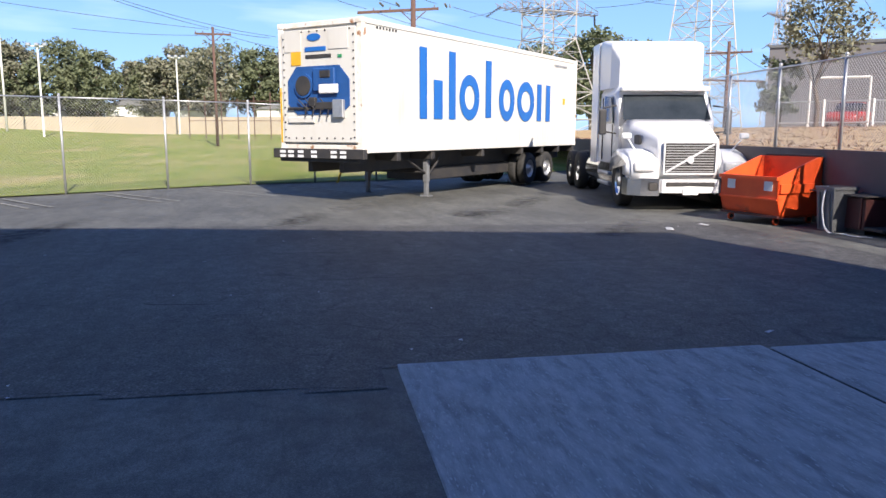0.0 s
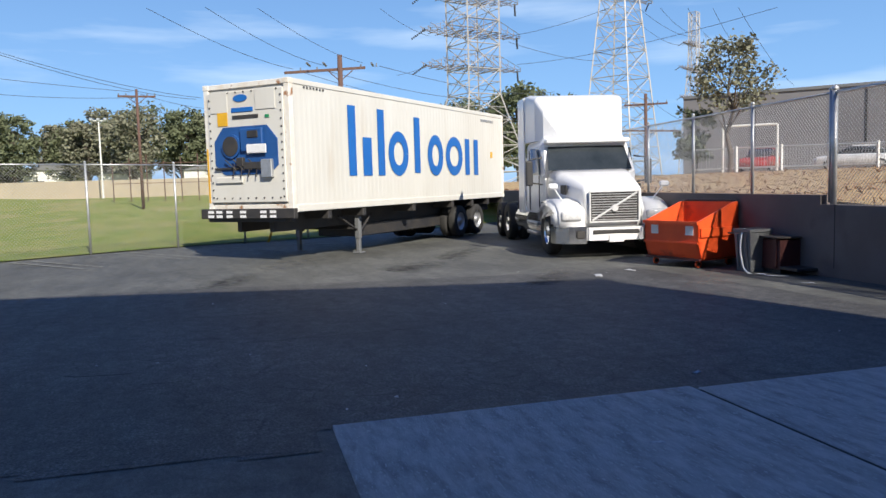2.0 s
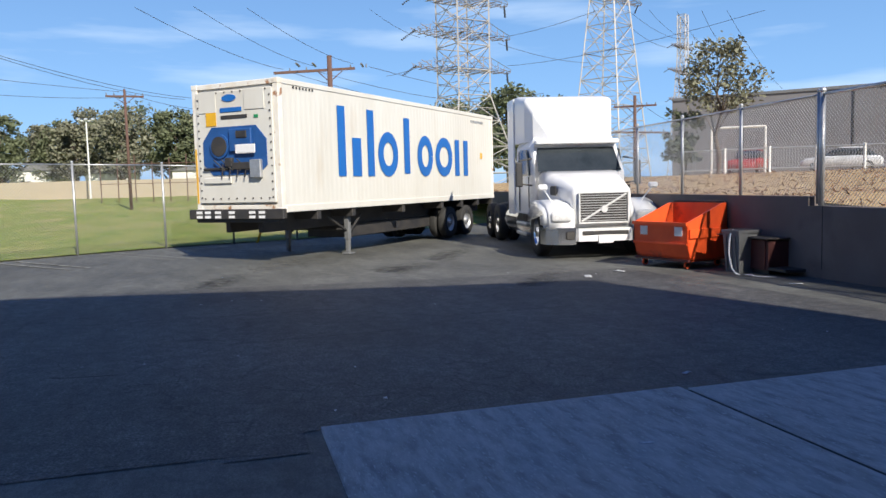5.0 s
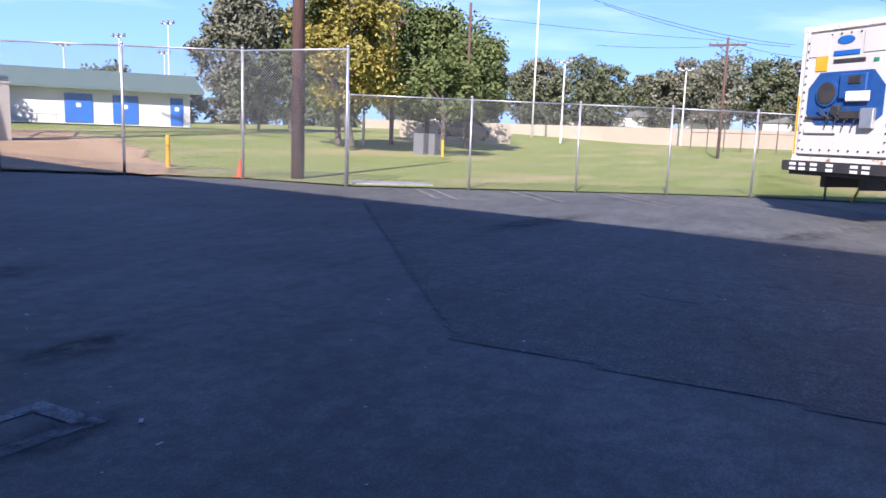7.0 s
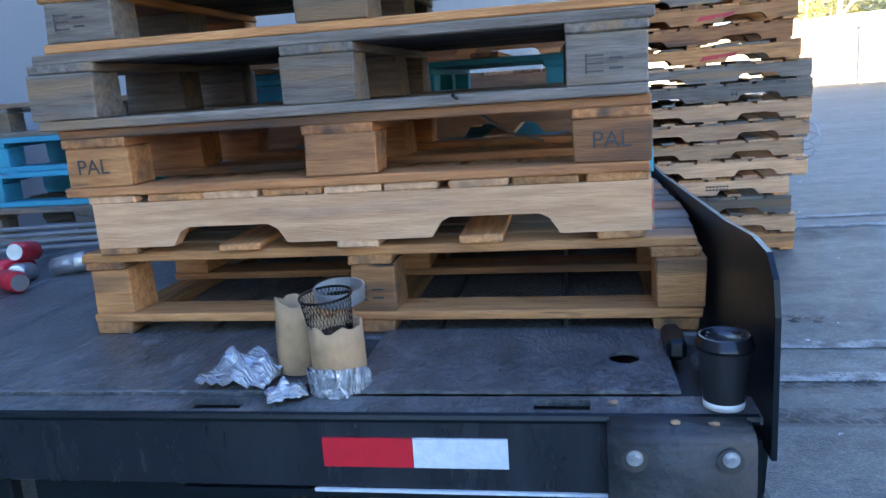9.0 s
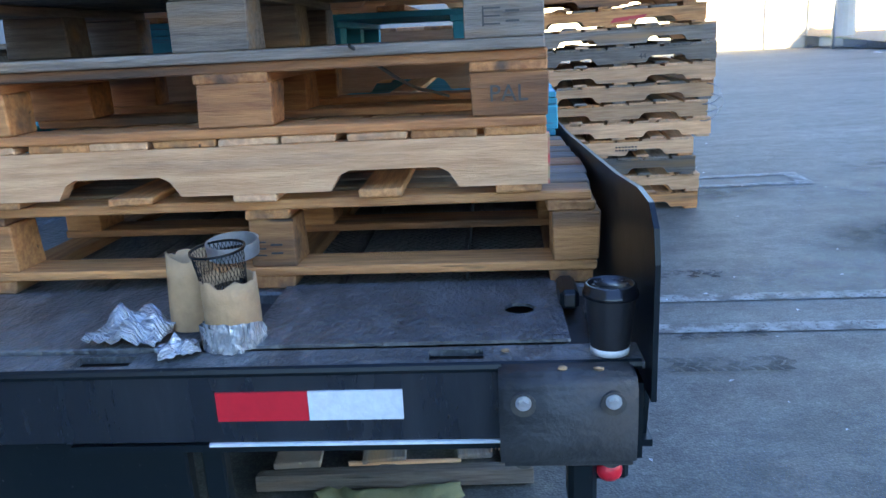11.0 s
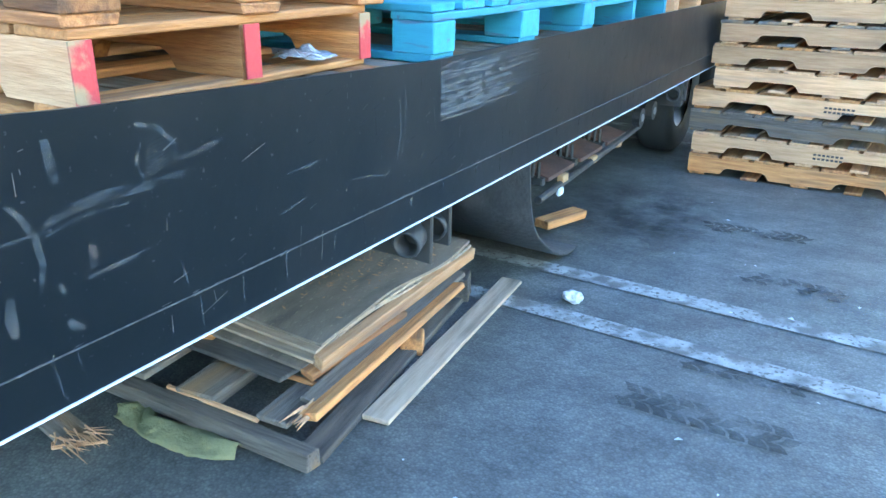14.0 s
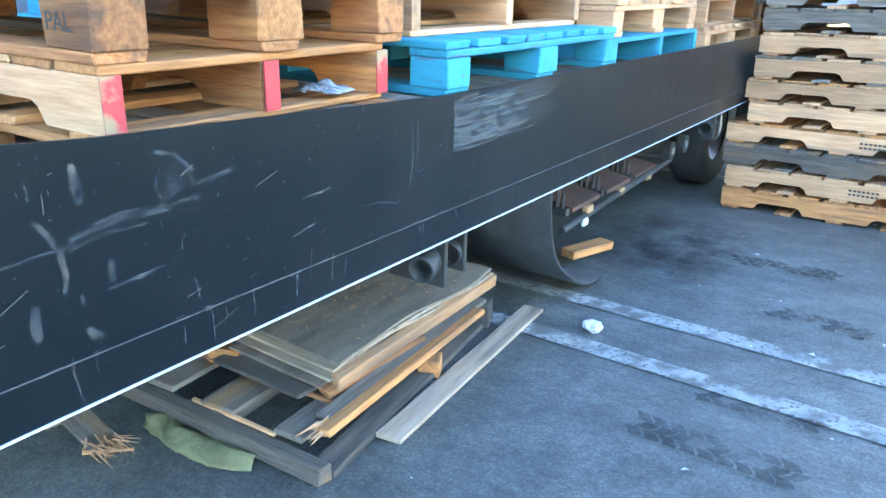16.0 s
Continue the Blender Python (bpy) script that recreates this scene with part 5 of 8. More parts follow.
# frame, cross members, pivots, flap, steps
for x in (-0.62, -1.75):
    bm = bm_new()
    bbox(bm, (x, TL / 2 + 0.6, 0.62), (0.1, TL - 1.2, 0.16), 0.008)
    part("frame_rail", bm, M["black_paint"], tr)
for i in range(14):
    bm = bm_new()
    box(bm, (-TW / 2, 0.5 + i * 0.65, 0.69), (TW - 0.12, 0.06, 0.09))
    part("cross_member", bm, M["dark"], tr)
for y in (1.25, 3.95):
    pv = part("pivot", one(bbox, (-0.19, y + 0.07, 0.52), (0.20, 0.014, 0.19), 0.004), M["dark"], tr, "dark steel pivot bracket with an open tube")
    part("bracket", one(bbox, (-0.19, y + 0.17, 0.53), (0.20, 0.014, 0.17), 0.004), M["dark"], pv)
    for dy, l in ((0.0, 0.075), (0.12, 0.05)):
        bm = bm_new()
        q = Matrix.Translation((-0.145, y + dy + 0.07, 0.505)) @ Vector((0.25, -1.0, -0.12)).to_track_quat('Z', 'Y').to_matrix().to_4x4()
        seg = 20
        rings = [[bm.verts.new(q @ Vector((r_ * math.cos(2 * math.pi * i / seg), r_ * math.sin(2 * math.pi * i / seg), h_))) for i in range(seg)] for r_, h_ in ((0.040, 0), (0.040, l), (0.038, l + 0.004), (0.031, l + 0.004), (0.030, 0.01))]
        for p, w in zip(rings, rings[1:]):
            for i in range(seg):
                bm.faces.new((p[i], p[(i + 1) % seg], w[(i + 1) % seg], w[i]))
        bmesh.ops.recalc_face_normals(bm, faces=bm.faces[:])
        part("tube", bm, M["rubber"], pv, smooth=True)
FLAP = ((2.07, 0.62), (2.085, 0.55), (2.10, 0.47), (2.118, 0.39), (2.14, 0.32), (2.17, 0.26), (2.22, 0.205), (2.295, 0.15), (2.38, 0.095), (2.46, 0.055), (2.54, 0.030), (2.61, 0.020), (2.66, 0.024))
bm = bm_new()
prev = None
for y, z in FLAP:
    cur = [bm.verts.new((-0.15, y, z)), bm.verts.new((-0.72, y + 0.02, z)), bm.verts.new((-0.72, y + 0.010, z - 0.008)), bm.verts.new((-0.15, y - 0.010, z - 0.008))]
    if prev:
        for k in range(4):
            bm.faces.new((prev[k], prev[(k + 1) % 4], cur[(k + 1) % 4], cur[k]))
    prev = cur
bmesh.ops.recalc_face_normals(bm, faces=bm.faces[:])
flap_ = part("mud_flap", bm, M["rubber"], tr, "bent black rubber mud flap", smooth=True)
part("bolt", one(rod, (-0.148, 2.06, 0.575), (-0.135, 2.055, 0.575), 0.009, seg=8), M["bolt"], flap_)
for y0 in (2.47, 2.84, 3.21):                        # folding steps behind the flap
    bm = bm_new()
    prism(bm, [(-0.245, 0.335), (-0.60, 0.405), (-0.60, 0.425), (-0.245, 0.353)], 'y', y0 + 0.04, y0 + 0.33)
    rack = part("step_plate", bm, M["step"], tr, "rusty brown step plate")
    for k in range(11):
        bm = bm_new()
        x = -0.275 - k * 0.028
        rod(bm, (x, y0, 0.335 + 0.006 * k), (x, y0 + 0.012 * (k % 2), 0.425 + 0.004 * k), 0.009, 0.006, seg=6)
        part("tine", bm, M["dark"], rack)
    part("tine_bar", one(box, (-0.41, y0, 0.345), (0.32, 0.03, 0.03)), M["rubber"], rack)
    part("rail_clip", one(bbox, (-0.24, y0 + 0.19, 0.318), (0.03, 0.06, 0.035), 0.004), M["card"], rack, "rust-stained clip")
bm = bm_new()
rod(bm, (-0.24, 2.40, 0.285), (-0.24, 3.75, 0.345), 0.017, seg=8)
part("step_rail", bm, M["rubber"], tr)
part("rail_cap", one(bbox, (-0.225, 2.60, 0.275), (0.02, 0.045, 0.035), 0.006), M["tape_white"], tr, "pale plastic cap")
for y in (3.62, 3.85):
    bm = bm_new()
    rod(bm, (-0.19, y, 0.42), (-0.23, y, 0.42), 0.05, seg=16)
    hb = part("valve", bm, M["dark"], tr)
    bm = bm_new()
    rod(bm, (-0.185, y, 0.42), (-0.20, y, 0.42), 0.02, seg=10)
    part("valve_cap", bm, M["bolt"], hb)
for y in (4.8, 6.1):
    for x in (-0.36, -2.0):
        wheel_part(tr, (x, y, 0.37), 0.38, 0.24, Vector((1, 0, 0)))
for x in (-0.9, -1.6):
    bm = bm_new()
    bbox(bm, (x, 8.6, 0.32), (0.14, 0.14, 0.66), 0.01)
    part("landing_leg", bm, M["dark"], tr)

# ---- pallets ----
def board(w, d, h, seed=0, key={}):
    """A shared plank mesh with slightly broken corners, its length along x."""
    k = (round(w, 3), round(d, 3), round(h, 3), seed % 3)
    if k not in key:
        b = bm_new()
        vs = box(b, (0, 0, 0), (w, d, h))
        r = random.Random(hash(k) % 1000)
        for v in vs:
            v.co += Vector((r.uniform(-0.004, 0.004), r.uniform(-0.002, 0.002), r.uniform(-0.0012, 0.0012)))
        bmesh.ops.bevel(b, geom=b.edges[:], offset=min(0.003, h * 0.2), segments=1, affect='EDGES')
        me = bpy.data.meshes.new("board")
        b.to_mesh(me)
        b.free()
        key[k] = me
    return key[k]


def put_board(parent, name, size, m, material, seed=0):
    me = board(*size, seed)
    ob = new(name, me)
    if not me.materials:
        me.materials.append(None)
    ob.parent, ob.matrix_basis = parent, m
    ob.material_slots[0].link = 'OBJECT'
    ob.material_slots[0].material = material
    return ob


NOTCH = {}


def stringer_mesh(w, h, t, ends=None):
    k = (round(w, 3), round(h, 3), round(t, 3), bool(ends))
    if k not in NOTCH:
        b = bm_new()
        pts = [(-w / 2, 0), (-w / 2, h), (w / 2, h), (w / 2, 0)]
        for cx in (0.255, -0.255):
            q, nd = w * 0.093, h * 0.42
            c = cx * w / 1.22 * 1.15
            pts += [(c + q + 0.02, 0), (c + q, nd * 0.75), (c + q - 0.02, nd), (c - q + 0.02, nd), (c - q, nd * 0.75), (c - q - 0.02, 0)]
        prism(b, pts, 'y', -t / 2, t / 2)
        me = bpy.data.meshes.new("stringer")
        b.to_mesh(me)
        b.free()
        me.materials.append(None)
        NOTCH[k] = me
    return NOTCH[k]


def stringer_pallet(m, w, d, label, mats, seed=0, h=0.12, red=False, nboards=9, group="pallets"):
    """Notched stringers along x, deck boards along y."""
    r = random.Random(seed)
    p = thing("wooden_pallet", m, label, "pallet", group)
    bt = 0.016
    sh = h - 2 * bt
    for j, y in enumerate((0.019, d / 2, d - 0.019)):
        ob = new("stringer", stringer_mesh(w, sh, 0.038))
        ob.parent, ob.matrix_basis = p, pose(r.uniform(-0.006, 0.006), y, bt)
        ob.material_slots[0].link = 'OBJECT'
        ob.material_slots[0].material = r.choice(mats)
        if red:
            b = bm_new()
            box(b, (w / 2 + 0.006, y, bt + sh / 2), (0.004, 0.0385, sh))
            part("painted_end", b, M["red"], p, "red painted stringer end")
    for i in range(nboards):
        bw = w / nboards * r.uniform(0.82, 0.98)
        x = -w / 2 + w / nboards * (i + 0.5) + r.uniform(-0.006, 0.006)
        if i in (0, nboards - 1):
            x = (-1 if i == 0 else 1) * (w / 2 - bw / 2)
        put_board(p, "deck_board", (d, round(bw, 2), bt), pose(x, d / 2, h - bt / 2 + 0.0005 * (i % 2), 0, 0, 90 + r.uniform(-0.6, 0.6)), r.choice(mats), i)
    for i, f in enumerate((0.045, 0.28, 0.5, 0.72, 0.955)):
        x = (f - 0.5) * w
        put_board(p, "bottom_board", (d, 0.09, bt), pose(x, d / 2, bt / 2, 0, 0, 90 + r.uniform(-0.8, 0.8)), r.choice(mats), i)
    return p


def block_pallet(m, w, d, label, mats, seed=0, h=0.14, runner=0.0, block_w=0.15, nboards=8, group="pallets", tops=None):
    """Nine blocks between boards; deck boards along x."""
    r = random.Random(seed)
    p = thing("wooden_pallet", m, label, "pallet", group)
    bt = 0.02
    z0 = runner
    bh = h - runner - 3 * bt
    xs = (-w / 2 + block_w / 2, 0, w / 2 - block_w / 2)
    ys = (0.05, d / 2, d - 0.05)
    for x in xs:
        if runner:
            put_board(p, "runner", (d, block_w * 0.9, runner), pose(x, d / 2, runner / 2, 0, 0, 90), r.choice(mats))
        put_board(p, "stringer_board", (d, block_w, bt), pose(x, d / 2, z0 + bt + bh + bt / 2, 0, 0, 90), r.choice(mats))
    for y in ys:
        put_board(p, "bottom_board", (w, 0.1, bt), pose(r.uniform(-0.006, 0.006), y, z0 + bt / 2), r.choice(mats))
        for x in xs:
            put_board(p, "block", (block_w, 0.1 + 0.02 * (y == ys[1]), bh), pose(x + r.uniform(-0.006, 0.012), y + r.uniform(-0.004, 0.006), z0 + bt + bh / 2, 0, 0, r.uniform(-2, 2)), r.choice(mats), r.randint(0, 2))
    for i in range(nboards):
        bw = d / nboards * r.uniform(0.75, 0.92)
        y = d / nboards * (i + 0.5)
        if i == 0:
            y = bw / 2
        put_board(p, "deck_board", (w, round(bw, 2), bt), pose(r.uniform(-0.012, 0.012), y, h - bt / 2, 0, 0, r.uniform(-0.4, 0.4)), r.choice(tops or mats), i)
    return p


PN, PP, PG, PR, PB, PD = M["wood"], M["wood_pale"], M["wood_grey"], M["wood_red"], M["wood_blue"], M["wood_dark"]
D1 = DZ + 0.007
# the tall stack at the trailer's rear corner
block_pallet(TR @ pose(-0.725, 0.402, D1, 0, 0, -1.2), 1.335, 0.84, "worn block pallet lying on the trailer deck", [PN, PN, PR], 1, h=0.190, runner=0.027, block_w=0.095, tops=[PG, PN])
stringer_pallet(TR @ pose(-0.745, 0.388, D1 + 0.191), 1.18, 0.74, "yellowish stringer pallet with red painted stringer ends", [PP, PN], 2, h=0.130, red=True)
block_pallet(TR @ pose(-0.765, 0.385, D1 + 0.322), 1.23, 0.8, "brown block pallet with stamped blocks", [PR, PN, PR], 3, h=0.145, tops=[PG, PR])
block_pallet(TR @ pose(-0.785, 0.37, D1 + 0.468), 1.26, 0.82, "grey weathered block pallet", [PG], 4, h=0.156, tops=[PD, PG])
block_pallet(TR @ pose(-0.755, 0.38, D1 + 0.625), 1.24, 0.8, "grey weathered block pallet", [PG, PG, PN], 5, h=0.14, tops=[PD, PG])
block_pallet(TR @ pose(-0.76, 0.39, D1 + 0.766), 1.22, 0.8, "grey-brown weathered block pallet", [PG, PN], 6, h=0.14, tops=[PD])
stringer_pallet(TR @ pose(-0.76, 0.39, D1 + 0.907), 1.2, 0.8, "grey stringer pallet at the top of the stack", [PG], 7, h=0.12)
# the rows behind it
B0 = 1.30
block_pallet(TR @ pose(-0.68, B0 + 0.02, D1), 1.22, 1.0, "dark weathered pallet on the trailer deck", [PG], 11, h=0.185, runner=0.02, block_w=0.1)
block_pallet(TR @ pose(-0.665, B0 - 0.05, D1 + 0.186), 1.22, 1.06, "blue painted block pallet", [PB], 12, h=0.135, block_w=0.12)
stringer_pallet(TR @ pose(-0.78, B0 + 0.0, D1 + 0.322), 1.16, 1.0, "pale new stringer pallet on a blue pallet", [PP], 13, h=0.12)
block_pallet(TR @ pose(-0.80, B0 + 0.04, D1 + 0.443), 1.15, 1.0, "blue painted block pallet", [PB], 14, h=0.135)
stringer_pallet(TR @ pose(-0.80, B0 + 0.02, D1 + 0.579), 1.15, 1.0, "pale stringer pallet with an orange-painted board", [PP, PN], 15, h=0.12)
for row, (y0, n) in enumerate(((2.42, 4), (3.6, 3), (4.75, 3), (5.9, 2))):
    for k in range(n):
        z = D1 + 0.0 + k * 0.136
        f = block_pallet if (row + k) % 2 == 0 else stringer_pallet
        mats = ([PN, PG], [PB], [PP], [PP, PN])[(k + row) % 4]
        lab = ("brown worn pallet in a row on the trailer", "blue painted pallet in a row on the trailer", "pale pallet in a row on the trailer", "pale worn pallet in a row on the trailer")[(k + row) % 4]
        f(TR @ pose(-0.68 - 0.02 * k, y0 + 0.02 * k, z), 1.2, 1.02, lab, mats, 30 + row * 5 + k, h=0.135)
for k in range(4):
    mats, lab = (([PG], "dark weathered pallet on the trailer deck"), ([PB], "worn blue painted pallet on the trailer"), ([PB], "worn blue painted pallet on the trailer"), ([PG], "grey weathered pallet on blue pallets"))[k]
    block_pallet(TR @ pose(-2.15, 1.55 + 0.05 * k, D1 + k * 0.137), 1.1, 1.0, lab, mats, 60 + k, h=0.136)
# the stack on the ground
PGR = "ground stack of pallets"
rg = random.Random(8)
for k in range(15):
    mats = ([PR, PN], [PP], [PG], [PN, PP], [PP], [PP, PN], [PP, PG], [PP], [PG], [PP, PG], [PN, PG], [PR], [PN], [PR, PG], [PG])[k]
    lab = ("reddish", "pale yellow", "grey weathered", "pale brown", "pale yellow", "pale", "pale grey", "pale yellow", "grey weathered", "pale grey", "brown", "red-brown", "brown", "reddish grey", "dark grey")[k] + " stringer pallet in a stack on the asphalt"
    dx = (0, 0.0, -0.03, -0.04, 0.07, 0.05, 0.08, 0.09, 0.09, 0.1, 0.02, -0.02, 0.0, 0.0, 0.02)[k]
    stringer_pallet(pose(0.575 + dx, 4.23 + rg.uniform(-0.02, 0.02), 0.002 + k * 0.1265, 0, 0, -3.5 + rg.uniform(-2.4, 2.4)), 1.24, 1.02, lab, mats, 80 + k, h=0.126, nboards=7, group=PGR)

# ---- chain-link fences ----
def link_mesh(bm, a, b, z0, z1, pitch=0.085, r=0.003):
    """Crossing diagonal wires between two posts."""
    a, b = Vector(a), Vector(b)
    L = (b - a).length
    u = (b - a) / L
    H = z1 - z0
    n = Vector((-u.y, u.x, 0)) * r
    s = -H
    while s < L:
        for sg in (1, -1):
            x0, x1, za, zb = s, s + H, z0, z1
            if x0 < 0:
                za, x0 = z0 - s, 0.0
            if x1 > L:
                zb, x1 = z1 - (s + H - L), L
            if x1 - x0 > 0.02:
                if sg < 0:
                    za, zb = z0 + z1 - za, z0 + z1 - zb
                p, q = a + u * x0, a + u * x1
                v = [bm.verts.new((p.x + n.x, p.y + n.y, za)), bm.verts.new((p.x - n.x, p.y - n.y, za + r)), bm.verts.new((p.x, p.y, za - 2 * r)),
                     bm.verts.new((q.x + n.x, q.y + n.y, zb)), bm.verts.new((q.x - n.x, q.y - n.y, zb + r)), bm.verts.new((q.x, q.y, zb - 2 * r))]
                for i in range(3):
                    bm.faces.new((v[i], v[(i + 1) % 3], v[3 + (i + 1) % 3], v[3 + i]))
        s += pitch


def fence(label, pts, h, base=lambda p: gz(p[0], p[1]), pitch=0.085, r=0.03, rail=True, material="steel", thick=0.003):
    f = thing("chain_link_fence", pose(0, 0, 0), label, "fence", "fences")
    for p in pts:
        z = base(p)
        bm = bm_new()
        rod(bm, (p[0], p[1], z - 0.1), (p[0], p[1], z + h + 0.06), r, seg=10)
        bmesh.ops.create_uvsphere(bm, u_segments=8, v_segments=6, radius=r * 1.25, matrix=Matrix.Translation((p[0], p[1], z + h + 0.06)))
        part("post", bm, M[material], f, smooth=True)
    for p, q in zip(pts, pts[1:]):
        zp, zq = base(p), base(q)
        if rail:
            bm = bm_new()
            rod(bm, (p[0], p[1], zp + h), (q[0], q[1], zq + h), r * 0.62, seg=8)
            part("top_rail", bm, M[material], f, smooth=True)
        bm = bm_new()
        link_mesh(bm, (p[0], p[1], 0), (q[0], q[1], 0), max(zp, zq) + 0.04, min(zp, zq) + h, pitch, thick)
        tagged(part("wire_mesh", bm, M["steel"], f), kind="stuff")
    return f


hp = [(GATE + HDIR * d).xy[:] for d in (0.0, 3.2, 6.13, 8.72, 11.2, 13.45, 15.9, 18.4)]
fence("galvanised chain-link fence along the grass field", hp, 2.34)
fence("tall galvanised chain-link gate fence with thick posts", [(16.12, 9.72), (15.96, 13.0), (14.40, 15.8), (12.78, 18.69)], 3.46, base=lambda p: 0.0, r=0.04)
fence("dark chain-link fence in front of a white wall", [(12.78, 18.69), (12.2, 22.6), (11.7, 26.5), (8.6, 29.6), (5.4, 32.4)], 3.45, base=lambda p: 0.0, r=0.035)

# ---- retaining wall with its fence, mulch bank ----
def wall_y(x):
    return -10.15 - 0.09 * (x - 8.5)


bm = bm_new()
for x0, x1, h in ((-14, 9.74, 1.09), (9.74, 30, 1.24)):
    prism(bm, [(x0, wall_y(x0)), (x1, wall_y(x1)), (x1, wall_y(x1) - 0.3), (x0, wall_y(x0) - 0.3)], 'z', -0.4, h)
tagged(part("wall_south", bm, M["wall_dark"]), "dark brown painted retaining wall with a step in its top", "wall", kind="structure")
bm = bm_new()
for x in (6.2, 9.4, 12.6, 15.8, 19.0):
    box(bm, (x, wall_y(x) + 0.001, 0.6), (0.012, 0.006, 1.0))
tagged(part("wall_joint", bm, M["joint"]), "dark vertical joints in the retaining wall", "joint", kind="structure")


def mulch_z(x, y):
    d = wall_y(x) - 0.2 - y
    return 1.07 + 0.13 * smoothstep((x - 9) / 1.5) + 0.55 * smoothstep(d / 14) + 0.04 * math.sin(x * 2.1 + y) * math.sin(y * 1.7)


bm = bm_new()
gridv = []
for i in range(75):
    x = -14 + i
    col_ = []
    for j in range(46):
        d = 0.02 + 52 * (j / 45) ** 1.8
        y = wall_y(x) - 0.28 - d
        col_.append(bm.verts.new((x, y, mulch_z(x, y))))
    gridv.append(col_)
for i in range(74):
    for j in range(45):
        bm.faces.new((gridv[i][j], gridv[i][j + 1], gridv[i + 1][j + 1], gridv[i + 1][j]))
bmesh.ops.recalc_face_normals(bm, faces=bm.faces[:])
tagged(part("bank", bm, M["mulch"], smooth=True), "bank covered with brown wood-chip mulch", "mulch bank", kind="structure")
bm = bm_new()
rm = random.Random(21)
for i in range(5200):
    x = rm.uniform(4, 34)
    y = wall_y(x) - 0.4 - 17 * rm.random() ** 1.5
    c = Vector((x, y, mulch_z(x, y) + 0.02))
    a = Vector((rm.uniform(-1, 1), rm.uniform(-1, 1), rm.uniform(-0.2, 0.5))).normalized() * rm.uniform(0.04, 0.13)
    b = Vector((-a.y, a.x, 0.02)).normalized() * 0.02
    bm.faces.new([bm.verts.new(c - a - b), bm.verts.new(c + a - b * 0.5), bm.verts.new(c + a + b), bm.verts.new(c - a + b)])
tagged(part("wood_chips", bm, mat("chip_wood", (0.36, 0.22, 0.13), (0.22, 0.13, 0.08), 2, 0.9, island=True)), "loose brown wood chips", "mulch", kind="stuff")

wp = [(x, wall_y(x) - 0.12) for x in (9.66, 11.78, 13.95, 16.1, 18.3, 20.5, 22.7)]
fence("galvanised chain-link fence on the retaining wall", wp, 1.62, base=lambda p: 1.22, pitch=0.07, r=0.03, thick=0.003)
wq = [(x, wall_y(x) - 0.12) for x in (9.58, 7.3, 5.0, 2.7, 0.4, -1.9)]
fence("galvanised chain-link fence on the lower retaining wall", wq, 1.78, base=lambda p: 1.06, pitch=0.07, r=0.045, thick=0.003)

# ---- grey building, white fence, frame and cars behind the bank ----
gb = thing("grey_building", pose(0, 0, 0), "dark grey windowless industrial building with a thin roof edge", "building")
ga, gbv = Vector((50.0, -34.0, 0)), Vector((22.0, -62.0, 0))
gd = (gbv - ga).normalized()
gn = Vector((gd.y, -gd.x, 0))
if gn.x < 0:
    gn = -gn
bm = bm_new()
prism(bm, [ga.xy[:], (ga + gd * 60).xy[:], (ga + gd * 60 + gn * 30).xy[:], (ga + gn * 30).xy[:]], 'z', 0.5, 7.4)
part("wall", bm, M["grey_wall"], gb)
bm = bm_new()
e0, e1 = ga - gn * 0.1, ga + gd * 60 - gn * 0.1
prism(bm, [e0.xy[:], e1.xy[:], (e1 + gn * 0.4).xy[:], (e0 + gn * 0.4).xy[:]], 'z', 7.4, 7.6)
part("roof_edge", bm, M["can"], gb)
for i in range(8):
    bm = bm_new()
    c = ga + gd * (5 + i * 7) - gn * 0.02
    box(bm, (c.x, c.y, 4), (0.12, 0.05, 6.6), None, math.atan2(gd.y, gd.x))
    part("panel_joint", bm, M["joint"], gb)
wf = [(37.2 - 1.45 * i, -26.3 - 1.75 * i) for i in range(7)]
wfence = thing("low_fence", pose(0, 0, 0), "pale railing fence beside a car park on the bank", "fence", "fences")
for i, p in enumerate(wf):
    z = mulch_z(*p)
    bm = bm_new()
    bbox(bm, (p[0], p[1], z + 0.7), (0.12, 0.12, 1.5), 0.01)
    part("post", bm, M["stucco"], wfence)
    if i:
        q = wf[i - 1]
        for h in (0.25, 1.35):
            bm = bm_new()
            rod(bm, (p[0], p[1], z + h), (q[0], q[1], mulch_z(*q) + h), 0.04, seg=6)
            part("rail", bm, M["steel"], wfence)
        bm = bm_new()
        for k in range(1, 16):
            f = k / 16
            x, y = p[0] + (q[0] - p[0]) * f, p[1] + (q[1] - p[1]) * f
            rod(bm, (x, y, z + 0.25), (x, y, z + 1.35), 0.014, seg=4)
        tagged(part("bars", bm, M["steel"], wfence), kind="stuff")
fr = thing("pipe_frame", pose(0, 0, 0), "white painted pipe frame like a goal", "frame")
pz = mulch_z(38.7, -29.3)
for a, b in (((38.7, -29.3, pz), (38.7, -29.3, 4.5)), ((36.9, -31.65, pz), (36.9, -31.65, 4.5)), ((38.7, -29.3, 4.5), (36.9, -31.65, 4.5))):
    bm = bm_new()
    rod(bm, a, b, 0.07, seg=8)
    part("pipe", bm, M["stucco"], fr)


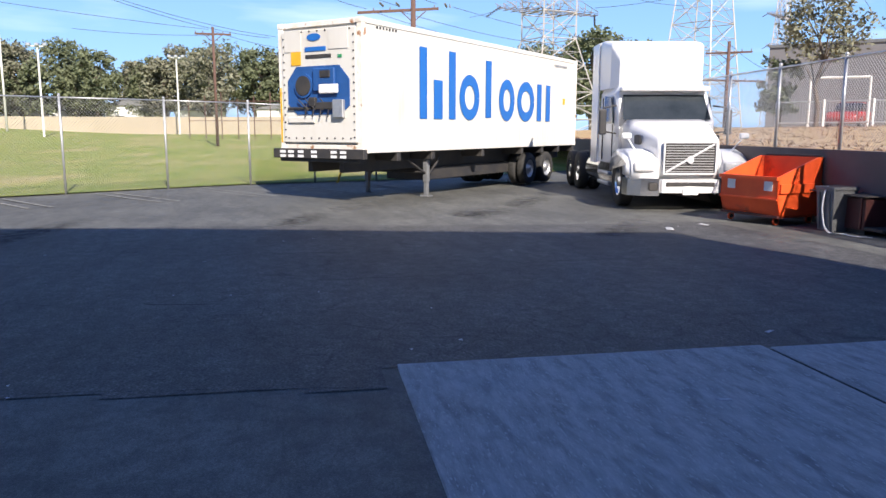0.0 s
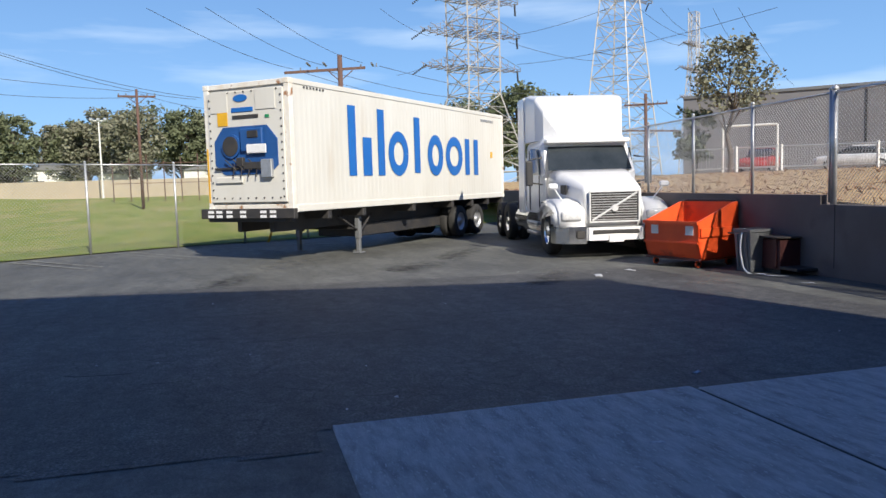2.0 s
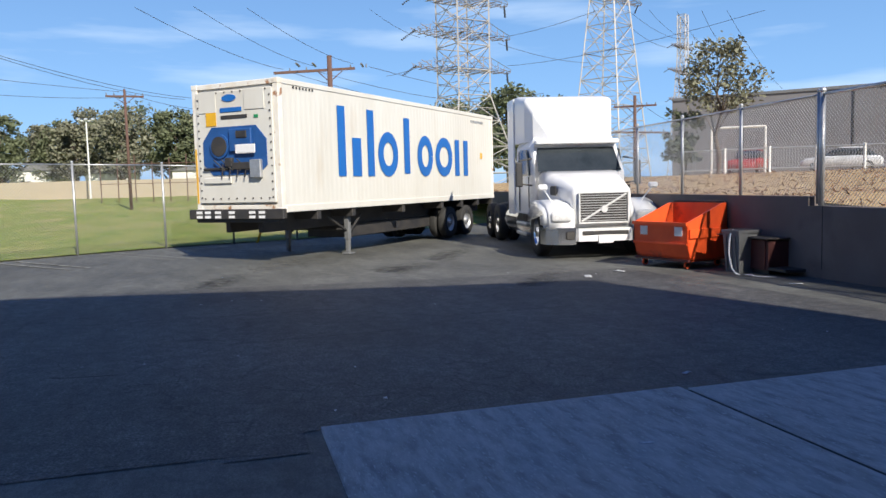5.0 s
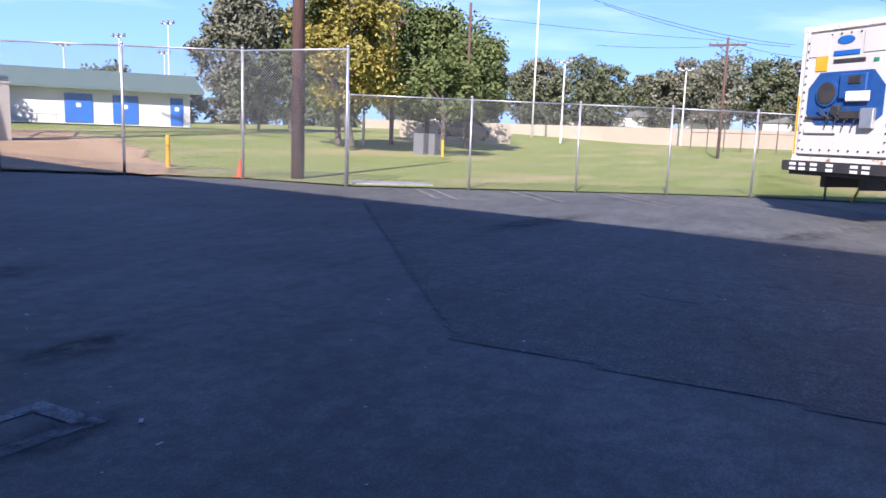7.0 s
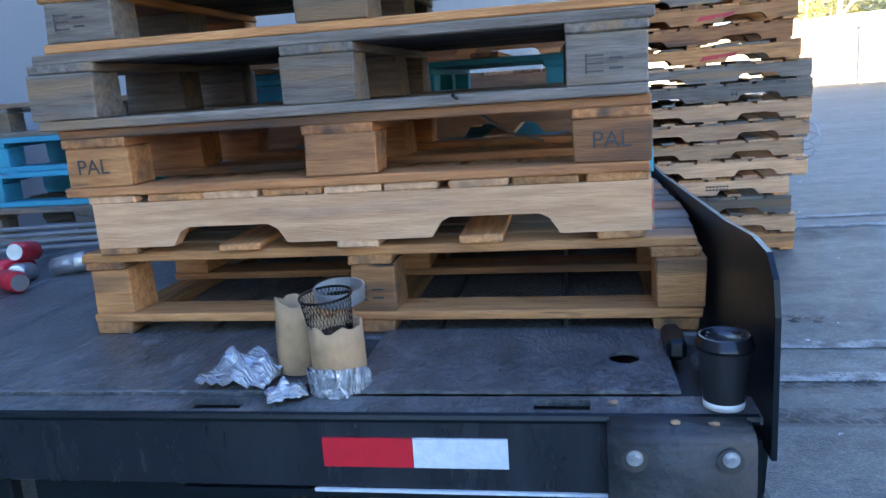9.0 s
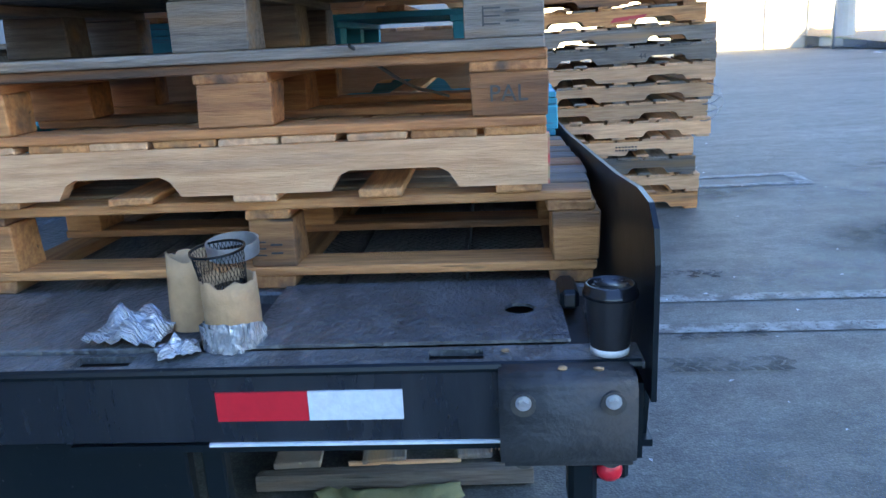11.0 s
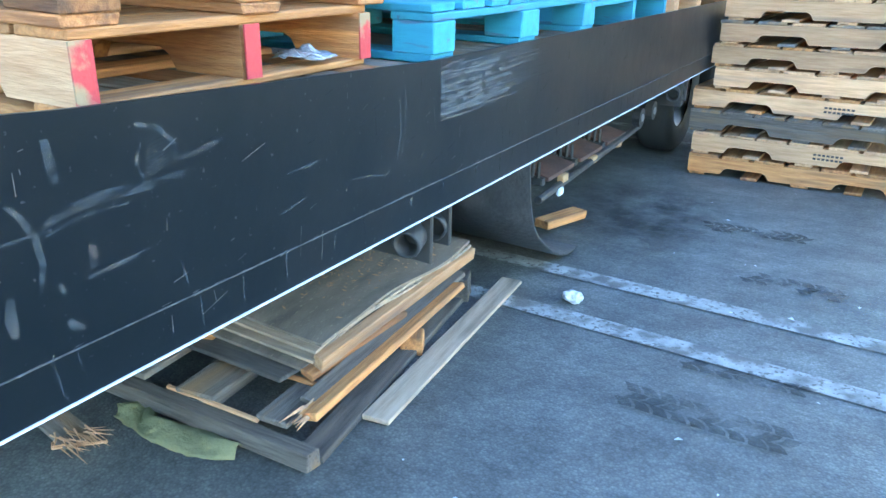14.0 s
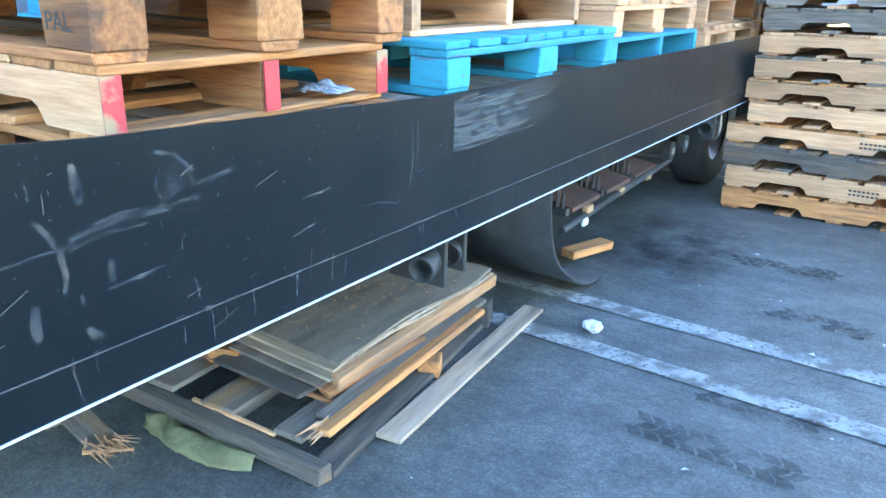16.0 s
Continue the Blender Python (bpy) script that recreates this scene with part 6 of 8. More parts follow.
def car(m, label, paint):
    c = thing("parked_car", m, label, "car", "parked cars")
    bm = bm_new()
    loft(bm, [ring(-2.2, 0.75, 0.3, 0.75, 0.12), ring(-2.0, 0.86, 0.25, 0.9, 0.15), ring(-0.9, 0.9, 0.25, 0.95, 0.12), ring(0.9, 0.9, 0.25, 0.95, 0.12), ring(2.0, 0.86, 0.25, 0.85, 0.15), ring(2.25, 0.72, 0.3, 0.65, 0.12)])
    part("body", bm, M[paint], c, smooth=True)
    bm = bm_new()
    loft(bm, [ring(-1.9, 0.6, 0.85, 0.95, 0.04), ring(-1.3, 0.68, 0.85, 1.4, 0.15), ring(0.2, 0.7, 0.85, 1.45, 0.15), ring(1.1, 0.66, 0.85, 0.98, 0.05)])
    part("window_band", bm, M["glass"], c, smooth=True)
    bm = bm_new()
    loft(bm, [ring(-1.25, 0.6, 1.38, 1.44, 0.02), ring(-0.6, 0.64, 1.38, 1.49, 0.04), ring(0.15, 0.62, 1.38, 1.48, 0.04)])
    part("roof", bm, M[paint], c)
    for x in (-1.35, 1.4):
        for s in (-1, 1):
            wheel_part(c, (x, s * 0.8, 0.32), 0.32, 0.2, Vector((0, s, 0)))


car(pose(37.2, -37.4, mulch_z(37.2, -37.4), 0, 0, 48), "white car parked by the grey building", "car_white")
car(pose(39.5, -32.6, mulch_z(39.5, -32.6), 0, 0, 130), "red car parked by the grey building", "car_red")

# ---- bins beside the wall ----
dump = thing("dumpster", pose(11.72, -9.45, gz(12, -9.7), 0, 0, 15), "orange steel dumpster with an open top and casters", "dumpster")
DLg, DW = 1.32, 1.0                     # long side along x, depth along -y


bm = bm_new()
# front face leans out to a lip, the back is higher; open above
t_ = 0.03
for x0, x1 in ((0, DLg),):
    prism(bm, [(0.0, 0.14), (0.10, 0.47), (0.10, 0.86), (0.06, 0.86), (0.06, 0.5), (-0.04, 0.14)], 'x', x0, x1)
part("front_wall", bm, M["orange"], dump)
bm = bm_new()
prism(bm, [(-DW, 0.14), (-DW, 1.2), (-DW + 0.04, 1.2), (-DW + 0.04, 0.14)], 'x', 0, DLg)
part("back_wall", bm, M["orange"], dump)
for x in (0.0, DLg - 0.04):
    bm = bm_new()
    prism(bm, [(0.0, 0.14), (0.10, 0.47), (0.10, 0.86), (-DW + 0.12, 1.2), (-DW, 1.2), (-DW, 0.14)], 'x', x, x + 0.04)
    part("side_wall", bm, M["orange"], dump)
    bm = bm_new()
    s = -1 if x == 0 else 1
    x_ = x - 0.03 if x == 0 else x + 0.04
    box(bm, (x_ + 0.015, -DW / 2 + 0.04, 0.66), (0.05, DW + 0.04, 0.16))
    part("lifting_pocket", bm, M["orange"], dump)
bm = bm_new()
box(bm, (DLg / 2, -DW / 2 + 0.05, 0.16), (DLg, DW + 0.04, 0.04))
part("floor_plate", bm, M["maroon"], dump)
bm = bm_new()
box(bm, (DLg / 2, 0.115, 0.84), (DLg + 0.02, 0.06, 0.06)), box(bm, (DLg / 2, 0.06, 0.47), (DLg, 0.12, 0.03))
part("lip", bm, M["orange"], dump)
for x in (0.2, 1.05):
    bm = bm_new()
    box(bm, (x, 0.107, 0.70), (0.18, 0.008, 0.17))
    part("sticker", bm, M["white"], dump, "faded pale sticker")
for x in (0.14, DLg - 0.14):
    for y in (-0.06, -DW + 0.1):
        t, q = bm_new(), bm_new()
        wheel(t, q, (x, y, 0.07), 0.07, 0.05, Vector((1, 0, 0)), 14)
        o = part("caster", t, M["orange"], dump)
        part("rim", q, M["dark"], o)
bm = bm_new()
rod(bm, (0.05, -DW, 1.22), (DLg - 0.05, -DW, 1.22), 0.02)
part("lid_bar", bm, M["dark"], dump)
m2 = pose(10.72, -10.22, gz(11, -10), 0, 0, -5)
mb = thing("low_bin", m2, "dark red low steel bin with a flat plywood lid", "bin")
for c, s, nm, mt in (((0.1, 0, 0.33), (1.2, 0.5, 0.5), "body", "maroon"), ((0.2, 0.05, 0.62), (1.5, 0.56, 0.025), "lid", "wood_dark"), ((-0.72, 0.05, 0.12), (0.45, 0.4, 0.05), "foot_plate", "dark"), ((0.42, 0.26, 0.35), (0.06, 0.03, 0.5), "rib", "maroon"), ((-0.4, 0.26, 0.35), (0.06, 0.03, 0.5), "rib", "maroon"), ((0, 0, 0.04), (0.9, 0.4, 0.08), "skid", "dark")):
    bm = bm_new()
    bbox(bm, c, s, 0.008)
    part(nm, bm, M[mt], mb)
cn = thing("trash_can", pose(10.93, -9.93, gz(10.9, -9.9)), "square grey plastic trash can with a hose over it", "trash can")
bm = bm_new()
loft(bm, [[(x * s, y * s, z) for x, y in ((-0.22, -0.22), (0.22, -0.22), (0.22, 0.22), (-0.22, 0.22))] for s, z in ((0.82, 0.0), (1.0, 0.68), (1.07, 0.69), (1.07, 0.74))])
part("body", bm, M["can"], cn)
# dark plate on the capped body, painted as the can's shaded inside
bm = bm_new()
bbox(bm, (0, 0, 0.741), (0.36, 0.36, 0.004), 0.001)
part("opening", bm, M["dark"], cn)
for x in (-0.12, 0.0, 0.12):
    bm = bm_new()
    rod(bm, (x, 0.195, 0.05), (x, 0.225, 0.64), 0.012, seg=6)
    part("rib", bm, M["can"], cn)


def tube(name, pts, r, material, label, cat, parent=None):
    cu = bpy.data.curves.new(name, 'CURVE')
    cu.dimensions = '3D'
    cu.bevel_depth, cu.bevel_resolution, cu.resolution_u = r, 2, 6
    sp = cu.splines.new('BEZIER')
    sp.bezier_points.add(len(pts) - 1)
    for bp, p in zip(sp.bezier_points, pts):
        bp.co = p
        bp.handle_left_type = bp.handle_right_type = 'AUTO'
    ob = new("tmp", cu)
    me = bpy.data.meshes.new_from_object(ob.evaluated_get(bpy.context.evaluated_depsgraph_get()))
    bpy.data.objects.remove(ob)
    me.name = name
    me.materials.clear()
    me.materials.append(material)
    o = new(name, me)
    if parent:
        o.parent = parent
        return o
    return tagged(o, label, cat)


g_ = gz(11.3, -9.6)
tube("hose", [(10.95, -9.77, g_ + 0.75), (10.88, -9.66, g_ + 0.62), (10.8, -9.6, g_ + 0.25), (10.62, -9.6, g_ + 0.02), (10.4, -9.72, g_ + 0.015), (10.2, -9.66, g_ + 0.015), (9.95, -9.85, g_ + 0.015)], 0.014, M["white"], "white hose hanging from the can onto the asphalt", "hose")

M["tan"] = mat("tan_wall", (0.46, 0.39, 0.29), (0.40, 0.34, 0.25), 0.3, 0.9, bump=0.2, bscale=10)
# ---- dirt, white wall, near pylon ----
bm = bm_new()
sheet(bm, 11, 27, 13, 36, 0.5, lambda x, y: field_z(x, y) + 0.03, lambda p: outside(p) and p.y > 13.4 + 1.35 * (p.x - 14.6) + 0.5 * math.sin(p.x * 1.3))
tagged(part("dirt_path", bm, M["dirt"], smooth=True), "bare tan dirt beside the grass", "dirt", kind="structure")
for i, (a, b, h) in enumerate((((-6, 44.5), (9.3, 31.2), 2.4), ((9.3, 31.2), (11.7, 28.9), 2.45), ((12.7, 31.1), (20.3, 29.2), 2.85))):
    a, b = Vector((*a, 0)), Vector((*b, 0))
    n = Vector((-(b - a).y, (b - a).x, 0)).normalized() * 0.2
    bm = bm_new()
    prism(bm, [a.xy[:], b.xy[:], (b + n).xy[:], (a + n).xy[:]], 'z', -0.3, h)
    w = tagged(part("wall_%d" % (i + 1), bm, M["wall_white"]), "sunlit cream block wall", "wall", kind="structure")
    bm = bm_new()
    prism(bm, [(a - n * 0.2).xy[:], (b - n * 0.2).xy[:], (b + n * 1.2).xy[:], (a + n * 1.2).xy[:]], 'z', h, h + 0.08)
    part("coping", bm, M["wall_white"], w)


def strut(bm, a, b, r):
    rod(bm, a, b, r, seg=4, caps=False)


def bent(bm, pts, r):
    """One square bar running through all the points."""
    prev = None
    for p in pts:
        cur = [bm.verts.new((p[0] + a * r, p[1] + b * r, p[2])) for a, b in ((1, 0), (0, 1), (-1, 0), (0, -1))]
        if prev:
            for k in range(4):
                bm.faces.new((prev[k], prev[(k + 1) % 4], cur[(k + 1) % 4], cur[k]))
        prev = cur


def lattice(label, centre, base, top, h, rz, arms, bays, z0=0.0, r=0.09, piers=0.0, kink=0.74):
    """A four-legged steel pylon; above kink * h its body is straight."""
    t = thing("pylon", pose(centre[0], centre[1], z0, 0, 0, rz), label, "power pylon", "pylons")

    def half(z):
        return base / 2 + (top / 2 - base / 2) * min(1, z / h / kink)

    def cor(z):
        q = half(z)
        return [Vector((q, q, z)), Vector((-q, q, z)), Vector((-q, -q, z)), Vector((q, -q, z))]
    zs = [piers]
    for i in range(bays):
        zs.append(piers + (h - piers) * (1 - (1 - (i + 1) / bays) ** 1.15))
    for k in range(4):
        bm = bm_new()
        bent(bm, [cor(z)[k] for z in zs], r)
        part("leg", bm, M["tower"], t)
    bm = bm_new()
    for a, b in zip(zs, zs[1:]):
        ca, cb = cor(a), cor(b)
        for k in range(4):
            j = (k + 1) % 4
            strut(bm, ca[k], cb[j], r * 0.5), strut(bm, ca[j], cb[k], r * 0.5), strut(bm, cb[k], cb[j], r * 0.6)
            m_ = (ca[k] + cb[j]) / 2
            strut(bm, m_, (ca[k] + cb[k]) / 2, r * 0.35), strut(bm, m_, (ca[j] + cb[j]) / 2, r * 0.35)
    tagged(part("bracing", bm, M["tower"], t), kind="stuff")
    for z, l in arms:
        q = half(z)
        for x in (-1, 1):                            # chords run from tip to tip
            for dz, k in ((0, 1.0), (1.1, 0.8)):
                bm = bm_new()
                bent(bm, [(x * q * 0.3, -l, z + 0.15 + dz * 0.15), (x * q, -q, z + dz), (x * q, q, z + dz), (x * q * 0.3, l, z + 0.15 + dz * 0.15)], r * 0.7)
                # lower chords are darker than the upper ones
                part("arm_chord", bm, M["tower"] if dz else M["arm_steel"], t)
        bm = bm_new()
        n = 10
        for i in range(n + 1):
            y = -l + 2 * l * i / n
            f = 1.0 if abs(y) < q else 1 - 0.7 * (abs(y) - q) / (l - q)
            hh = 1.1 if abs(y) < q else 1.1 * f
            strut(bm, (-q * f, y, z), (q * f, y, z), r * 0.4)
            for x in (-1, 1):
                strut(bm, (x * q * f, y, z), (x * q * f, y, z + hh), r * 0.35)
                strut(bm, (x * q * f, y, z), (-x * q * f, y + (0.2 * l if i < n else 0), z), r * 0.35)
                if i < n:
                    strut(bm, (x * q * f, y, z + 0.1), (x * q * f, y + 2 * l / n, z + hh * 0.9), r * 0.35)
        tagged(part("arm_bracing", bm, M["arm_steel"], t), kind="stuff")
        for s in (-1, 1):
            bm = bm_new()
            for i in range(8):
                p_ = Vector((0.14 * i, s * (l + 0.12 * i), z + 0.1 - 0.11 * i))
                rod(bm, p_, p_ + Vector((0.08, s * 0.08, -0.07)), 0.11, 0.07, seg=8)
            tagged(part("insulator", bm, M["wire"], t), kind="stuff")
    if piers:
        for c in cor(piers):
            bm = bm_new()
            rod(bm, (c.x, c.y, -0.3), (c.x, c.y, piers), 0.42, 0.3, seg=12)
            bbox(bm, (c.x, c.y, 0.1), (1.1, 1.1, 0.3), 0.03)
            part("pier", bm, M["wall_white"], t, "pale concrete pier")
    return t


lattice("near lattice pylon on pale concrete piers", (13.7, 30.65), 5.3, 1.8, 30, 23.4, ((20, 5), (24, 5)), 7, z0=0.1, r=0.11, piers=2.3)
lattice("steel lattice pylon with three pairs of arms", (71.0, -24.3), 9.0, 3.7, 25, 17, ((12.7, 5.4), (16.0, 5.4), (19.3, 5.2)), 11, r=0.085, kink=0.40)
lattice("tall steel lattice pylon behind the truck", (96.2, -54.0), 8.6, 2.6, 42, 30, ((27, 8), (33, 8)), 12, r=0.11, kink=0.80)
lattice("distant steel lattice pylon", (166.0, -112.5), 6.0, 2.0, 42, 34, ((21, 7), (28, 8), (34, 6)), 14, r=0.12)


# ---- wooden poles, lamp poles, wires ----
def utility_pole(x, y, z0, h, r, label, arms=(), rz=0.0, material="pole_wood"):
    p = thing("utility_pole", pose(x, y, z0, 0, 0, rz), label, "utility pole", "poles")
    bm = bm_new()
    rod(bm, (0, 0, -0.3), (0, 0, h), r, r * 0.75, seg=12)
    part("pole", bm, M[material], p, smooth=True)
    for z, l, tilt in arms:
        bm = bm_new()
        box(bm, (0.14, 0, z), (0.11, 2 * l, 0.13), Matrix.Rotation(radians(tilt), 4, 'X'))
        part("cross_arm", bm, M[material], p)
        for s in (-0.7, 0.7):
            bm = bm_new()
            rod(bm, (0.1, s, z), (0.05, 0, z - 0.6), 0.025, seg=6)
            part("brace", bm, M[material], p)
        for f in (-0.95, -0.55, 0.55, 0.95):
            bm = bm_new()
            zz = z + f * l * math.sin(radians(tilt))
            rod(bm, (0.14, f * l, zz + 0.05), (0.14, f * l, zz + 0.24), 0.05, 0.025, seg=8)
            part("insulator", bm, M["can"], p)


utility_pole(17.1, 12.0, 0, 13, 0.19, "reddish brown wooden utility pole by the gate")
utility_pole(39.4, -6.8, 0, 8.4, 0.17, "dark wooden utility pole with a cross arm behind the container", ((7.65, 2.15, -5.5), ), 8)
utility_pole(51.5, -31.7, 0, 8.0, 0.15, "dark wooden utility pole with cross arms", ((7.2, 1.6, 0), (5.2, 2.2, 3)), -35)
utility_pole(59.4, 5.4, 0.6, 8.5, 0.12, "wooden utility pole at the field's edge", ((8.0, 1.3, 0),), 5)
utility_pole(47.3, 26.5, 0.7, 11, 0.16, "wooden utility pole beside the trees", ((10.2, 1.2, 0), (9.2, 1.0, 0), (8.5, 0.8, 0)), 30)
utility_pole(43.6, 18.9, 0.9, 8.6, 0.11, "bare wooden pole on the grass")
utility_pole(41.5, 25.2, 0.8, 7.4, 0.09, "pale slim pole on the grass", material="stucco")
for x, y, h in ((84.5, 29, 19),):
    utility_pole(x, y, 1.0, h, 0.12, "slim white pole on the field", material="stucco")
for x, y, h in ((88.7, 12.7, 8.4), (75, 22.5, 8.0), (87, -0.5, 8.2), (55.3, 56.4, 10), (50.4, 57.5, 8.2), (58.5, 60.3, 7.6), (46.5, 60, 7.0)):
    lp = thing("floodlight_pole", pose(x, y, 1.0), "pale floodlight pole beyond the field", "lamp pole", "lamp poles")
    bm = bm_new()
    rod(bm, (0, 0, -0.5), (0, 0, h), 0.11, 0.07, seg=8)
    part("pole", bm, M["stucco"], lp)
    bm = bm_new()
    rod(bm, (0, -0.8, h), (0, 0.8, h), 0.05, seg=6)
    part("bar", bm, M["stucco"], lp)
    for f in (-0.7, 0.0, 0.7):
        bm = bm_new()
        bbox(bm, (-0.15, f, h + 0.15), (0.3, 0.35, 0.25), 0.03)
        part("lamp_head", bm, M["steel"], lp)

WIRES = [((21.7, 0.8, 6.5), (39.1, -4.4, 7.6)),
         ((21.8, -0.7, 6.6), (39.0, -5.9, 7.8)),
         ((21.7, -2.1, 6.6), (38.7, -7.9, 7.9)),
         ((39.6, -4.6, 7.6), (71.1, -24.4, 8.9)),
         ((39.5, -6.1, 7.6), (70.3, -26.8, 9.6)),
         ((39.0, -8.8, 7.8), (86.6, -39.7, 12.5)),
         ((30.6, 7.1, 6.8), (57.7, 1.2, 8.2)),
         ((67.2, 17.3, 9.7), (59.4, 5.5, 8.5)),
         ((59.4, 5.3, 8.8), (84.8, -0.7, 10.2)),
         ((69.8, -28.2, 15.8), (52.8, -29.4, 14.6)),
         ((69.7, -28.4, 13.0), (32.3, -27.8, 9.9)),
         ((70.0, -27.6, 15.2), (97.5, -51.8, 18.2)),
         ((72.3, -20.3, 16.0), (53.8, -11.8, 14.2)),
         ((72.3, -20.3, 13.2), (68.2, -16.0, 11.6)),
         ((94.9, -56.5, 22.8), (167.1, -110.8, 34.5)),
         ((86.4, -51.2, 23.0), (165.7, -113.0, 36.3)),
         ((85.0, -53.5, 22.7), (165.3, -113.5, 36.9)),
         ((83.3, -56.3, 22.4), (146.7, -105.2, 31.3)),
         ((81.6, -58.7, 22.1), (128.0, -97.0, 26.5)),
         ((71.9, -55.1, 19.8), (121.8, -104.8, 18.3)),
         ((51.4, -31.8, 7.7), (32.8, -23.8, 4.0)),
         ((33.4, 8.3, 7.5), (57.7, 0.8, 8.3)),
         ((50.5, 30.8, 11.3), (59.3, 5.7, 8.9))]
bm = bm_new()
for a, b in WIRES:
    a, b = Vector(a), Vector(b)
    pr = a
    sag = (b - a).length * 0.012
    for i in range(1, 9):
        f = i / 8
        q = a.lerp(b, f) - Vector((0, 0, 4 * sag * f * (1 - f)))
        rod(bm, pr, q, 0.00022 * (q - Vector((0, 0, 1.5))).length + 0.003, seg=4, caps=False)
        pr = q
tagged(part("power_lines", bm, M["wire"]), "thin dark overhead power lines", "power line", kind="stuff")
for y_, x_ in ((-5.2, 39.1), (-6.0, 39.0), (-8.4, 38.8)):
    bm = bm_new()
    for k in range(6):
        rod(bm, (x_ - 0.2 - k * 0.16, y_ + k * 0.045, 7.75), (x_ - 0.3 - k * 0.16, y_ + 0.03 + k * 0.045, 7.74), 0.06, 0.04, seg=8)
    tagged(part("strain_insulator", bm, M["can"]), "grey strain insulator on an overhead line", "insulator")

# ---- buildings beyond the field ----
ba, bb = Vector((28.5, 52.0, 0)), Vector((42.5, 41.1, 0))
bd = (bb - ba).normalized()
bn = Vector((-bd.y, bd.x, 0))
if bn.y < 0:
    bn = -bn
BZ = 1.3
club = thing("park_building", pose(bb.x, bb.y, BZ, 0, 0, math.degrees(math.atan2(-bd.y, -bd.x))), "low white park building with a green tiled roof and blue doors", "building")
BLn = 24.0                                  # x along the front, y away is negative
bm = bm_new()
box(bm, (BLn / 2, -4, 1.2), (BLn, 8, 2.6))
part("wall", bm, M["stucco"], club)
bm = bm_new()
prism(bm, [(0.9, 2.45), (-4, 3.9), (-8.9, 2.45), (-8.9, 2.3), (0.9, 2.3)], 'x', -0.9, BLn + 0.9)
part("roof", bm, M["roof_green"], club, "green tiled roof")
for x, w in ((0.5, 0.9), (3.6, 1.7), (6.6, 1.8)):
    bm = bm_new()
    bbox(bm, (x + w / 2, 0.03, 1.0), (w, 0.08, 2.0), 0.01)
    d = part("door", bm, M["blue_door"], club, "blue steel door")
    bm = bm_new()
    box(bm, (x + w * 0.5, 0.08, 1.2), (0.3, 0.02, 0.3))
    part("sign", bm, M["white"], d)
for x in (9.5, 14.0):
    bm = bm_new()
    bbox(bm, (x, 1.0, 0.5), (1.8, 0.7, 0.08), 0.02), box(bm, (x - 0.6, 1.0, 0.25), (0.08, 0.6, 0.5)), box(bm, (x + 0.6, 1.0, 0.25), (0.08, 0.6, 0.5))
    tagged(part("picnic_table", bm, M["wall_white"], None, m=club.matrix_basis.copy()), "pale concrete picnic table beside the park building", "table", "tables")
for i, (a, b, h) in enumerate((((97, 62), (97.5, 24), 2.2), ((97.5, 24), (90, -14), 2.2), ((60, 33), (66, 24.5), 1.6))):
    a, b = Vector((*a, 0)), Vector((*b, 0))
    n = Vector((-(b - a).y, (b - a).x, 0)).normalized() * 0.25
    bm = bm_new()
    prism(bm, [a.xy[:], b.xy[:], (b + n).xy[:], (a + n).xy[:]], 'z', 0.2, 0.9 + h)
    tagged(part("wall_%d" % (i + 4), bm, M["tan"]), "long low tan wall beyond the field", "wall", kind="structure")
rb = random.Random(4)
for i in range(9):
    x, y = 112 + rb.uniform(0, 10), 58 - i * 9 + rb.uniform(-2, 2)
    hs = thing("house", pose(x, y, 1.0, 0, 0, rb.uniform(-8, 8)), "white low house behind the far wall", "house", "far houses")
    w, h = rb.uniform(5, 8), rb.uniform(3.0, 4.0)
    bm = bm_new()
    box(bm, (0, 0, h / 2), (6, w, h))
    part("wall", bm, M["stucco"], hs)
    bm = bm_new()
    prism(bm, [(-w / 2 - 0.4, h), (0, h + 1.0), (w / 2 + 0.4, h)], 'x', -3.3, 3.3)
    part("roof", bm, M["can"], hs)
    for k in (-1, 1):
        bm = bm_new()
        box(bm, (-3.02, k * w * 0.25, h * 0.5), (0.06, 1.2, 1.0))
        part("window", bm, M["glass"], hs)
car(pose(51, 22.5, 1.0, 0, 0, 60), "dark car parked beyond the grass", "car_dark")
bs = thing("backstop_fence", pose(0, 0, 0), "rusty ball-field backstop fence of slim posts", "fence", "fences")
for i in range(12):
    x, y = 74 - 0.3 * i, 9.5 - 1.5 * i
    bm = bm_new()
    rod(bm, (x, y, 0.3), (x, y, 4.4 + 0.3 * (i % 3)), 0.05, seg=6)
    part("post", bm, M["pole_wood"], bs)
    if i:
        for z in (2.4, 4.2):
            bm = bm_new()
            rod(bm, (x, y, z), (x + 0.3, y + 1.5, z), 0.035, seg=5)
            part("rail", bm, M["pole_wood"], bs)
bm = bm_new()
rod(bm, (17.6, 17.5, -0.2), (17.6, 17.5, field_z(17.6, 17.5) + 1.05), 0.07, seg=12)
tagged(part("bollard", bm, M["yellow"]), "yellow steel bollard at the grass edge", "bollard", "bollards")
bm = bm_new()
rod(bm, (36.5, 17.0, 0.2), (36.5, 17.0, field_z(36.5, 17) + 1.05), 0.08, seg=12)
tagged(part("bollard", bm, M["yellow"]), "yellow steel bollard at the grass edge", "bollard", "bollards")
cone = thing("traffic_cone", pose(16.2, 13.3, 0.03), "small orange traffic cone by the fence", "traffic cone")
bm = bm_new()
rod(bm, (0, 0, 0.02), (0, 0, 0.5), 0.12, 0.03, seg=14)
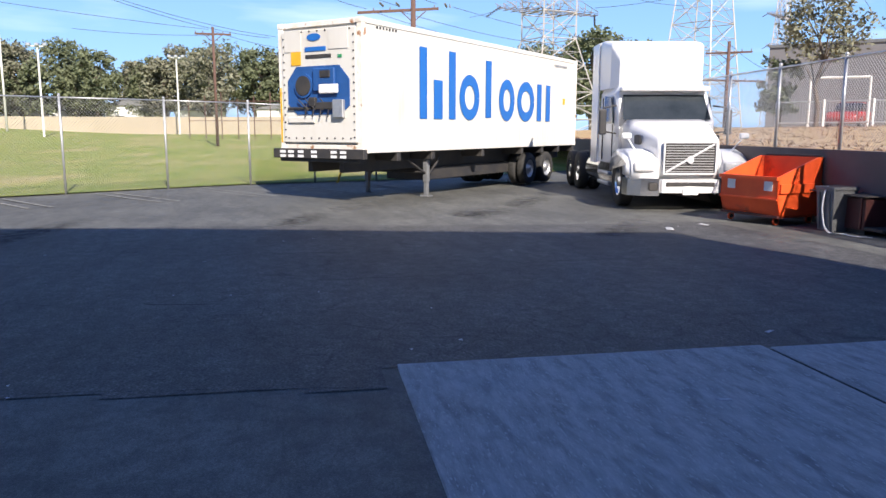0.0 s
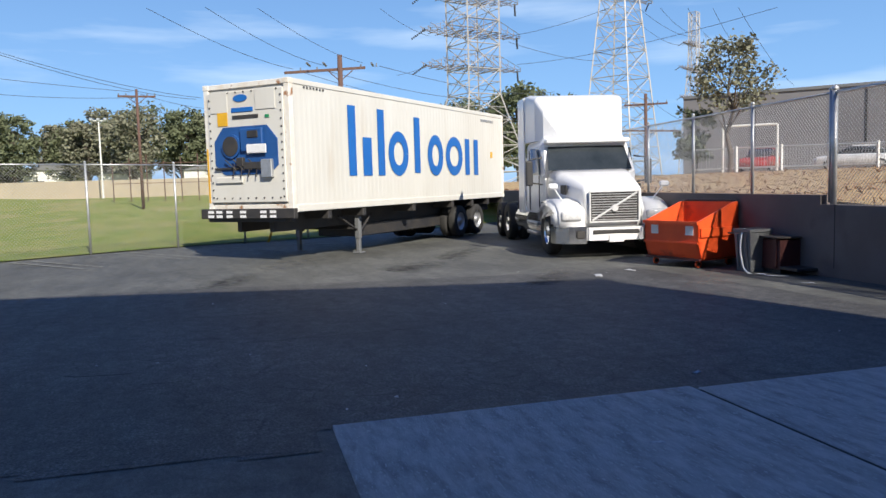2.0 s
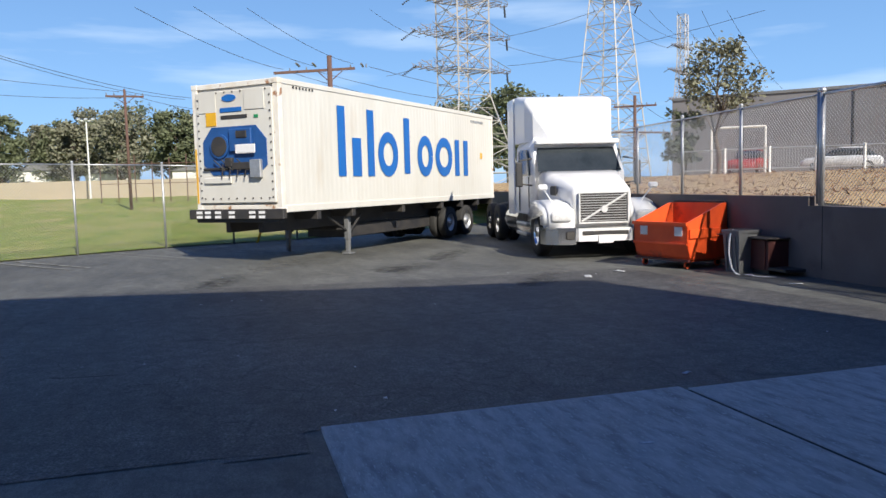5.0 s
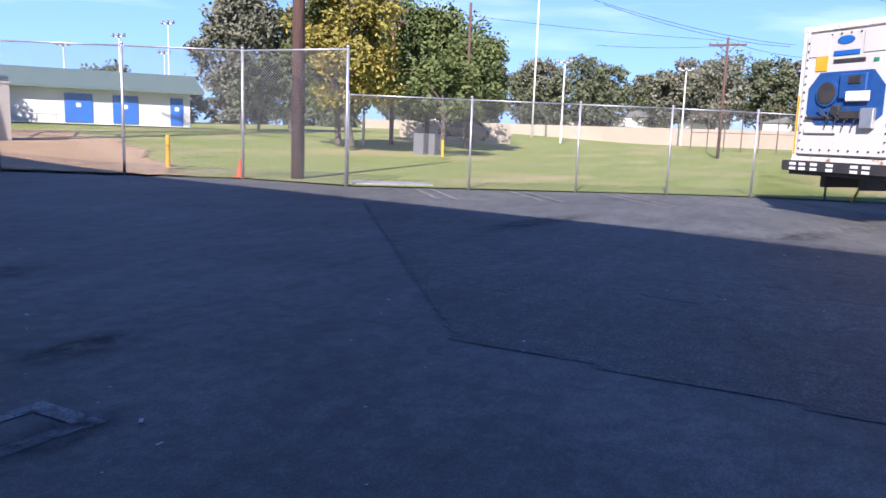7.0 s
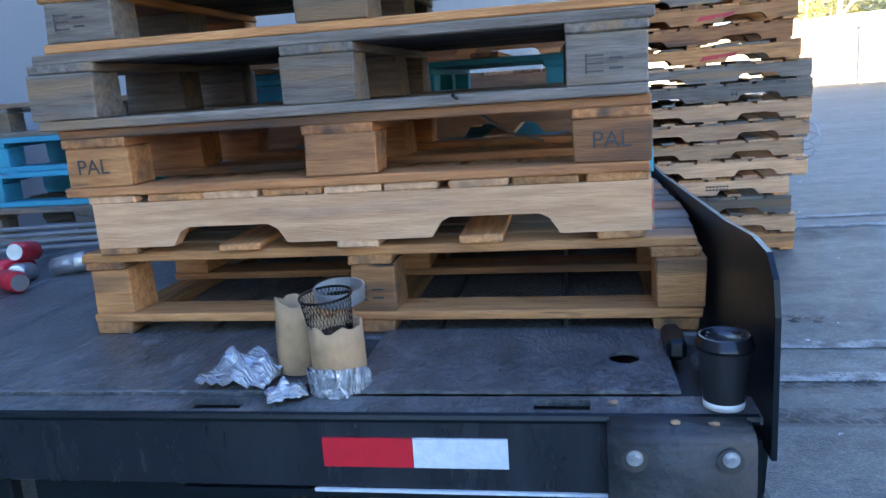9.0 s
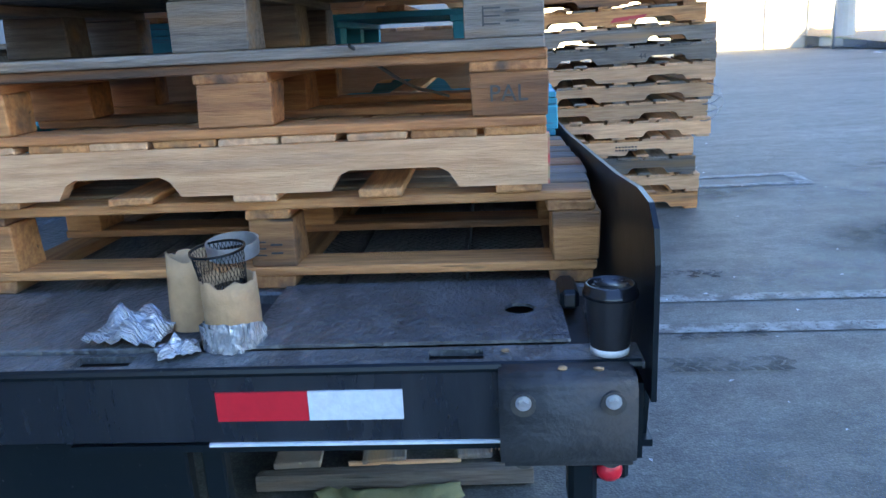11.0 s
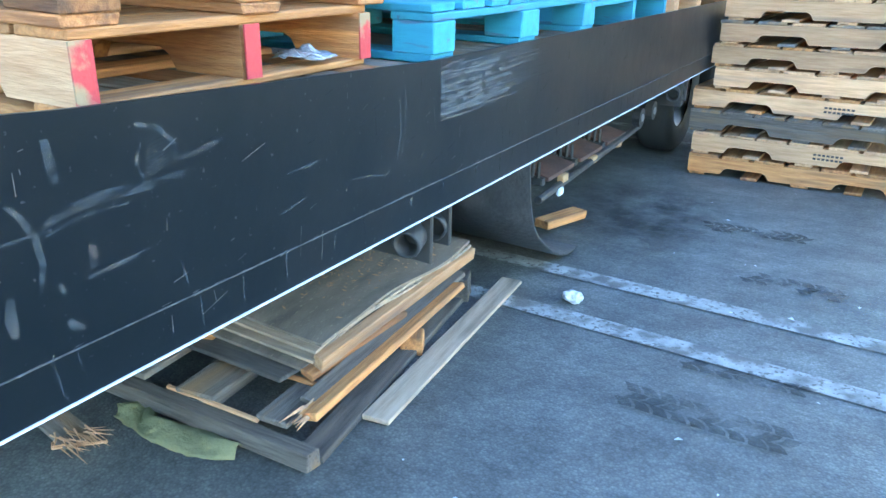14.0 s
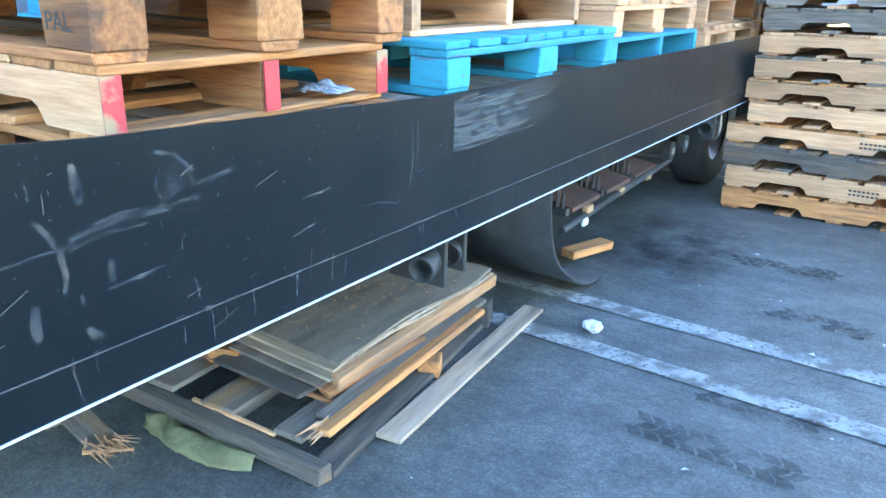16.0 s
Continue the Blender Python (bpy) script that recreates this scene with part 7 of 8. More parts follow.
part("body", bm, M["cone"], cone)
bm = bm_new()
bbox(bm, (0, 0, 0.01), (0.3, 0.3, 0.03), 0.005)
part("base", bm, M["cone"], cone)
bm = bm_new()
prism(bm, [(16.6, 9.9), (17.9, 8.1), (18.6, 8.6), (17.6, 10.4)], 'z', -0.1, 0.065)
tagged(part("pavement_pad", bm, M["concrete"]), "pale concrete pad at the gate post", "concrete pad", kind="structure")
for x, y in ((40.2, 20.3), (40.9, 19.9)):
    bm = bm_new()
    bbox(bm, (x, y, field_z(x, y) + 0.6), (0.7, 0.7, 1.3), 0.04)
    tagged(part("utility_box", bm, M["can"]), "grey utility cabinet on the grass", "utility box", "utility boxes")


# ---- trees ----
def tree(x, y, z0, h, rad, leafm, seed, label, trunk=0.35, clumps=60, per=34, leaf=0.34, squash=1.0, tr_r=None):
    r = random.Random(seed)
    t = thing("tree", pose(x, y, z0), label, "tree", "trees")
    bm = bm_new()
    th = h * trunk
    tr_r = tr_r or h * 0.022
    pr, k = Vector((0, 0, -0.3)), tr_r
    nodes = []
    for i in range(1, 6):
        q = Vector((r.uniform(-0.03, 0.03) * h, r.uniform(-0.03, 0.03) * h, h * 0.78 * i / 5))
        rod(bm, pr, q, k, k * 0.8, seg=8, caps=False)
        nodes.append((q, k * 0.8))
        pr, k = q, k * 0.8
    cents = []
    for i in range(clumps):
        u = r.uniform(-0.9, 1)
        a = r.uniform(0, 2 * math.pi)
        q = rad * (0.45 + 0.55 * r.random() ** 0.5) * math.sqrt(max(0.05, 1 - u * u * 0.8))
        zc = (th + h) / 2 + u * (h - th) / 2 * 0.92
        lump = 0.75 + 0.35 * math.sin(3 * a + seed) * math.sin(2.3 * u + seed)
        cents.append(Vector((q * lump * math.cos(a), q * lump * math.sin(a) * squash, zc)))
    for c in cents[::4]:
        n, k = min(nodes, key=lambda nk: abs(nk[0].z - (c.z - 0.25 * h)))
        mid = n.lerp(c, 0.55) + Vector((0, 0, 0.04 * h))
        rod(bm, n, mid, k * 0.5, k * 0.3, seg=5, caps=False), rod(bm, mid, c, k * 0.3, 0.012, seg=4, caps=False)
    part("trunk", bm, M["bark"], t, smooth=True)
    verts, faces = [], []
    for c in cents:
        cr = rad * r.uniform(0.16, 0.30)
        for j in range(per):
            d = Vector((r.gauss(0, 1), r.gauss(0, 1), r.gauss(0, 0.75)))
            d = d.normalized() * cr * r.random() ** 0.45
            p = c + d
            a1 = Vector((r.gauss(0, 1), r.gauss(0, 1), r.gauss(0, 0.7))).normalized()
            a2 = a1.cross(Vector((r.gauss(0, 1), r.gauss(0, 1), r.gauss(0, 1)))).normalized()
            s1, s2 = leaf * r.uniform(0.6, 1.2), leaf * r.uniform(0.3, 0.6)
            i0 = len(verts)
            verts += [p - a1 * s1, p + a2 * s2, p + a1 * s1, p - a2 * s2]
            faces.append((i0, i0 + 1, i0 + 2, i0 + 3))
    me = bpy.data.meshes.new("crown")
    me.from_pydata([v[:] for v in verts], [], faces)
    me.materials.append(M[leafm])
    tagged(part("crown", me, None, t), kind="stuff")
    return t


G, DG, GG, Y = "leaf", "leaf_dark_hazed", "leaf_grey_hazed", "leaf_yellow"
tree(37.4, 23.5, 0.8, 11.5, 3.6, Y, 1, "tree with yellowing autumn leaves by the fence", 0.14, 150, 110, 0.17)
tree(39.5, 25.8, 0.8, 9.5, 3.2, G, 2, "broad green tree beside a yellowing tree", 0.15, 120, 100, 0.18)
tree(53.0, 26.5, 0.9, 10.0, 5.2, G, 3, "large dense dark green tree", 0.12, 190, 95, 0.24)
tree(51.0, 21.8, 0.9, 7.4, 3.4, G, 33, "rounded green tree on the field", 0.2, 100, 90, 0.2)
tree(40.0, 18.8, 0.8, 5.0, 2.6, G, 4, "small spreading tree on the grass", 0.3, 60, 44, 0.18, tr_r=0.16)
tree(52.6, 44.8, 1.0, 11.8, 4.3, GG, 5, "tall grey-green eucalyptus tree", 0.2, 160, 80, 0.24)
tree(55.8, 42.0, 1.0, 11.0, 3.6, DG, 6, "tall grey-green eucalyptus tree", 0.2, 130, 80, 0.24)
tree(46.5, 38.0, 1.0, 6.0, 2.6, DG, 7, "dark green bushy tree by the car park", 0.2, 60, 40, 0.22)
tree(15.0, 46.5, 0.8, 6.6, 3.0, Y, 8, "yellowing tree behind the wall", 0.25, 70, 44, 0.2)
tree(18.8, 46.0, 0.8, 6.2, 2.8, DG, 9, "dark green tree behind the wall", 0.25, 70, 44, 0.2)
tree(24.5, 47.5, 0.8, 8.5, 3.8, DG, 10, "dark green tree behind the pylon", 0.2, 95, 46, 0.24)
tree(31.0, 62.0, 1.0, 6.0, 4.0, G, 11, "broad green tree behind the park building", 0.2, 60, 40, 0.3)
tree(83.7, -33.8, 0.5, 12.5, 4.5, DG, 12, "dark tall tree behind the truck", 0.2, 90, 46, 0.34)
tree(88.0, -41.5, 0.5, 11.5, 4.0, DG, 13, "dark tall tree behind the truck", 0.2, 80, 44, 0.34)
tree(36.1, -27.9, mulch_z(36.1, -27.9) - 0.1, 7.4, 2.7, GG, 14, "open eucalyptus tree with a pale trunk on the bank", 0.42, 64, 40, 0.15, tr_r=0.17)
tree(37.6, -26.8, mulch_z(37.6, -26.8) - 0.1, 4.0, 1.5, DG, 15, "dark small tree beside the grey building", 0.15, 40, 40, 0.16)
rt = random.Random(12)
for i in range(52):
    y = 66 - i * 2.1 + rt.uniform(-1.5, 1.5)
    x = 112 + rt.uniform(-6, 8)
    h = rt.choice((8.5, 10.5, 12.0, 12.5, 11.0)) * rt.uniform(0.9, 1.08)
    tree(x, y, 1.0, h, h * rt.uniform(0.3, 0.42), rt.choice((GG, DG, DG, GG)), 100 + i, "grey-green eucalyptus tree beyond the far wall", 0.24, 80, 44, 0.30)
for i in range(10):
    a = radians(-38 - i * 1.1)
    d = 150 + rt.uniform(-10, 20)
    h = rt.uniform(5, 8)
    tree(d * math.cos(a), d * math.sin(a), -0.1, h, h * 0.5, DG, 140 + i, "distant dark green tree", 0.15, 30, 30, 0.5)

for i in range(18):
    a = radians(33 + i * 2.4 + rt.uniform(-0.8, 0.8))
    d = 112 + rt.uniform(-8, 14)
    h = rt.uniform(5.5, 8.5)
    tree(d * math.cos(a), d * math.sin(a), 0.8, h, h * 0.62, rt.choice((GG, DG)), 170 + i, "distant bushy tree beyond the park", 0.08, 60, 40, 0.36)

# ---- things on the trailer's rear deck ----
def lathe(bm, prof, seg=24, m=None, close=False):
    m = m or Matrix.Identity(4)
    rings = [[bm.verts.new(m @ Vector((r * math.cos(2 * math.pi * i / seg), r * math.sin(2 * math.pi * i / seg), z))) for i in range(seg)] for r, z in prof]
    for p, q in zip(rings, rings[1:]):
        for i in range(seg):
            bm.faces.new((p[i], p[(i + 1) % seg], q[(i + 1) % seg], q[i]))
    if close:
        bm.faces.new(rings[0][::-1]), bm.faces.new(rings[-1])


latch = part("latch", one(bbox, (-0.125, 0.285, DZ + 0.022), (0.035, 0.10, 0.04), 0.008), M["black_paint"], tr, "black steel latch beside the deck plate")
part("latch_slot", one(bbox, (-0.125, 0.235, DZ + 0.024), (0.02, 0.006, 0.024), 0.002), M["dark"], latch)
part("hinge_block", one(bbox, (-0.09, 0.20, DZ + 0.014), (0.03, 0.05, 0.022), 0.006), M["rubber"], tr)
cup = thing("coffee_cup", TR @ pose(-0.083, 0.04, DZ + 0.008), "black ribbed paper coffee cup with a black lid", "cup")
bm = bm_new()
prof = [(0.0, 0.004), (0.0305, 0.004), (0.031, 0.012)]
for i in range(22):
    z = 0.014 + 0.082 * i / 21
    prof.append((0.0312 + 0.0088 * i / 21 + (0.0006 if i % 2 else 0), z))
lathe(bm, prof, 32)
part("sleeve", bm, M["cup"], cup, smooth=True)
bm = bm_new()
lathe(bm, [(0.0, 0.0), (0.0308, 0.0), (0.0314, 0.011), (0.0302, 0.012)], 32)
part("base_rim", bm, M["white"], cup, "white paper base rim", smooth=True)
bm = bm_new()
lathe(bm, [(0.0405, 0.094), (0.0435, 0.095), (0.0435, 0.101), (0.041, 0.103), (0.0395, 0.113), (0.036, 0.115), (0.034, 0.111), (0.0, 0.1105)], 32)
lid_ = part("lid", bm, M["lid"], cup, "black plastic lid", smooth=True)
for i in range(10):
    a = 2 * math.pi * i / 10
    bm = bm_new()
    bmesh.ops.create_uvsphere(bm, u_segments=8, v_segments=5, radius=0.0035, matrix=Matrix.Translation((0.026 * math.cos(a), 0.026 * math.sin(a), 0.1115)) @ Matrix.Diagonal((1, 1, 0.4, 1)))
    part("bump", bm, M["lid"], lid_)


def core(m, r, h, label, jag=0.006, seed=0):
    """A cardboard core with a ragged upper rim and a wall thickness."""
    rr = random.Random(seed)
    t = thing("cardboard_core", m, label, "cardboard tube", "cores")
    bm = bm_new()
    seg = 26
    top = [h + rr.uniform(-jag, jag) for _ in range(seg)]
    rings = []
    for rad, k in ((r * 0.99, 0), (r * 1.01, 0.35), (r, 0.7), (r * 1.0, 1), (r * 0.9, 1), (r * 0.9, 0.05)):
        rings.append([bm.verts.new(((rad + rr.uniform(-0.0012, 0.0012)) * math.cos(2 * math.pi * i / seg), rad * math.sin(2 * math.pi * i / seg), (top[i] if k == 1 else h * k))) for i in range(seg)])
    for p, q in zip(rings, rings[1:]):
        for i in range(seg):
            bm.faces.new((p[i], p[(i + 1) % seg], q[(i + 1) % seg], q[i]))
    part("tube", bm, M["card"], t, smooth=True)
    return t


c1 = core(TR @ pose(-0.715, 0.115, DZ + 0.008, 2, 0, 0), 0.047, 0.118, "worn cardboard core with foil film round its foot", 0.006, 1)
core(TR @ pose(-0.815, 0.18, DZ + 0.014, -3, 2, 0), 0.040, 0.135, "brown cardboard core standing on the deck", 0.008, 2)
for k, (r0, r1, z0, z1, a0, a1) in enumerate(((0.052, 0.05, 0.0, 0.052, 150, 380), (0.057, 0.054, 0.0, 0.045, 160, 300))):
    bm = bm_new()
    rr = random.Random(k)
    prev = None
    for i in range(22):
        a = radians(a0 + (a1 - a0) * i / 21)
        w = 0.35 + 0.65 * math.sin(math.pi * i / 21) ** 0.5
        cur = [bm.verts.new(((r0 + rr.uniform(-0.003, 0.003)) * math.cos(a), (r0 + rr.uniform(-0.003, 0.003)) * math.sin(a), z0 + (z1 - z0) * w * f + rr.uniform(0, 0.002))) for f in (0, 0.3, 0.6, 1)]
        if prev:
            for j in range(3):
                bm.faces.new((prev[j], cur[j], cur[j + 1], prev[j + 1]))
        prev = cur
    part("film_wrap", bm, M["film"], c1, "shiny torn film")


def crumple(name, m, w, d, h, material, label, cat, seed=0, n=12):
    """A crumpled sheet lying in folds."""
    rr = random.Random(seed)
    bm = bm_new()
    vs = [[bm.verts.new(((i / n - 0.5) * w + rr.uniform(-0.02, 0.02) * w, (j / n - 0.5) * d + rr.uniform(-0.02, 0.02) * d,
                         0.004 + h * (0.5 + 0.5 * math.sin(i * 0.9 + seed) * math.sin(j * 0.7 + seed * 2)) * math.sin(math.pi * (i + 0.5) / (n + 1)) * math.sin(math.pi * (j + 0.5) / (n + 1)) + rr.uniform(0, 0.25) * h)) for j in range(n + 1)] for i in range(n + 1)]
    for i in range(n):
        for j in range(n):
            bm.faces.new((vs[i][j], vs[i + 1][j], vs[i + 1][j + 1], vs[i][j + 1]))
    ob = part(name, bm, material, smooth=True)
    ob.matrix_basis = m
    sol = ob.modifiers.new("thickness", 'SOLIDIFY')
    sol.thickness = 0.0015
    return tagged(ob, label, cat)


crumple("torn_film", TR @ pose(-0.905, 0.14, DZ + 0.012, 0, 0, -8), 0.14, 0.12, 0.06, M["film"], "crumpled shiny film lying on the deck", "film", 5)
crumple("torn_film", TR @ pose(-0.80, 0.065, DZ + 0.008, 0, 0, 30), 0.07, 0.06, 0.03, M["film"], "folded strip of shiny film on the deck", "film", 6)
# mesh pen cup in the core
pc = thing("mesh_cup", TR @ pose(-0.725, 0.12, DZ + 0.105, 4, -3, 0), "black wire mesh cup standing in a cardboard core", "cup")
bm = bm_new()
for i in range(40):
    for s in (1, -1):
        a = 2 * math.pi * i / 40
        pr = None
        for k in range(5):
            an = a + s * k * 0.12
            r = 0.037 + 0.008 * k / 4
            q = (r * math.cos(an), r * math.sin(an), 0.07 * k / 4)
            if pr:
                rod(bm, pr, q, 0.0006, seg=3, caps=False)
            pr = q
tagged(part("mesh", bm, M["lid"], pc), kind="stuff")
bm = bm_new()
lathe(bm, [(0.0445, 0.069), (0.0475, 0.069), (0.0475, 0.073), (0.0445, 0.073), (0.0445, 0.069)], 30)
part("rim", bm, M["lid"], pc)
bm = bm_new()
lathe(bm, [(0.0, 0.0), (0.037, 0.0), (0.037, 0.004)], 24)
part("bottom", bm, M["lid"], pc)
bm = bm_new()
lathe(bm, [(0.044, 0.0), (0.046, 0.02), (0.046, 0.026), (0.043, 0.026), (0.042, 0.002)], 28)
o_ = tagged(part("tin_ring", bm, M["bolt"], m=TR @ pose(-0.715, 0.155, DZ + 0.155, 6, 0, 0)), "pale metal ring leaning on the mesh cup", "tin")
# crushed drink cans and rods by the stacks
for i, (x, y, z, a, b) in enumerate(((-1.97, 0.92, 0.0, 80, 20), (-2.06, 1.0, 0.0, 85, -30), (-1.93, 0.82, 0.0, 88, 60), (-1.88, 1.02, 0.0, 80, 100), (-2.0, 0.98, 0.055, 80, 10), (-1.80, 1.10, 0.0, 85, 140))):
    cn_ = thing("drink_can", TR @ pose(x, y, DZ + 0.036 + z, a, 0, b), "dented red and silver drink can lying on the deck", "can", "drink cans")
    bm = bm_new()
    rr = random.Random(i)
    pf = [(0.024, -0.055), (0.031, -0.048), (0.032, 0.0), (0.03, 0.02), (0.032, 0.045), (0.026, 0.056)]
    lathe(bm, pf, 18)
    for v in bm.verts:
        v.co.x *= 1 - 0.25 * math.exp(-((v.co.z - rr.uniform(-0.02, 0.02)) / 0.02) ** 2)
    part("body", bm, M["tape_red"] if i % 3 else M["bolt"], cn_, smooth=True)
    for z2 in (-0.055, 0.056):
        bm = bm_new()
        rod(bm, (0, 0, z2 - 0.002), (0, 0, z2 + 0.002), 0.025, seg=18)
        part("end", bm, M["bolt"], cn_)
for k in range(4):
    bm = bm_new()
    rod(bm, (-2.3, 1.15 + 0.03 * k, 0.83 + 0.02 * k), (-1.35, 1.2 + 0.05 * k, 0.86 + 0.012 * k), 0.008, seg=8)
    tagged(part("steel_rod", bm, M["can"], m=TR.copy()), "thin grey steel rod lying by the pallets", "rod", "rods")
# bits of dirt on the sill
for x, y in ((-0.165, -0.03), (-0.11, -0.035), (-0.06, 0.05), (-0.25, 0.04)):
    bm = bm_new()
    bmesh.ops.create_icosphere(bm, subdivisions=1, radius=0.007, matrix=Matrix.Translation((x, y, DZ + 0.012)) @ Matrix.Diagonal((1.3, 0.8, 0.5, 1)))
    for v in bm.verts:
        v.co += Vector((random.uniform(-0.002, 0.002), random.uniform(-0.002, 0.002), 0))
    tagged(part("dirt_crumb", bm, M["card"], m=TR.copy()), "dry brown crumb of dirt on the sill", "dirt crumb", "dirt crumbs")
# stamps on the wood
def stamp(s, size, m, name="stamp", parent=None):
    o = text_part(s, size, m, M["dark"], parent, name, depth=0.0004, align='CENTER')
    return o


def by_y(k, lab):
    return [o for o in scene.objects if o.get("label") == lab][k]


p3 = by_y(0, "brown block pallet with stamped blocks")
stamp("PAL", 0.045, pose(0.54, -0.008, 0.05, 90, 0, 0), "block_stamp", p3)
stamp("PAL", 0.045, pose(-0.54, -0.008, 0.05, 90, 0, 0), "block_stamp", p3)
for lab, k, x, y, z in (("grey weathered block pallet", 0, 0.555, -0.006, 0.06), ("grey weathered block pallet", 1, -0.54, -0.006, 0.06), ("worn block pallet lying on the trailer deck", 0, 0.0, -0.008, 0.09)):
    pl = by_y(k, lab)
    for i, (u, v, w, h) in enumerate(((-0.03, 0.014, 0.03, 0.003), (-0.03, 0.0, 0.03, 0.003), (-0.03, -0.014, 0.03, 0.003), (0.02, 0.008, 0.025, 0.004), (0.02, -0.01, 0.025, 0.004), (-0.052, 0.0, 0.003, 0.036))):
        bm = bm_new()
        box(bm, (x + u * 0.75, y, z + v), (w, 0.0012, h))
        part("stamp_bar", bm, M["dark"], pl)
gs = [o for o in scene.objects if o.get("group") == PGR]
stamp("44", 0.05, pose(0.14, -0.0015, 0.04, 90, 0, 0), "chalk_mark", gs[8])
for k, x in ((1, 0.05), (3, 0.1)):
    for i in range(7):
        for j in range(2):
            bm = bm_new()
            box(bm, (x + i * 0.022, -0.0012, 0.075 - j * 0.022), (0.016, 0.001, 0.011))
            part("stamp_bar", bm, M["dark"], gs[k])
for k in (10, 12):
    bm = bm_new()
    mesh_lines(bm, [[(0.0, -0.0015, 0.03), (0.22, -0.0015, 0.05), (0.24, -0.0015, 0.075), (0.02, -0.0015, 0.06)]])
    part("red_mark", bm, M["red"], gs[k], "faded red spray mark")
# orange-painted board and black strap in the second row
put_board(by_y(0, "pale stringer pallet with an orange-painted board"), "orange_board", (1.1, 0.09, 0.017), pose(0.02, 0.02, 0.131), M["yellow"], 1)
tube("strap", [TR @ Vector(p) for p in ((-0.52, 0.36, 1.27), (-0.45, 0.5, 1.2), (-0.40, 0.9, 1.14), (-0.36, 1.2, 1.1))], 0.004, M["dark"], "thin black strap hanging between pallets", "strap")
crumple("foil", TR @ pose(-0.2, 0.96, D1 + 0.215, 0, 0, 20), 0.12, 0.08, 0.03, M["film"], "crumpled foil lying inside a pallet", "foil", 8)

# ---- debris under the trailer ----
deb = thing("broken_pallet", pose(0, 0, 0), "broken grey pallet pushed under the trailer", "broken pallet")


def plank(parent, a, b, w, h, material, seed=0, name="plank", tilt=0.0):
    a, b = Vector(a), Vector(b)
    d = b - a
    m = Matrix.Translation((a + b) / 2) @ d.to_track_quat('X', 'Z').to_matrix().to_4x4() @ Matrix.Rotation(radians(tilt), 4, 'X')
    me = board(d.length, w, h, seed)
    if not me.materials:
        me.materials.append(None)
    ob = new(name, me)
    if parent is not None:
        ob.parent = parent
    ob.matrix_basis = m
    ob.material_slots[0].link = 'OBJECT'
    ob.material_slots[0].material = material
    return ob


PD_, PW = M["wood_dark"], M["plywood"]
plank(deb, (-0.165, 0.885, 0.030), (-0.99, 0.872, 0.034), 0.055, 0.05, PG, 0, "stringer", 8)
plank(deb, (-0.20, 0.905, 0.012), (-0.375, 2.02, 0.012), 0.085, 0.022, PD_, 1, "bottom_board")
plank(deb, (-0.60, 0.90, 0.03), (-0.72, 2.05, 0.03), 0.05, 0.055, PD_, 2, "stringer")
plank(deb, (-0.92, 0.90, 0.03), (-1.0, 2.05, 0.03), 0.05, 0.055, PD_, 2, "stringer")
for i, (x, w) in enumerate(((-0.875, 0.145), (-0.61, 0.135), (-0.335, 0.10))):
    plank(deb, (x, 0.90 + 0.01 * i, 0.064), (x - 0.09, 2.02, 0.07), w, 0.018, (PW, PG, PG)[i], i, "deck_board")
plank(deb, (-0.72, 0.912, 0.058), (-0.38, 0.918, 0.056), 0.014, 0.012, PP, 1, "split_edge")
plank(deb, (-0.94, 1.079, 0.084), (-0.305, 1.105, 0.084), 0.016, 0.014, PR, 1, "slat")
plank(deb, (-0.79, 1.13, 0.105), (-0.40, 1.118, 0.105), 0.16, 0.016, PD_, 1, "cross_board")
plank(deb, (-0.245, 0.965, 0.085), (-0.30, 1.86, 0.11), 0.055, 0.022, PN, 1, "split_board", -12)
plank(deb, (-0.285, 1.02, 0.088), (-0.35, 1.95, 0.115), 0.06, 0.018, PG, 2, "split_board", 6)
plank(deb, (-0.345, 1.13, 0.132), (-0.335, 2.02, 0.175), 0.035, 0.045, PP, 0, "beam", 10)
plank(deb, (-0.36, 1.10, 0.108), (-0.34, 1.55, 0.125), 0.05, 0.022, PR, 2, "split_board", 14)
plank(deb, (-0.27, 1.50, 0.035), (-0.30, 1.56, 0.035), 0.075, 0.065, PN, 0, "block")
plank(deb, (-0.33, 1.93, 0.05), (-0.37, 2.03, 0.05), 0.06, 0.09, PD_, 0, "block")
plank(deb, (-0.85, 1.10, 0.10), (-0.74, 1.13, 0.10), 0.05, 0.055, PN, 0, "block")
plank(deb, (-0.862, 1.097, 0.10), (-0.851, 1.1, 0.10), 0.05, 0.056, M["red"], 0, "painted_end")
bm = bm_new()
rs = random.Random(2)
for i in range(14):
    a = Vector((-0.225 - rs.uniform(0, 0.06), 0.985 + rs.uniform(-0.02, 0.06), 0.082 + rs.uniform(0, 0.012)))
    b = a + Vector((rs.uniform(-0.012, 0.012), -rs.uniform(0.03, 0.09), rs.uniform(-0.008, 0.004)))
    rod(bm, a, b, 0.007, 0.0008, seg=4)
tagged(part("splinter", bm, M["wood_pale"], deb), kind="stuff")
def sheet_z(dz, u, v, k):
    """Height of a warped plywood sheet; its long free edge waves."""
    return dz - 0.05 + 0.06 * v + 0.02 * math.sin(v * 5.0 + 0.12 * k) * u * u - 0.012 * (1 - v) * u


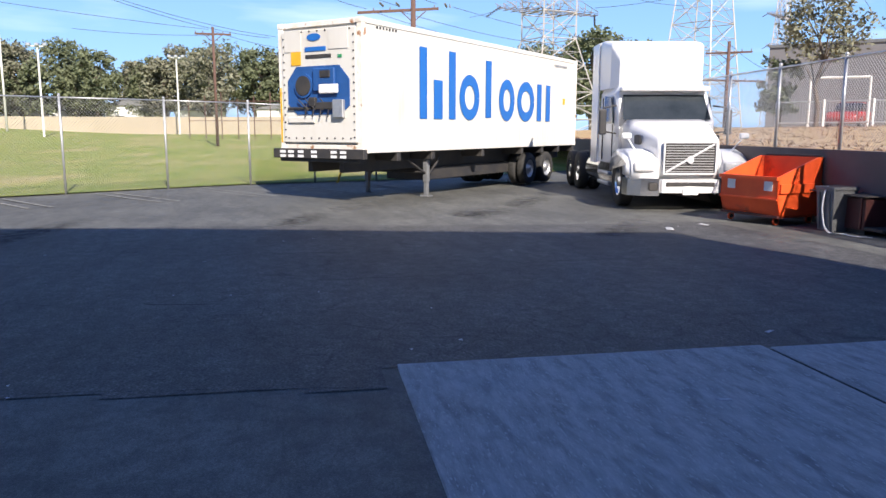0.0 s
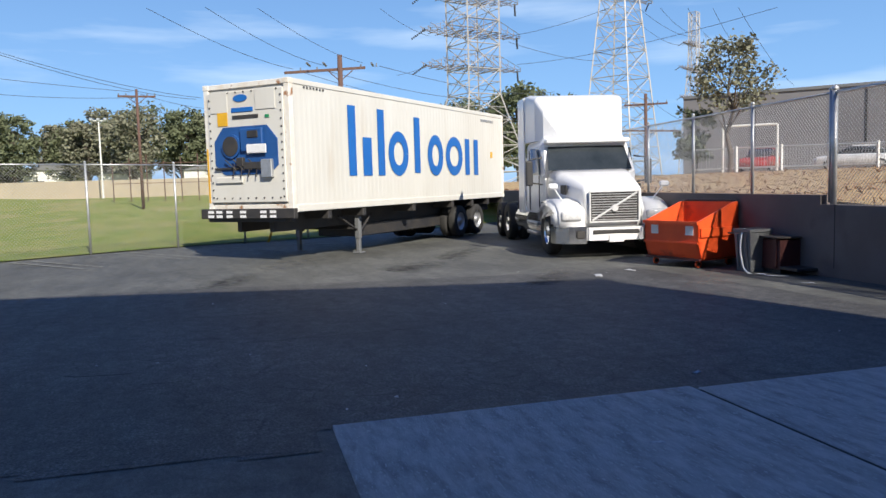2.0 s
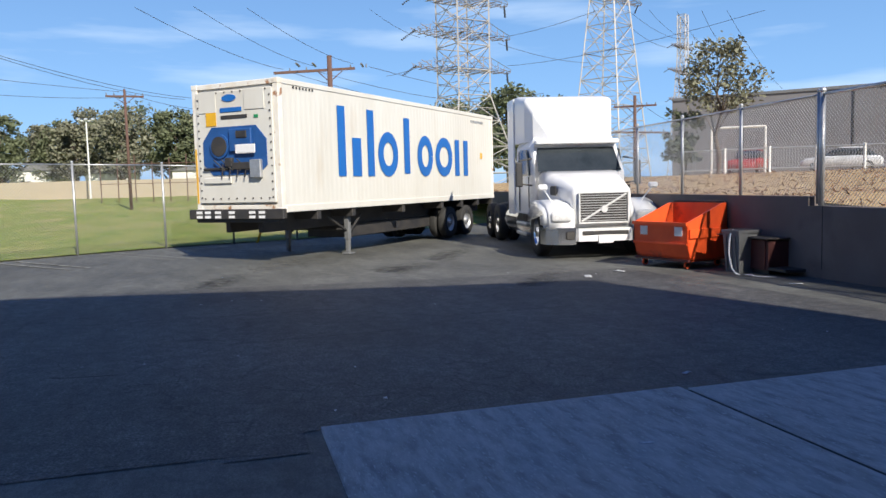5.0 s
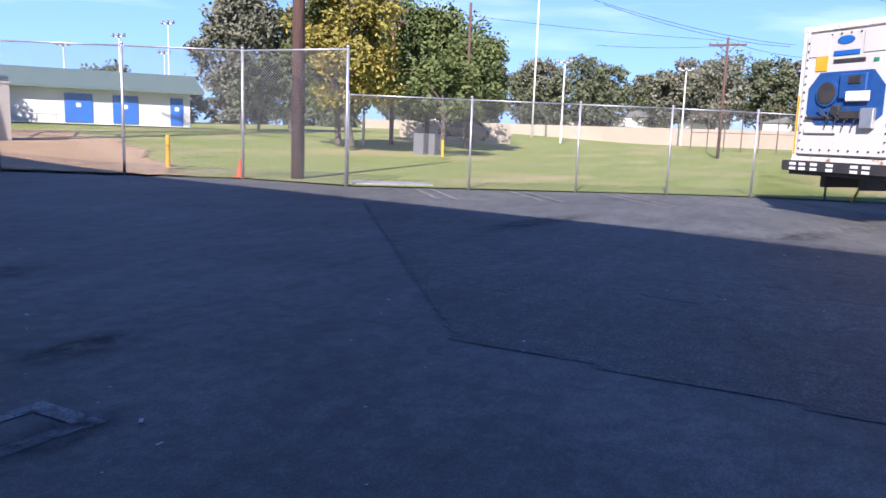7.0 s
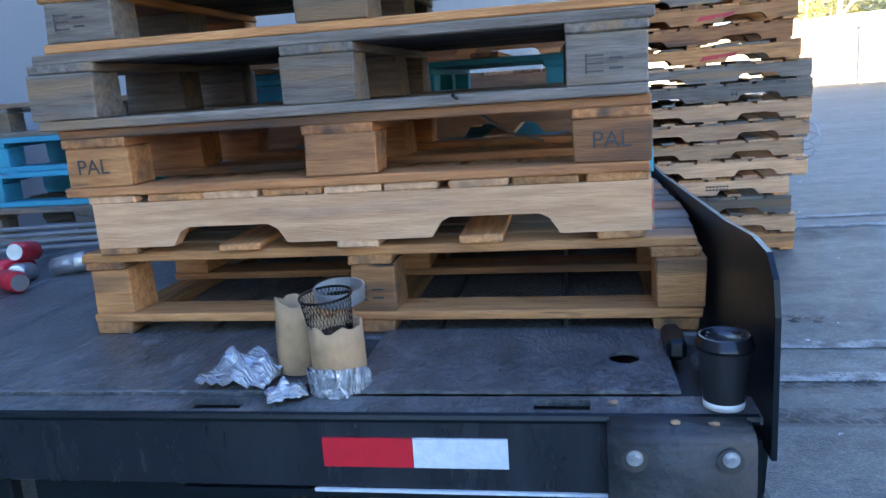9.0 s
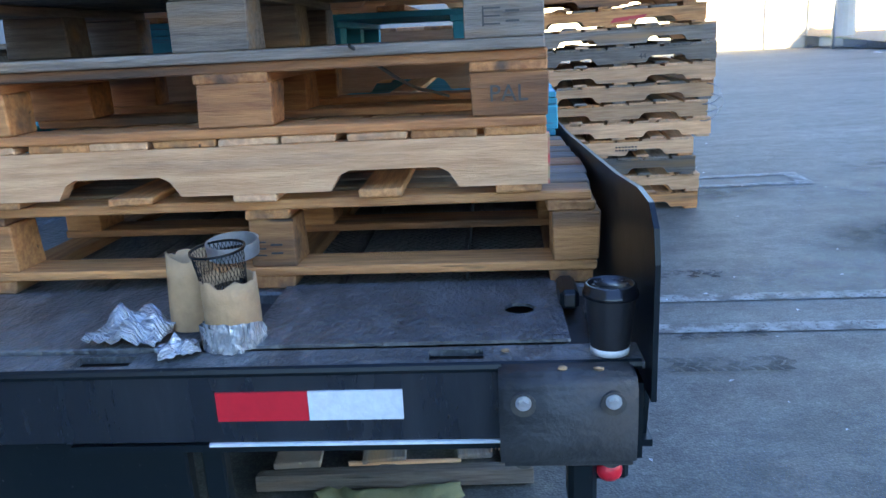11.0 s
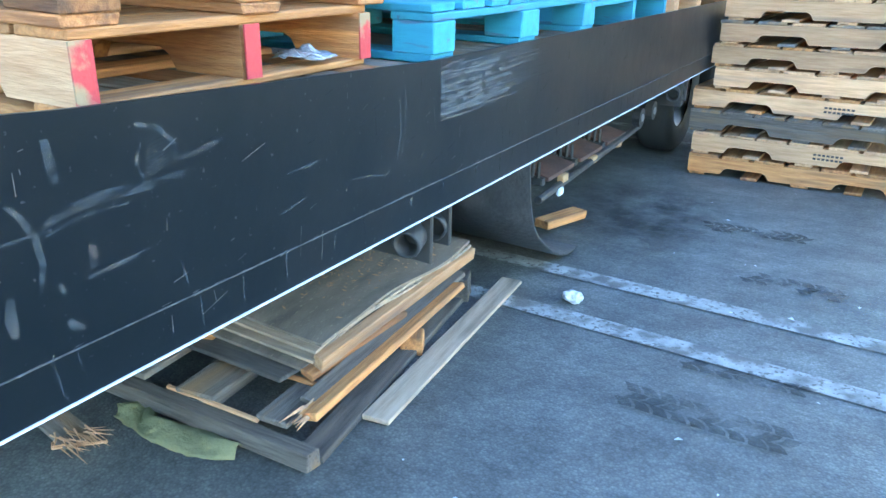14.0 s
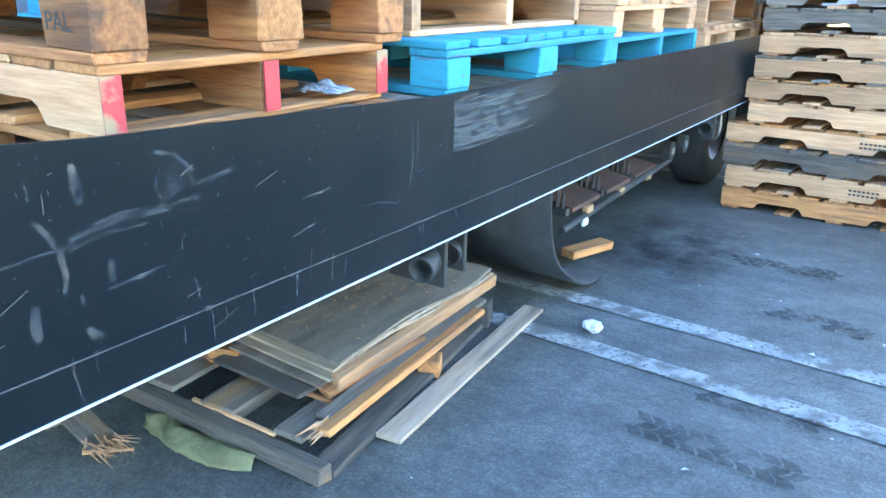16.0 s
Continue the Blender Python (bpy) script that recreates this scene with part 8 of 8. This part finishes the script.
for k, (dz, o, mm_) in enumerate(((0.185, -0.09, PW), (0.203, -0.03, M["plank_grey"]), (0.220, -0.012, M["plank_grey"]), (0.234, 0.0, PW))):
    ob = thing("plywood_sheet", pose(0, 0, 0), "delaminated grey plywood sheet leaning on debris", "plywood", "plywood")
    bm = bm_new()
    nx, ny = 6, 18
    vs = []
    for i in range(nx + 1):
        rw = []
        for j in range(ny + 1):
            u, v = i / nx, j / ny
            p = Vector((-0.78, 1.11 + 0.026 * k, 0)).lerp(Vector((-0.35 + o * 0.3, 1.10 + 0.02 * k, 0)), u).lerp(Vector((-0.70, 1.95, 0)).lerp(Vector((-0.325 + o * 0.3, 2.0, 0)), u), v)
            rw.append(bm.verts.new((p.x + 0.006 * math.sin(v * 11 + k * 2) * u, p.y, sheet_z(dz, u, v, k))))
        vs.append(rw)
    fs = [bm.faces.new((vs[i][j], vs[i + 1][j], vs[i + 1][j + 1], vs[i][j + 1])) for i in range(nx) for j in range(ny)]
    r_ = bmesh.ops.extrude_face_region(bm, geom=fs)
    for v in r_["geom"]:
        if isinstance(v, bmesh.types.BMVert):
            v.co.z -= 0.009
    bmesh.ops.recalc_face_normals(bm, faces=bm.faces[:])
    part("sheet", bm, mm_, ob)
bm = bm_new()
rf = random.Random(8)
for i in range(170):                                  # shavings and crumbs on the top sheet
    u, v = (rf.gauss(0.45, 0.18), rf.gauss(0.5, 0.15)) if i % 3 else (rf.uniform(0.1, 0.95), rf.uniform(0.1, 0.95))
    p = Vector((-0.77, 1.20, 0)).lerp(Vector((-0.37, 1.18, 0)), u).lerp(Vector((-0.69, 1.93, 0)).lerp(Vector((-0.34, 1.97, 0)), u), v)
    z = sheet_z(0.234, u, v, 3) + 0.003
    a, l, w = rf.uniform(0, 6.3), rf.uniform(0.004, 0.016), rf.uniform(0.0015, 0.005)
    c, s_ = math.cos(a), math.sin(a)
    mesh_lines(bm, [[(p.x + c * l, p.y + s_ * l, z + 0.003), (p.x - s_ * w, p.y + c * w, z), (p.x - c * l, p.y - s_ * l, z), (p.x + s_ * w, p.y - c * w, z + 0.002)]])
tagged(part("wood_shavings", bm, M["wood_pale"]), "pale wood shavings strewn on the plywood", "shavings", kind="stuff")
for i in range(2):
    ob = plank(None, (-0.15 if i == 0 else -0.37, 1.13 if i == 0 else 2.78, 0.012 if i == 0 else 0.05), (-0.245 if i == 0 else -0.28, 2.20 if i == 0 else 3.04, 0.012 if i == 0 else 0.05), 0.085, 0.016 if i == 0 else 0.04, M["plank_grey"] if i == 0 else PN, i, "loose_plank")
    tagged(ob, ("long pale plank lying beside the debris on asphalt", "short pale plank under the trailer on asphalt")[i], "plank", "loose planks")
ob = plank(None, (-1.0, 0.695, 0.012), (-0.76, 0.655, 0.012), 0.085, 0.016, PG, 1, "splintered_board")
tagged(ob, "short splintered board end lying on the asphalt", "board")
bm = bm_new()
for i in range(46):
    a = Vector((-0.80 + rs.uniform(-0.04, 0.05), 0.655 + rs.uniform(-0.042, 0.042), 0.006 + rs.uniform(0, 0.022)))
    b = a + Vector((rs.uniform(0.02, 0.11), rs.uniform(-0.03, 0.035), rs.uniform(-0.004, 0.012)))
    b.z = max(b.z, 0.003)
    rod(bm, a, b, 0.0035, 0.0006, seg=4)
rod(bm, (-0.80, 0.60, 0.012), (-0.69, 0.685, 0.02), 0.006, 0.004, seg=5)
tagged(part("loose_splinters", bm, M["wood_pale"]), "pale splinters at a broken board end", "splinters", kind="stuff")
ob = plank(None, (-1.02, 0.61, 0.022), (-1.0, 0.74, 0.022), 0.03, 0.04, PP, 1, "wood_block")
tagged(ob, "small pale wood block lying on the asphalt", "wood block")
bm = bm_new()
rc_ = random.Random(3)
n_, prev = 26, None
for i in range(n_ + 1):                               # a flat folded piece with a tail to one side
    u = i / n_
    x = -0.80 + 0.43 * u
    y0 = 0.785 - 0.03 * math.sin(math.pi * u) + 0.10 * max(0.0, u - 0.75) + 0.004 * rc_.uniform(-1, 1)
    y1 = 0.80 + 0.10 * math.exp(-((u - 0.12) / 0.09) ** 2) + 0.05 * smoothstep((u - 0.15) / 0.4) + 0.05 * u + 0.004 * rc_.uniform(-1, 1)
    cur = []
    for j in range(9):
        v = j / 8
        z = 0.004 + 0.022 * abs(math.sin(7.5 * u + 3.2 * v)) * math.sin(math.pi * v) + 0.012 * math.exp(-((v - 0.55 - 0.2 * math.sin(5 * u)) / 0.12) ** 2)
        cur.append(bm.verts.new((x + 0.01 * math.sin(6 * v + 9 * u), y0 + (y1 - y0) * v, z)))
    if prev:
        for j in range(8):
            bm.faces.new((prev[j], cur[j], cur[j + 1], prev[j + 1]))
    prev = cur
ob = part("green_cloth", bm, M["cloth"], smooth=True)
ob.modifiers.new("thickness", 'SOLIDIFY').thickness = 0.002
tagged(ob, "crumpled olive green cloth lying under the trailer", "cloth")
bm = bm_new()
bmesh.ops.create_icosphere(bm, subdivisions=4, radius=0.034, matrix=Matrix.Diagonal((1.15, 0.85, 0.6, 1)))
for v in bm.verts:
    v.co *= 1 + 0.34 * noise.noise(v.co * 48) + 0.22 * abs(noise.noise(v.co * 120))
tagged(part("paper_ball", bm, M["paper"], m=pose(0.03, 2.16, 0.02)), "crumpled white paper ball on the asphalt", "paper")

# ---- marks and litter on the yard ----
ob = plank(None, (3.16, 5.07, 0.012), (3.42, 4.61, 0.012), 0.045, 0.02, PP, 2, "loose_stick")
tagged(ob, "pale wooden stick lying on the asphalt", "stick")

def decal(name, x, y, rx, ry, rz, material, label, cat, group, z=0.0065):
    """A thin patch of dirt with a faded rim."""
    bm = bm_new()
    bm.faces.new([bm.verts.new((math.cos(2 * math.pi * i / 24), math.sin(2 * math.pi * i / 24), 0)) for i in range(24)])
    o = part(name, bm, material, m=pose(x, y, gz(x, y) + z, 0, 0, rz) @ Matrix.Diagonal((rx, ry, 1, 1)))
    tagged(o, label, cat, group, kind="stuff")


for i, (x, y, rx, ry, rz) in enumerate(((2.1, 3.3, 0.75, 0.45, 20), (-0.05, 3.3, 0.55, 0.75, 10), (2.9, 3.0, 0.6, 0.3, 0), (1.1, 0.6, 0.22, 0.15, 0), (1.0, 4.6, 1.2, 0.35, 8), (3.6, 5.5, 1.4, 0.4, 15), (0.6, 5.8, 0.9, 0.5, 0),
                                       (1.9, 1.9, 0.5, 0.25, 0), (14.5, -4.5, 2.2, 0.7, -40), (13.2, -1.0, 1.8, 0.5, -20), (11.0, -6.0, 2.2, 0.4, -35), (17.5, -6.5, 2.5, 0.6, -30), (12.0, 3.0, 2.5, 0.5, -10))):
    decal("oil_stain", x, y, rx, ry, rz, M["oil"], "dark oil stain on the asphalt", "stain", "stains", 0.0062 + 0.0002 * i)
for i, (x, y, rx, ry, rz) in enumerate(((1.4, 2.6, 0.8, 0.4, 10), (0.7, 0.9, 0.6, 0.35, 30), (2.6, 4.4, 1.0, 0.5, 0), (12.5, -7.0, 1.8, 0.5, -30), (9.8, -8.2, 1.4, 0.4, -40), (16.0, -2.0, 2.4, 0.7, -30))):
    decal("dust_patch", x, y, rx, ry, rz, M["pale_dust"], "pale dust patch on the asphalt", "dust", "dust patches", 0.0092 + 0.0002 * i)
def tread_print(x, y, length, width, rz, rows, label, seed):
    """Prints of slanting tyre lugs in two or three staggered rows."""
    rr = random.Random(seed)
    bm = bm_new()
    n = int(length / 0.052)
    for j in range(rows):
        for i in range(n):
            if rr.random() < 0.12:
                continue
            cx, cy = (i + 0.5 * (j % 2) - n / 2) * 0.052, (j - (rows - 1) / 2) * width / rows
            hx, hy, sh = 0.021, width / rows * 0.46, 0.012 * (1 if j % 2 else -1)
            q = [(-hx - sh, -hy), (hx - sh, -hy), (hx + 0.006, 0), (hx + sh, hy), (-hx + sh, hy), (-hx + 0.006, 0)]
            bm.faces.new([bm.verts.new((cx + a + rr.uniform(-0.003, 0.003), cy + b + rr.uniform(-0.003, 0.003), 0)) for a, b in q])
    o = part("tyre_mark", bm, M["tread"], m=pose(x, y, 0.0106, 0, 0, rz))
    tagged(o, label, "tyre mark", "tyre marks", kind="stuff")


for i, (x, y, l, w, rz, k) in enumerate(((0.64, 1.615, 0.48, 0.13, -2, 3), (0.70, 1.90, 0.40, 0.07, 1, 2), (0.74, 2.72, 0.40, 0.13, -4, 3), (0.5, 3.3, 0.5, 0.13, 4, 3))):
    tread_print(x, y, l, w, rz, k, "dark tyre tread print on the asphalt", 40 + i)
for i, (r_, x, z) in enumerate(((0.07, 1.27, 0.80), (0.055, 1.30, 0.74), (0.06, 1.26, 0.68))):
    tube("plastic_strap", [(1.12, 4.35 + 0.02 * i, z + 0.02), (x - 0.02, 4.18, z + r_ * 0.9), (x + r_ * 0.5, 4.12, z + 0.01), (x - 0.01, 4.13, z - r_ * 0.8), (1.12, 4.36, z - 0.03)], 0.004, M["film"], "loop of clear plastic strap hanging off the pallet stack", "strap")
# cracks and seams
def crack(pts, w, label, material=None, seed=0):
    rr = random.Random(seed)
    bm = bm_new()
    pp = []
    for (x0, y0), (x1, y1) in zip(pts, pts[1:]):
        n = max(2, int(math.hypot(x1 - x0, y1 - y0) / 0.12))
        for i in range(n):
            f = i / n
            pp.append((x0 + (x1 - x0) * f + rr.uniform(-0.02, 0.02), y0 + (y1 - y0) * f + rr.uniform(-0.02, 0.02)))
    for (x0, y0), (x1, y1) in zip(pp, pp[1:]):
        d = Vector((x1 - x0, y1 - y0)).normalized()
        nx, ny = -d.y * w / 2, d.x * w / 2
        mesh_lines(bm, [[(x0 + nx, y0 + ny, gz(x0, y0) + 0.0068), (x0 - nx, y0 - ny, gz(x0, y0) + 0.0068), (x1 - nx, y1 - ny, gz(x1, y1) + 0.0068), (x1 + nx, y1 + ny, gz(x1, y1) + 0.0068)]])
    tagged(part("crack", bm, material or M["joint"]), label, "crack", "cracks", kind="stuff")


crack([(8.27, 3.82), (6.4, 2.5), (4.72, 1.25)], 0.012, "faint pale paving seam in the asphalt", M["smear"], 1)
crack([(4.49, 2.2), (4.49, 0.6), (4.2, -1.78)], 0.016, "thin pale paving seam in the asphalt", M["smear"], 2)
crack([(6.74, -0.3), (6.75, 0.0), (6.9, 0.4)], 0.025, "short dark crack in the asphalt", None, 3)
crack([(6.3, -0.9), (6.25, -0.3)], 0.014, "short dark crack in the asphalt", None, 4)
crack([(7.8, -3.2), (7.7, -1.2)], 0.014, "short dark crack in the asphalt", None, 5)
crack([(8.6, -5.6), (8.5, -3.8)], 0.014, "short dark crack in the asphalt", None, 6)
crack([(9.6, -2.6), (9.55, 0.6)], 0.014, "short dark crack in the asphalt", None, 7)
# scattered crumbs and paper bits
bm = bm_new()
rl = random.Random(17)
for i in range(130):
    near = rl.random() < 0.6
    x, y = (rl.uniform(-0.1, 3.2), rl.uniform(0.2, 7.5)) if near else (rl.uniform(1.5, 13), rl.uniform(-8, 9))
    if -1.7 < x < 4.7 and -10 < y < -1.7:
        continue
    s = rl.uniform(0.003, 0.009) if near else rl.uniform(0.006, 0.018)
    a = rl.uniform(0, 6.3)
    z = gz(x, y) + 0.007
    c, q = math.cos(a) * s, math.sin(a) * s
    v = [bm.verts.new((x + c * 1.6, y + q * 1.6, z)), bm.verts.new((x - q, y + c, z + s * 0.6)), bm.verts.new((x - c * 1.6, y - q * 1.6, z)), bm.verts.new((x + q, y - c, z + s * 0.3))]
    bm.faces.new(v)
tagged(part("litter_bits", bm, M["paper"]), "small pale bits of litter on the asphalt", "litter", kind="stuff")
for i, (x, y, w) in enumerate(((2.07, 1.42, 0.025), (2.22, 1.7, 0.035), (3.65, -3.63, 0.06), (4.98, -4.8, 0.06), (11.6, -7.3, 0.2), (12.1, -8.2, 0.14), (9.0, -9.4, 0.12), (11.0, 22.0, 0.25))):
    crumple("paper_scrap", pose(x, y, gz(x, y) + 0.006, 0, 0, 40 * i), w * 1.6, w * 0.6, w * 0.15, M["paper"], "pale paper scrap lying on the asphalt", "paper", 20 + i, 5)
tube("twig", [(0.66, 0.12, 0.008), (0.74, 0.08, 0.012), (0.78, 0.0, 0.01), (0.86, -0.05, 0.008)], 0.004, M["bark"], "thin dry twig lying on the asphalt", "twig")
bm = bm_new()
rod(bm, (23.75, -2.12, -0.2), (23.70, -2.62, 1.15), 0.035, seg=8)
tagged(part("guy_guard", bm, M["yellow"]), "yellow plastic guard on a guy wire", "guy guard")
